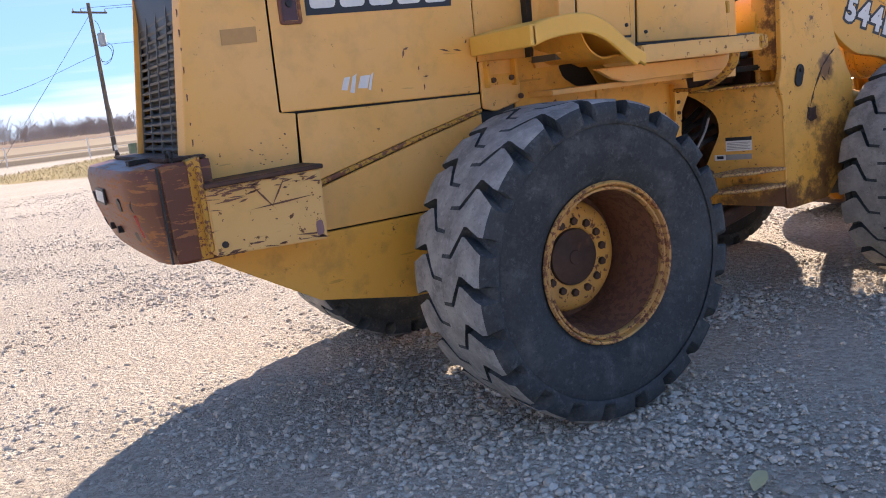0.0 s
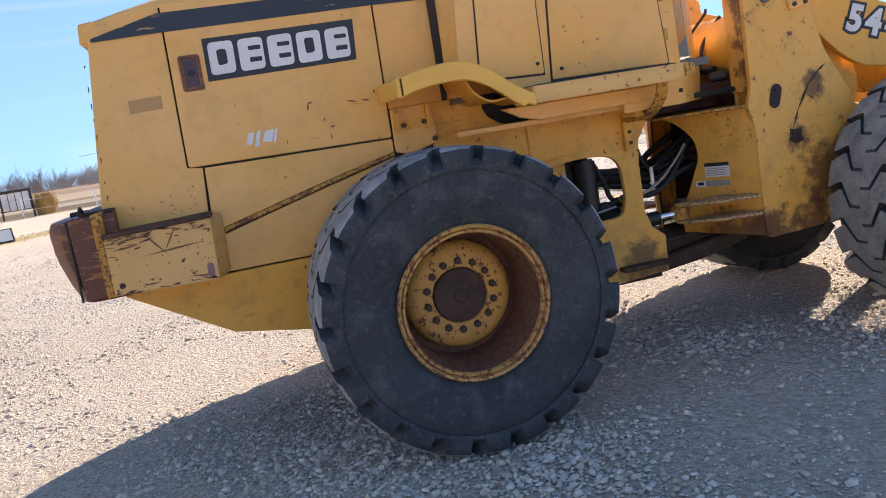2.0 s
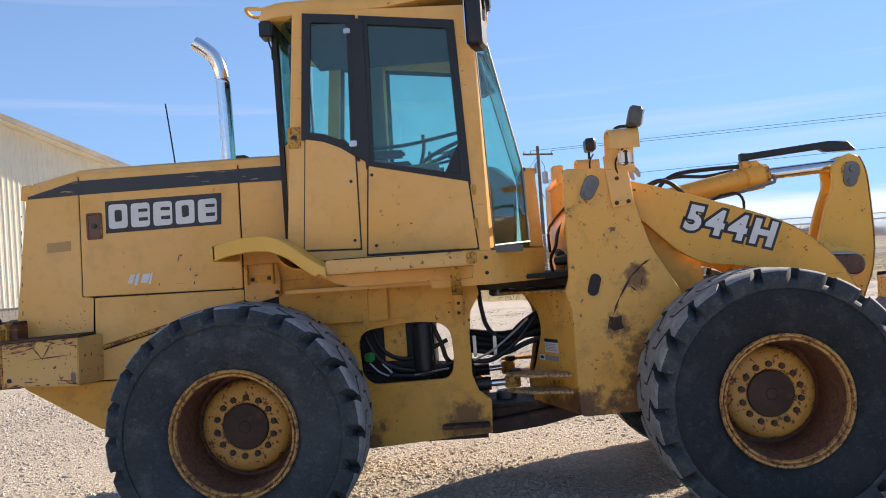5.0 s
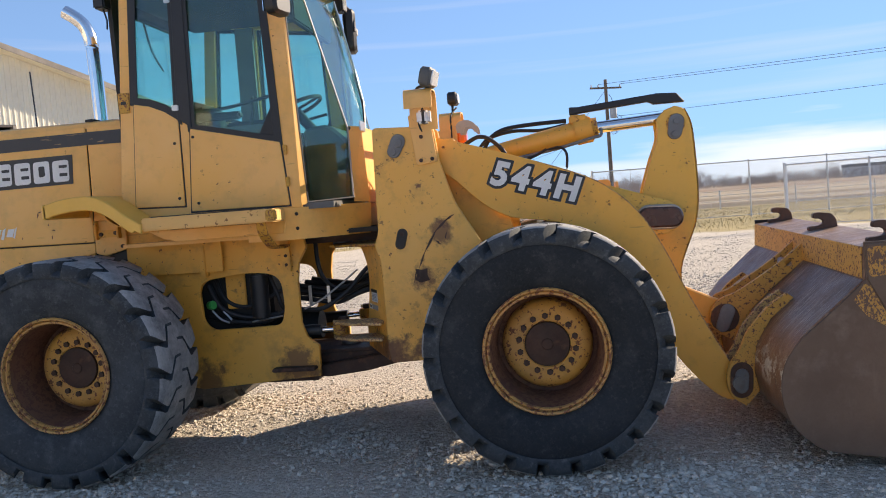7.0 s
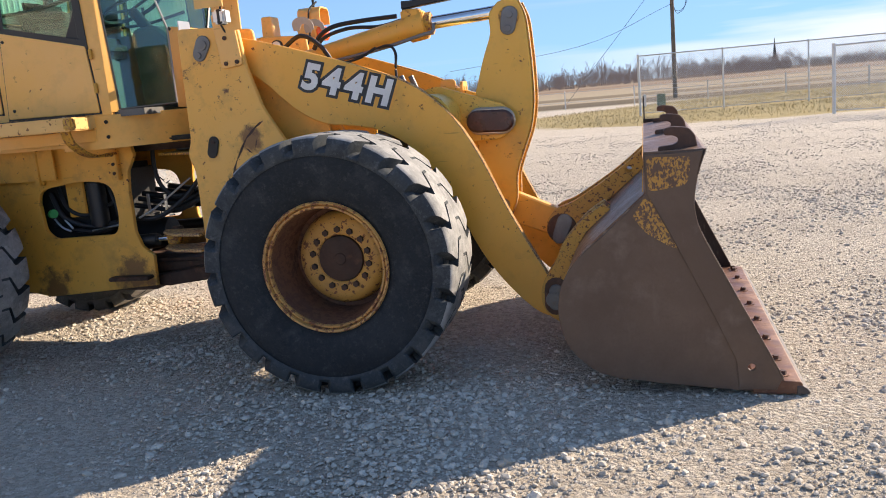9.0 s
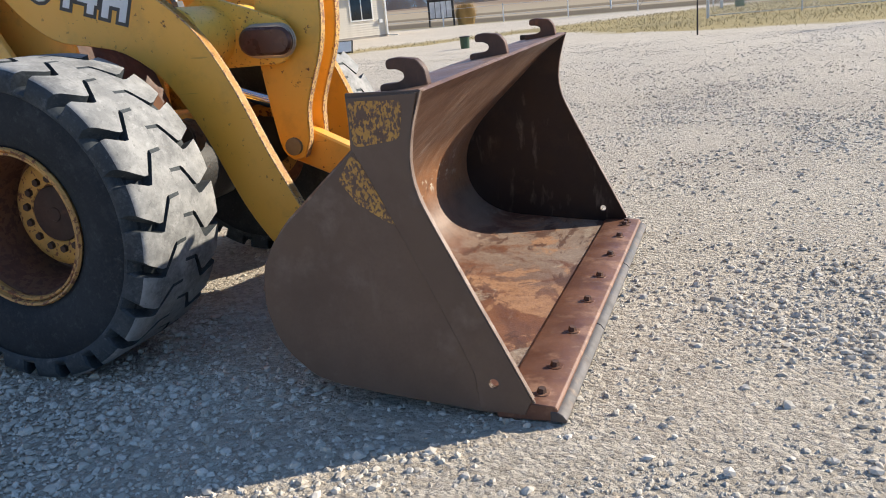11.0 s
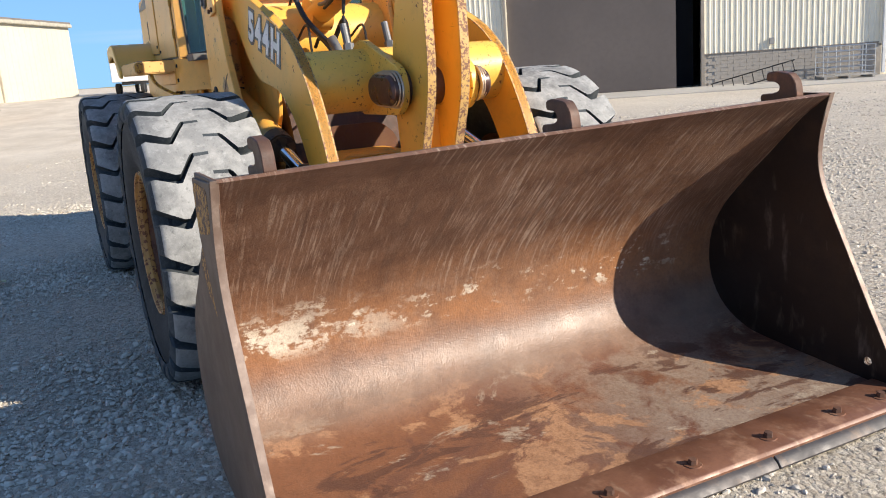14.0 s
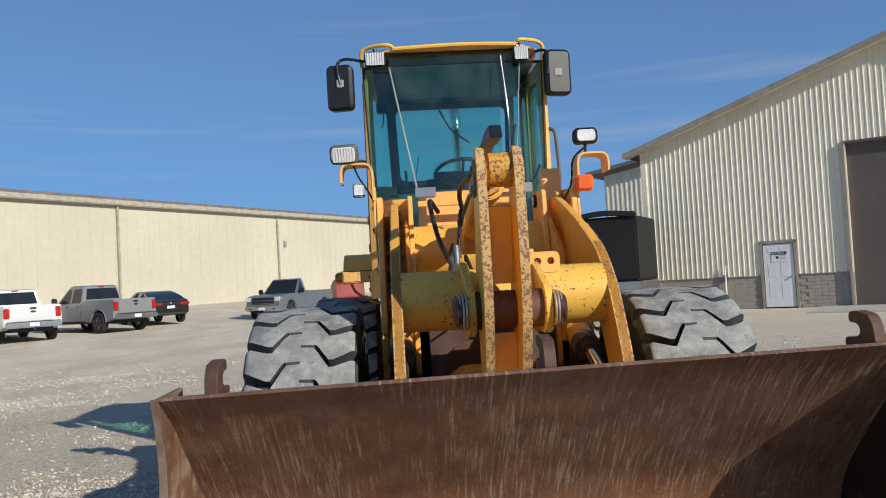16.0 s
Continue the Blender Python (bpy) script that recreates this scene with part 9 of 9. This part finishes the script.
for name, pts in (("power_line", [(7.72, 56.0, 9.25), (24, 50.5, 9.05), (45, 44.5, 9.1), (90, 32, 9.6)]), ("power_line", [(6.15, 55.3, 9.25), (24, 48.5, 9.0), (45, 42, 9.0), (90, 30, 9.5)]), ("phone_line", [(6.7, 55.6, 6.9), (24, 48.9, 6.85), (45, 42.5, 7.0), (90, 31, 7.5)]),
                  ("guy_wire", [(6.6, 55.5, 8.8), (3.2, 52.8, 4.6), (-0.6, 49.8, 0.0)]), ("service_line", [(6.6, 55.5, 6.3), (0.0, 60.0, 4.3), (-12, 68, 3.6)])):
    w = thing(name, "thin grey overhead wire", "wire", group="overhead wires")
    part("strand", tube(pts, 0.014, 5), STRAND, w)
far_fence = thing("field_fence", "low wire field fence along the ditch", "fence", (0, 0, 0))
for k in range(22):
    x = -38 + k * 4.2
    part("post", cyl((x, 47.5 - 0.12 * x, -0.1), (x, 47.5 - 0.12 * x, 1.15), 0.04, 0.04, 6), GALV, far_fence)
for z in (0.45, 1.05):
    part("wire", tube([(-38, 47.5 + 4.56, z), (50.2, 47.5 - 6.0, z)], 0.012, 4), WIRE, far_fence)
mb = thing("mailbox", "white mailbox on a post by the field", "mailbox", (-3.6, 60.0, 0.0))
part("post", box((-0.06, -0.06, 0), (0.06, 0.06, 1.05)), WHITE, mb)
part("box", box((-0.16, -0.3, 1.0), (0.16, 0.3, 1.35), bev=0.06), WHITE, mb)


# ================= far trees, church =================
def bare_trees(seed, count, x0, x1, y0, y1, h0, h1, sprays):
    """Leafless far trees: trunks and sprays of thin twigs."""
    rng = random.Random(seed)
    verts, faces = [], []

    def sliver(p, q, w):
        i = len(verts)
        d = Vector((w, 0, 0))
        verts.extend([tuple(p - d), tuple(p + d), tuple(q + d * 0.25), tuple(q - d * 0.25)])
        faces.append((i, i + 1, i + 2, i + 3))

    for _ in range(count):
        x, y = rng.uniform(x0, x1), rng.uniform(y0, y1)
        h = rng.uniform(h0, h1) * (1.5 if rng.random() < 0.12 else 1)
        base = Vector((x, y, -0.3))
        sliver(base, base + Vector((rng.uniform(-0.4, 0.4), 0, h * 0.6)), h * 0.018)
        for k in range(sprays):
            z = h * rng.uniform(0.05, 0.65)
            p = base + Vector((rng.uniform(-0.28, 0.28) * h, rng.uniform(-0.5, 0.5), z))
            a = rng.uniform(-1.1, 1.1)
            l = h * rng.uniform(0.22, 0.45)
            q = p + Vector((math.sin(a) * l, rng.uniform(-0.5, 0.5), math.cos(a) * l))
            sliver(p, q, h * 0.0065)
            for j in range(6):
                a2 = a + rng.uniform(-0.8, 0.8)
                s = p.lerp(q, rng.uniform(0.35, 0.95))
                l2 = l * rng.uniform(0.3, 0.6)
                sliver(s, s + Vector((math.sin(a2) * l2, 0, math.cos(a2) * l2)), h * 0.0035)
    me = bpy.data.meshes.new("far_trees")
    me.from_pydata(verts, [], faces)
    return me


TWIG = simple("bare_twigs", (0.34, 0.275, 0.235), 0.95, 0, 0.3, 0.02)
for seed, n, x0, x1, y0, y1, h0, h1, sp_, lab in ((11, 450, -190, 60, 330, 420, 4.5, 8, 30, "leafless brown trees along the far field"), (12, 620, 40, 330, 380, 480, 3.6, 6, 26, "leafless grey trees along the horizon"),
                                             (13, 240, -320, -150, 250, 420, 6, 10, 24, "leafless trees far behind the buildings"), (14, 1500, -250, 330, 300, 330, 1.8, 3.2, 14, "brown brush at the edge of the far field")):
    me = bare_trees(seed, n, x0, x1, y0, y1, h0, h1, sp_)
    me.materials.append(TWIG)
    tagged(new("far_trees", me), lab, "trees", kind="stuff")
me = bare_trees(21, 1, -90.0, -89.5, 12.0, 12.5, 9, 9.2, 130)
me.materials.append(TWIG)
bt = thing("bare_tree", "leafless tree behind the white trailer", "tree")
o = new("crown", me)
o.parent = bt
part("trunk", cyl((-89.7, 12.2, 0.3), (-89.6, 12.2, 5.5), 0.22, 0.10, 10), WOOD, bt)
church = thing("church", "distant dark church with a pointed steeple", "church", (96.0, 640.0, 0.0))
part("nave", box((-6, -4, 0), (7, 4, 5)), DARK_METAL, church)
part("tower", box((-1.0, -1.0, 0), (1.0, 1.0, 10)), DARK_METAL, church)
part("spire", cyl((0, 0, 10), (0, 0, 21.5), 1.2, 0.1, 8), DARK_METAL, church)
farm = thing("farm_sheds", "low pale farm sheds far across the field", "shed", (165.0, 420.0, 0.0))
part("shed_wall", box((-26, -5, 0), (26, 5, 4.5)), WHITE, farm)
part("shed_roof", box((-27, -6, 4.5), (27, 6, 6.0), bev=1.0), ROOFSHEET, farm)
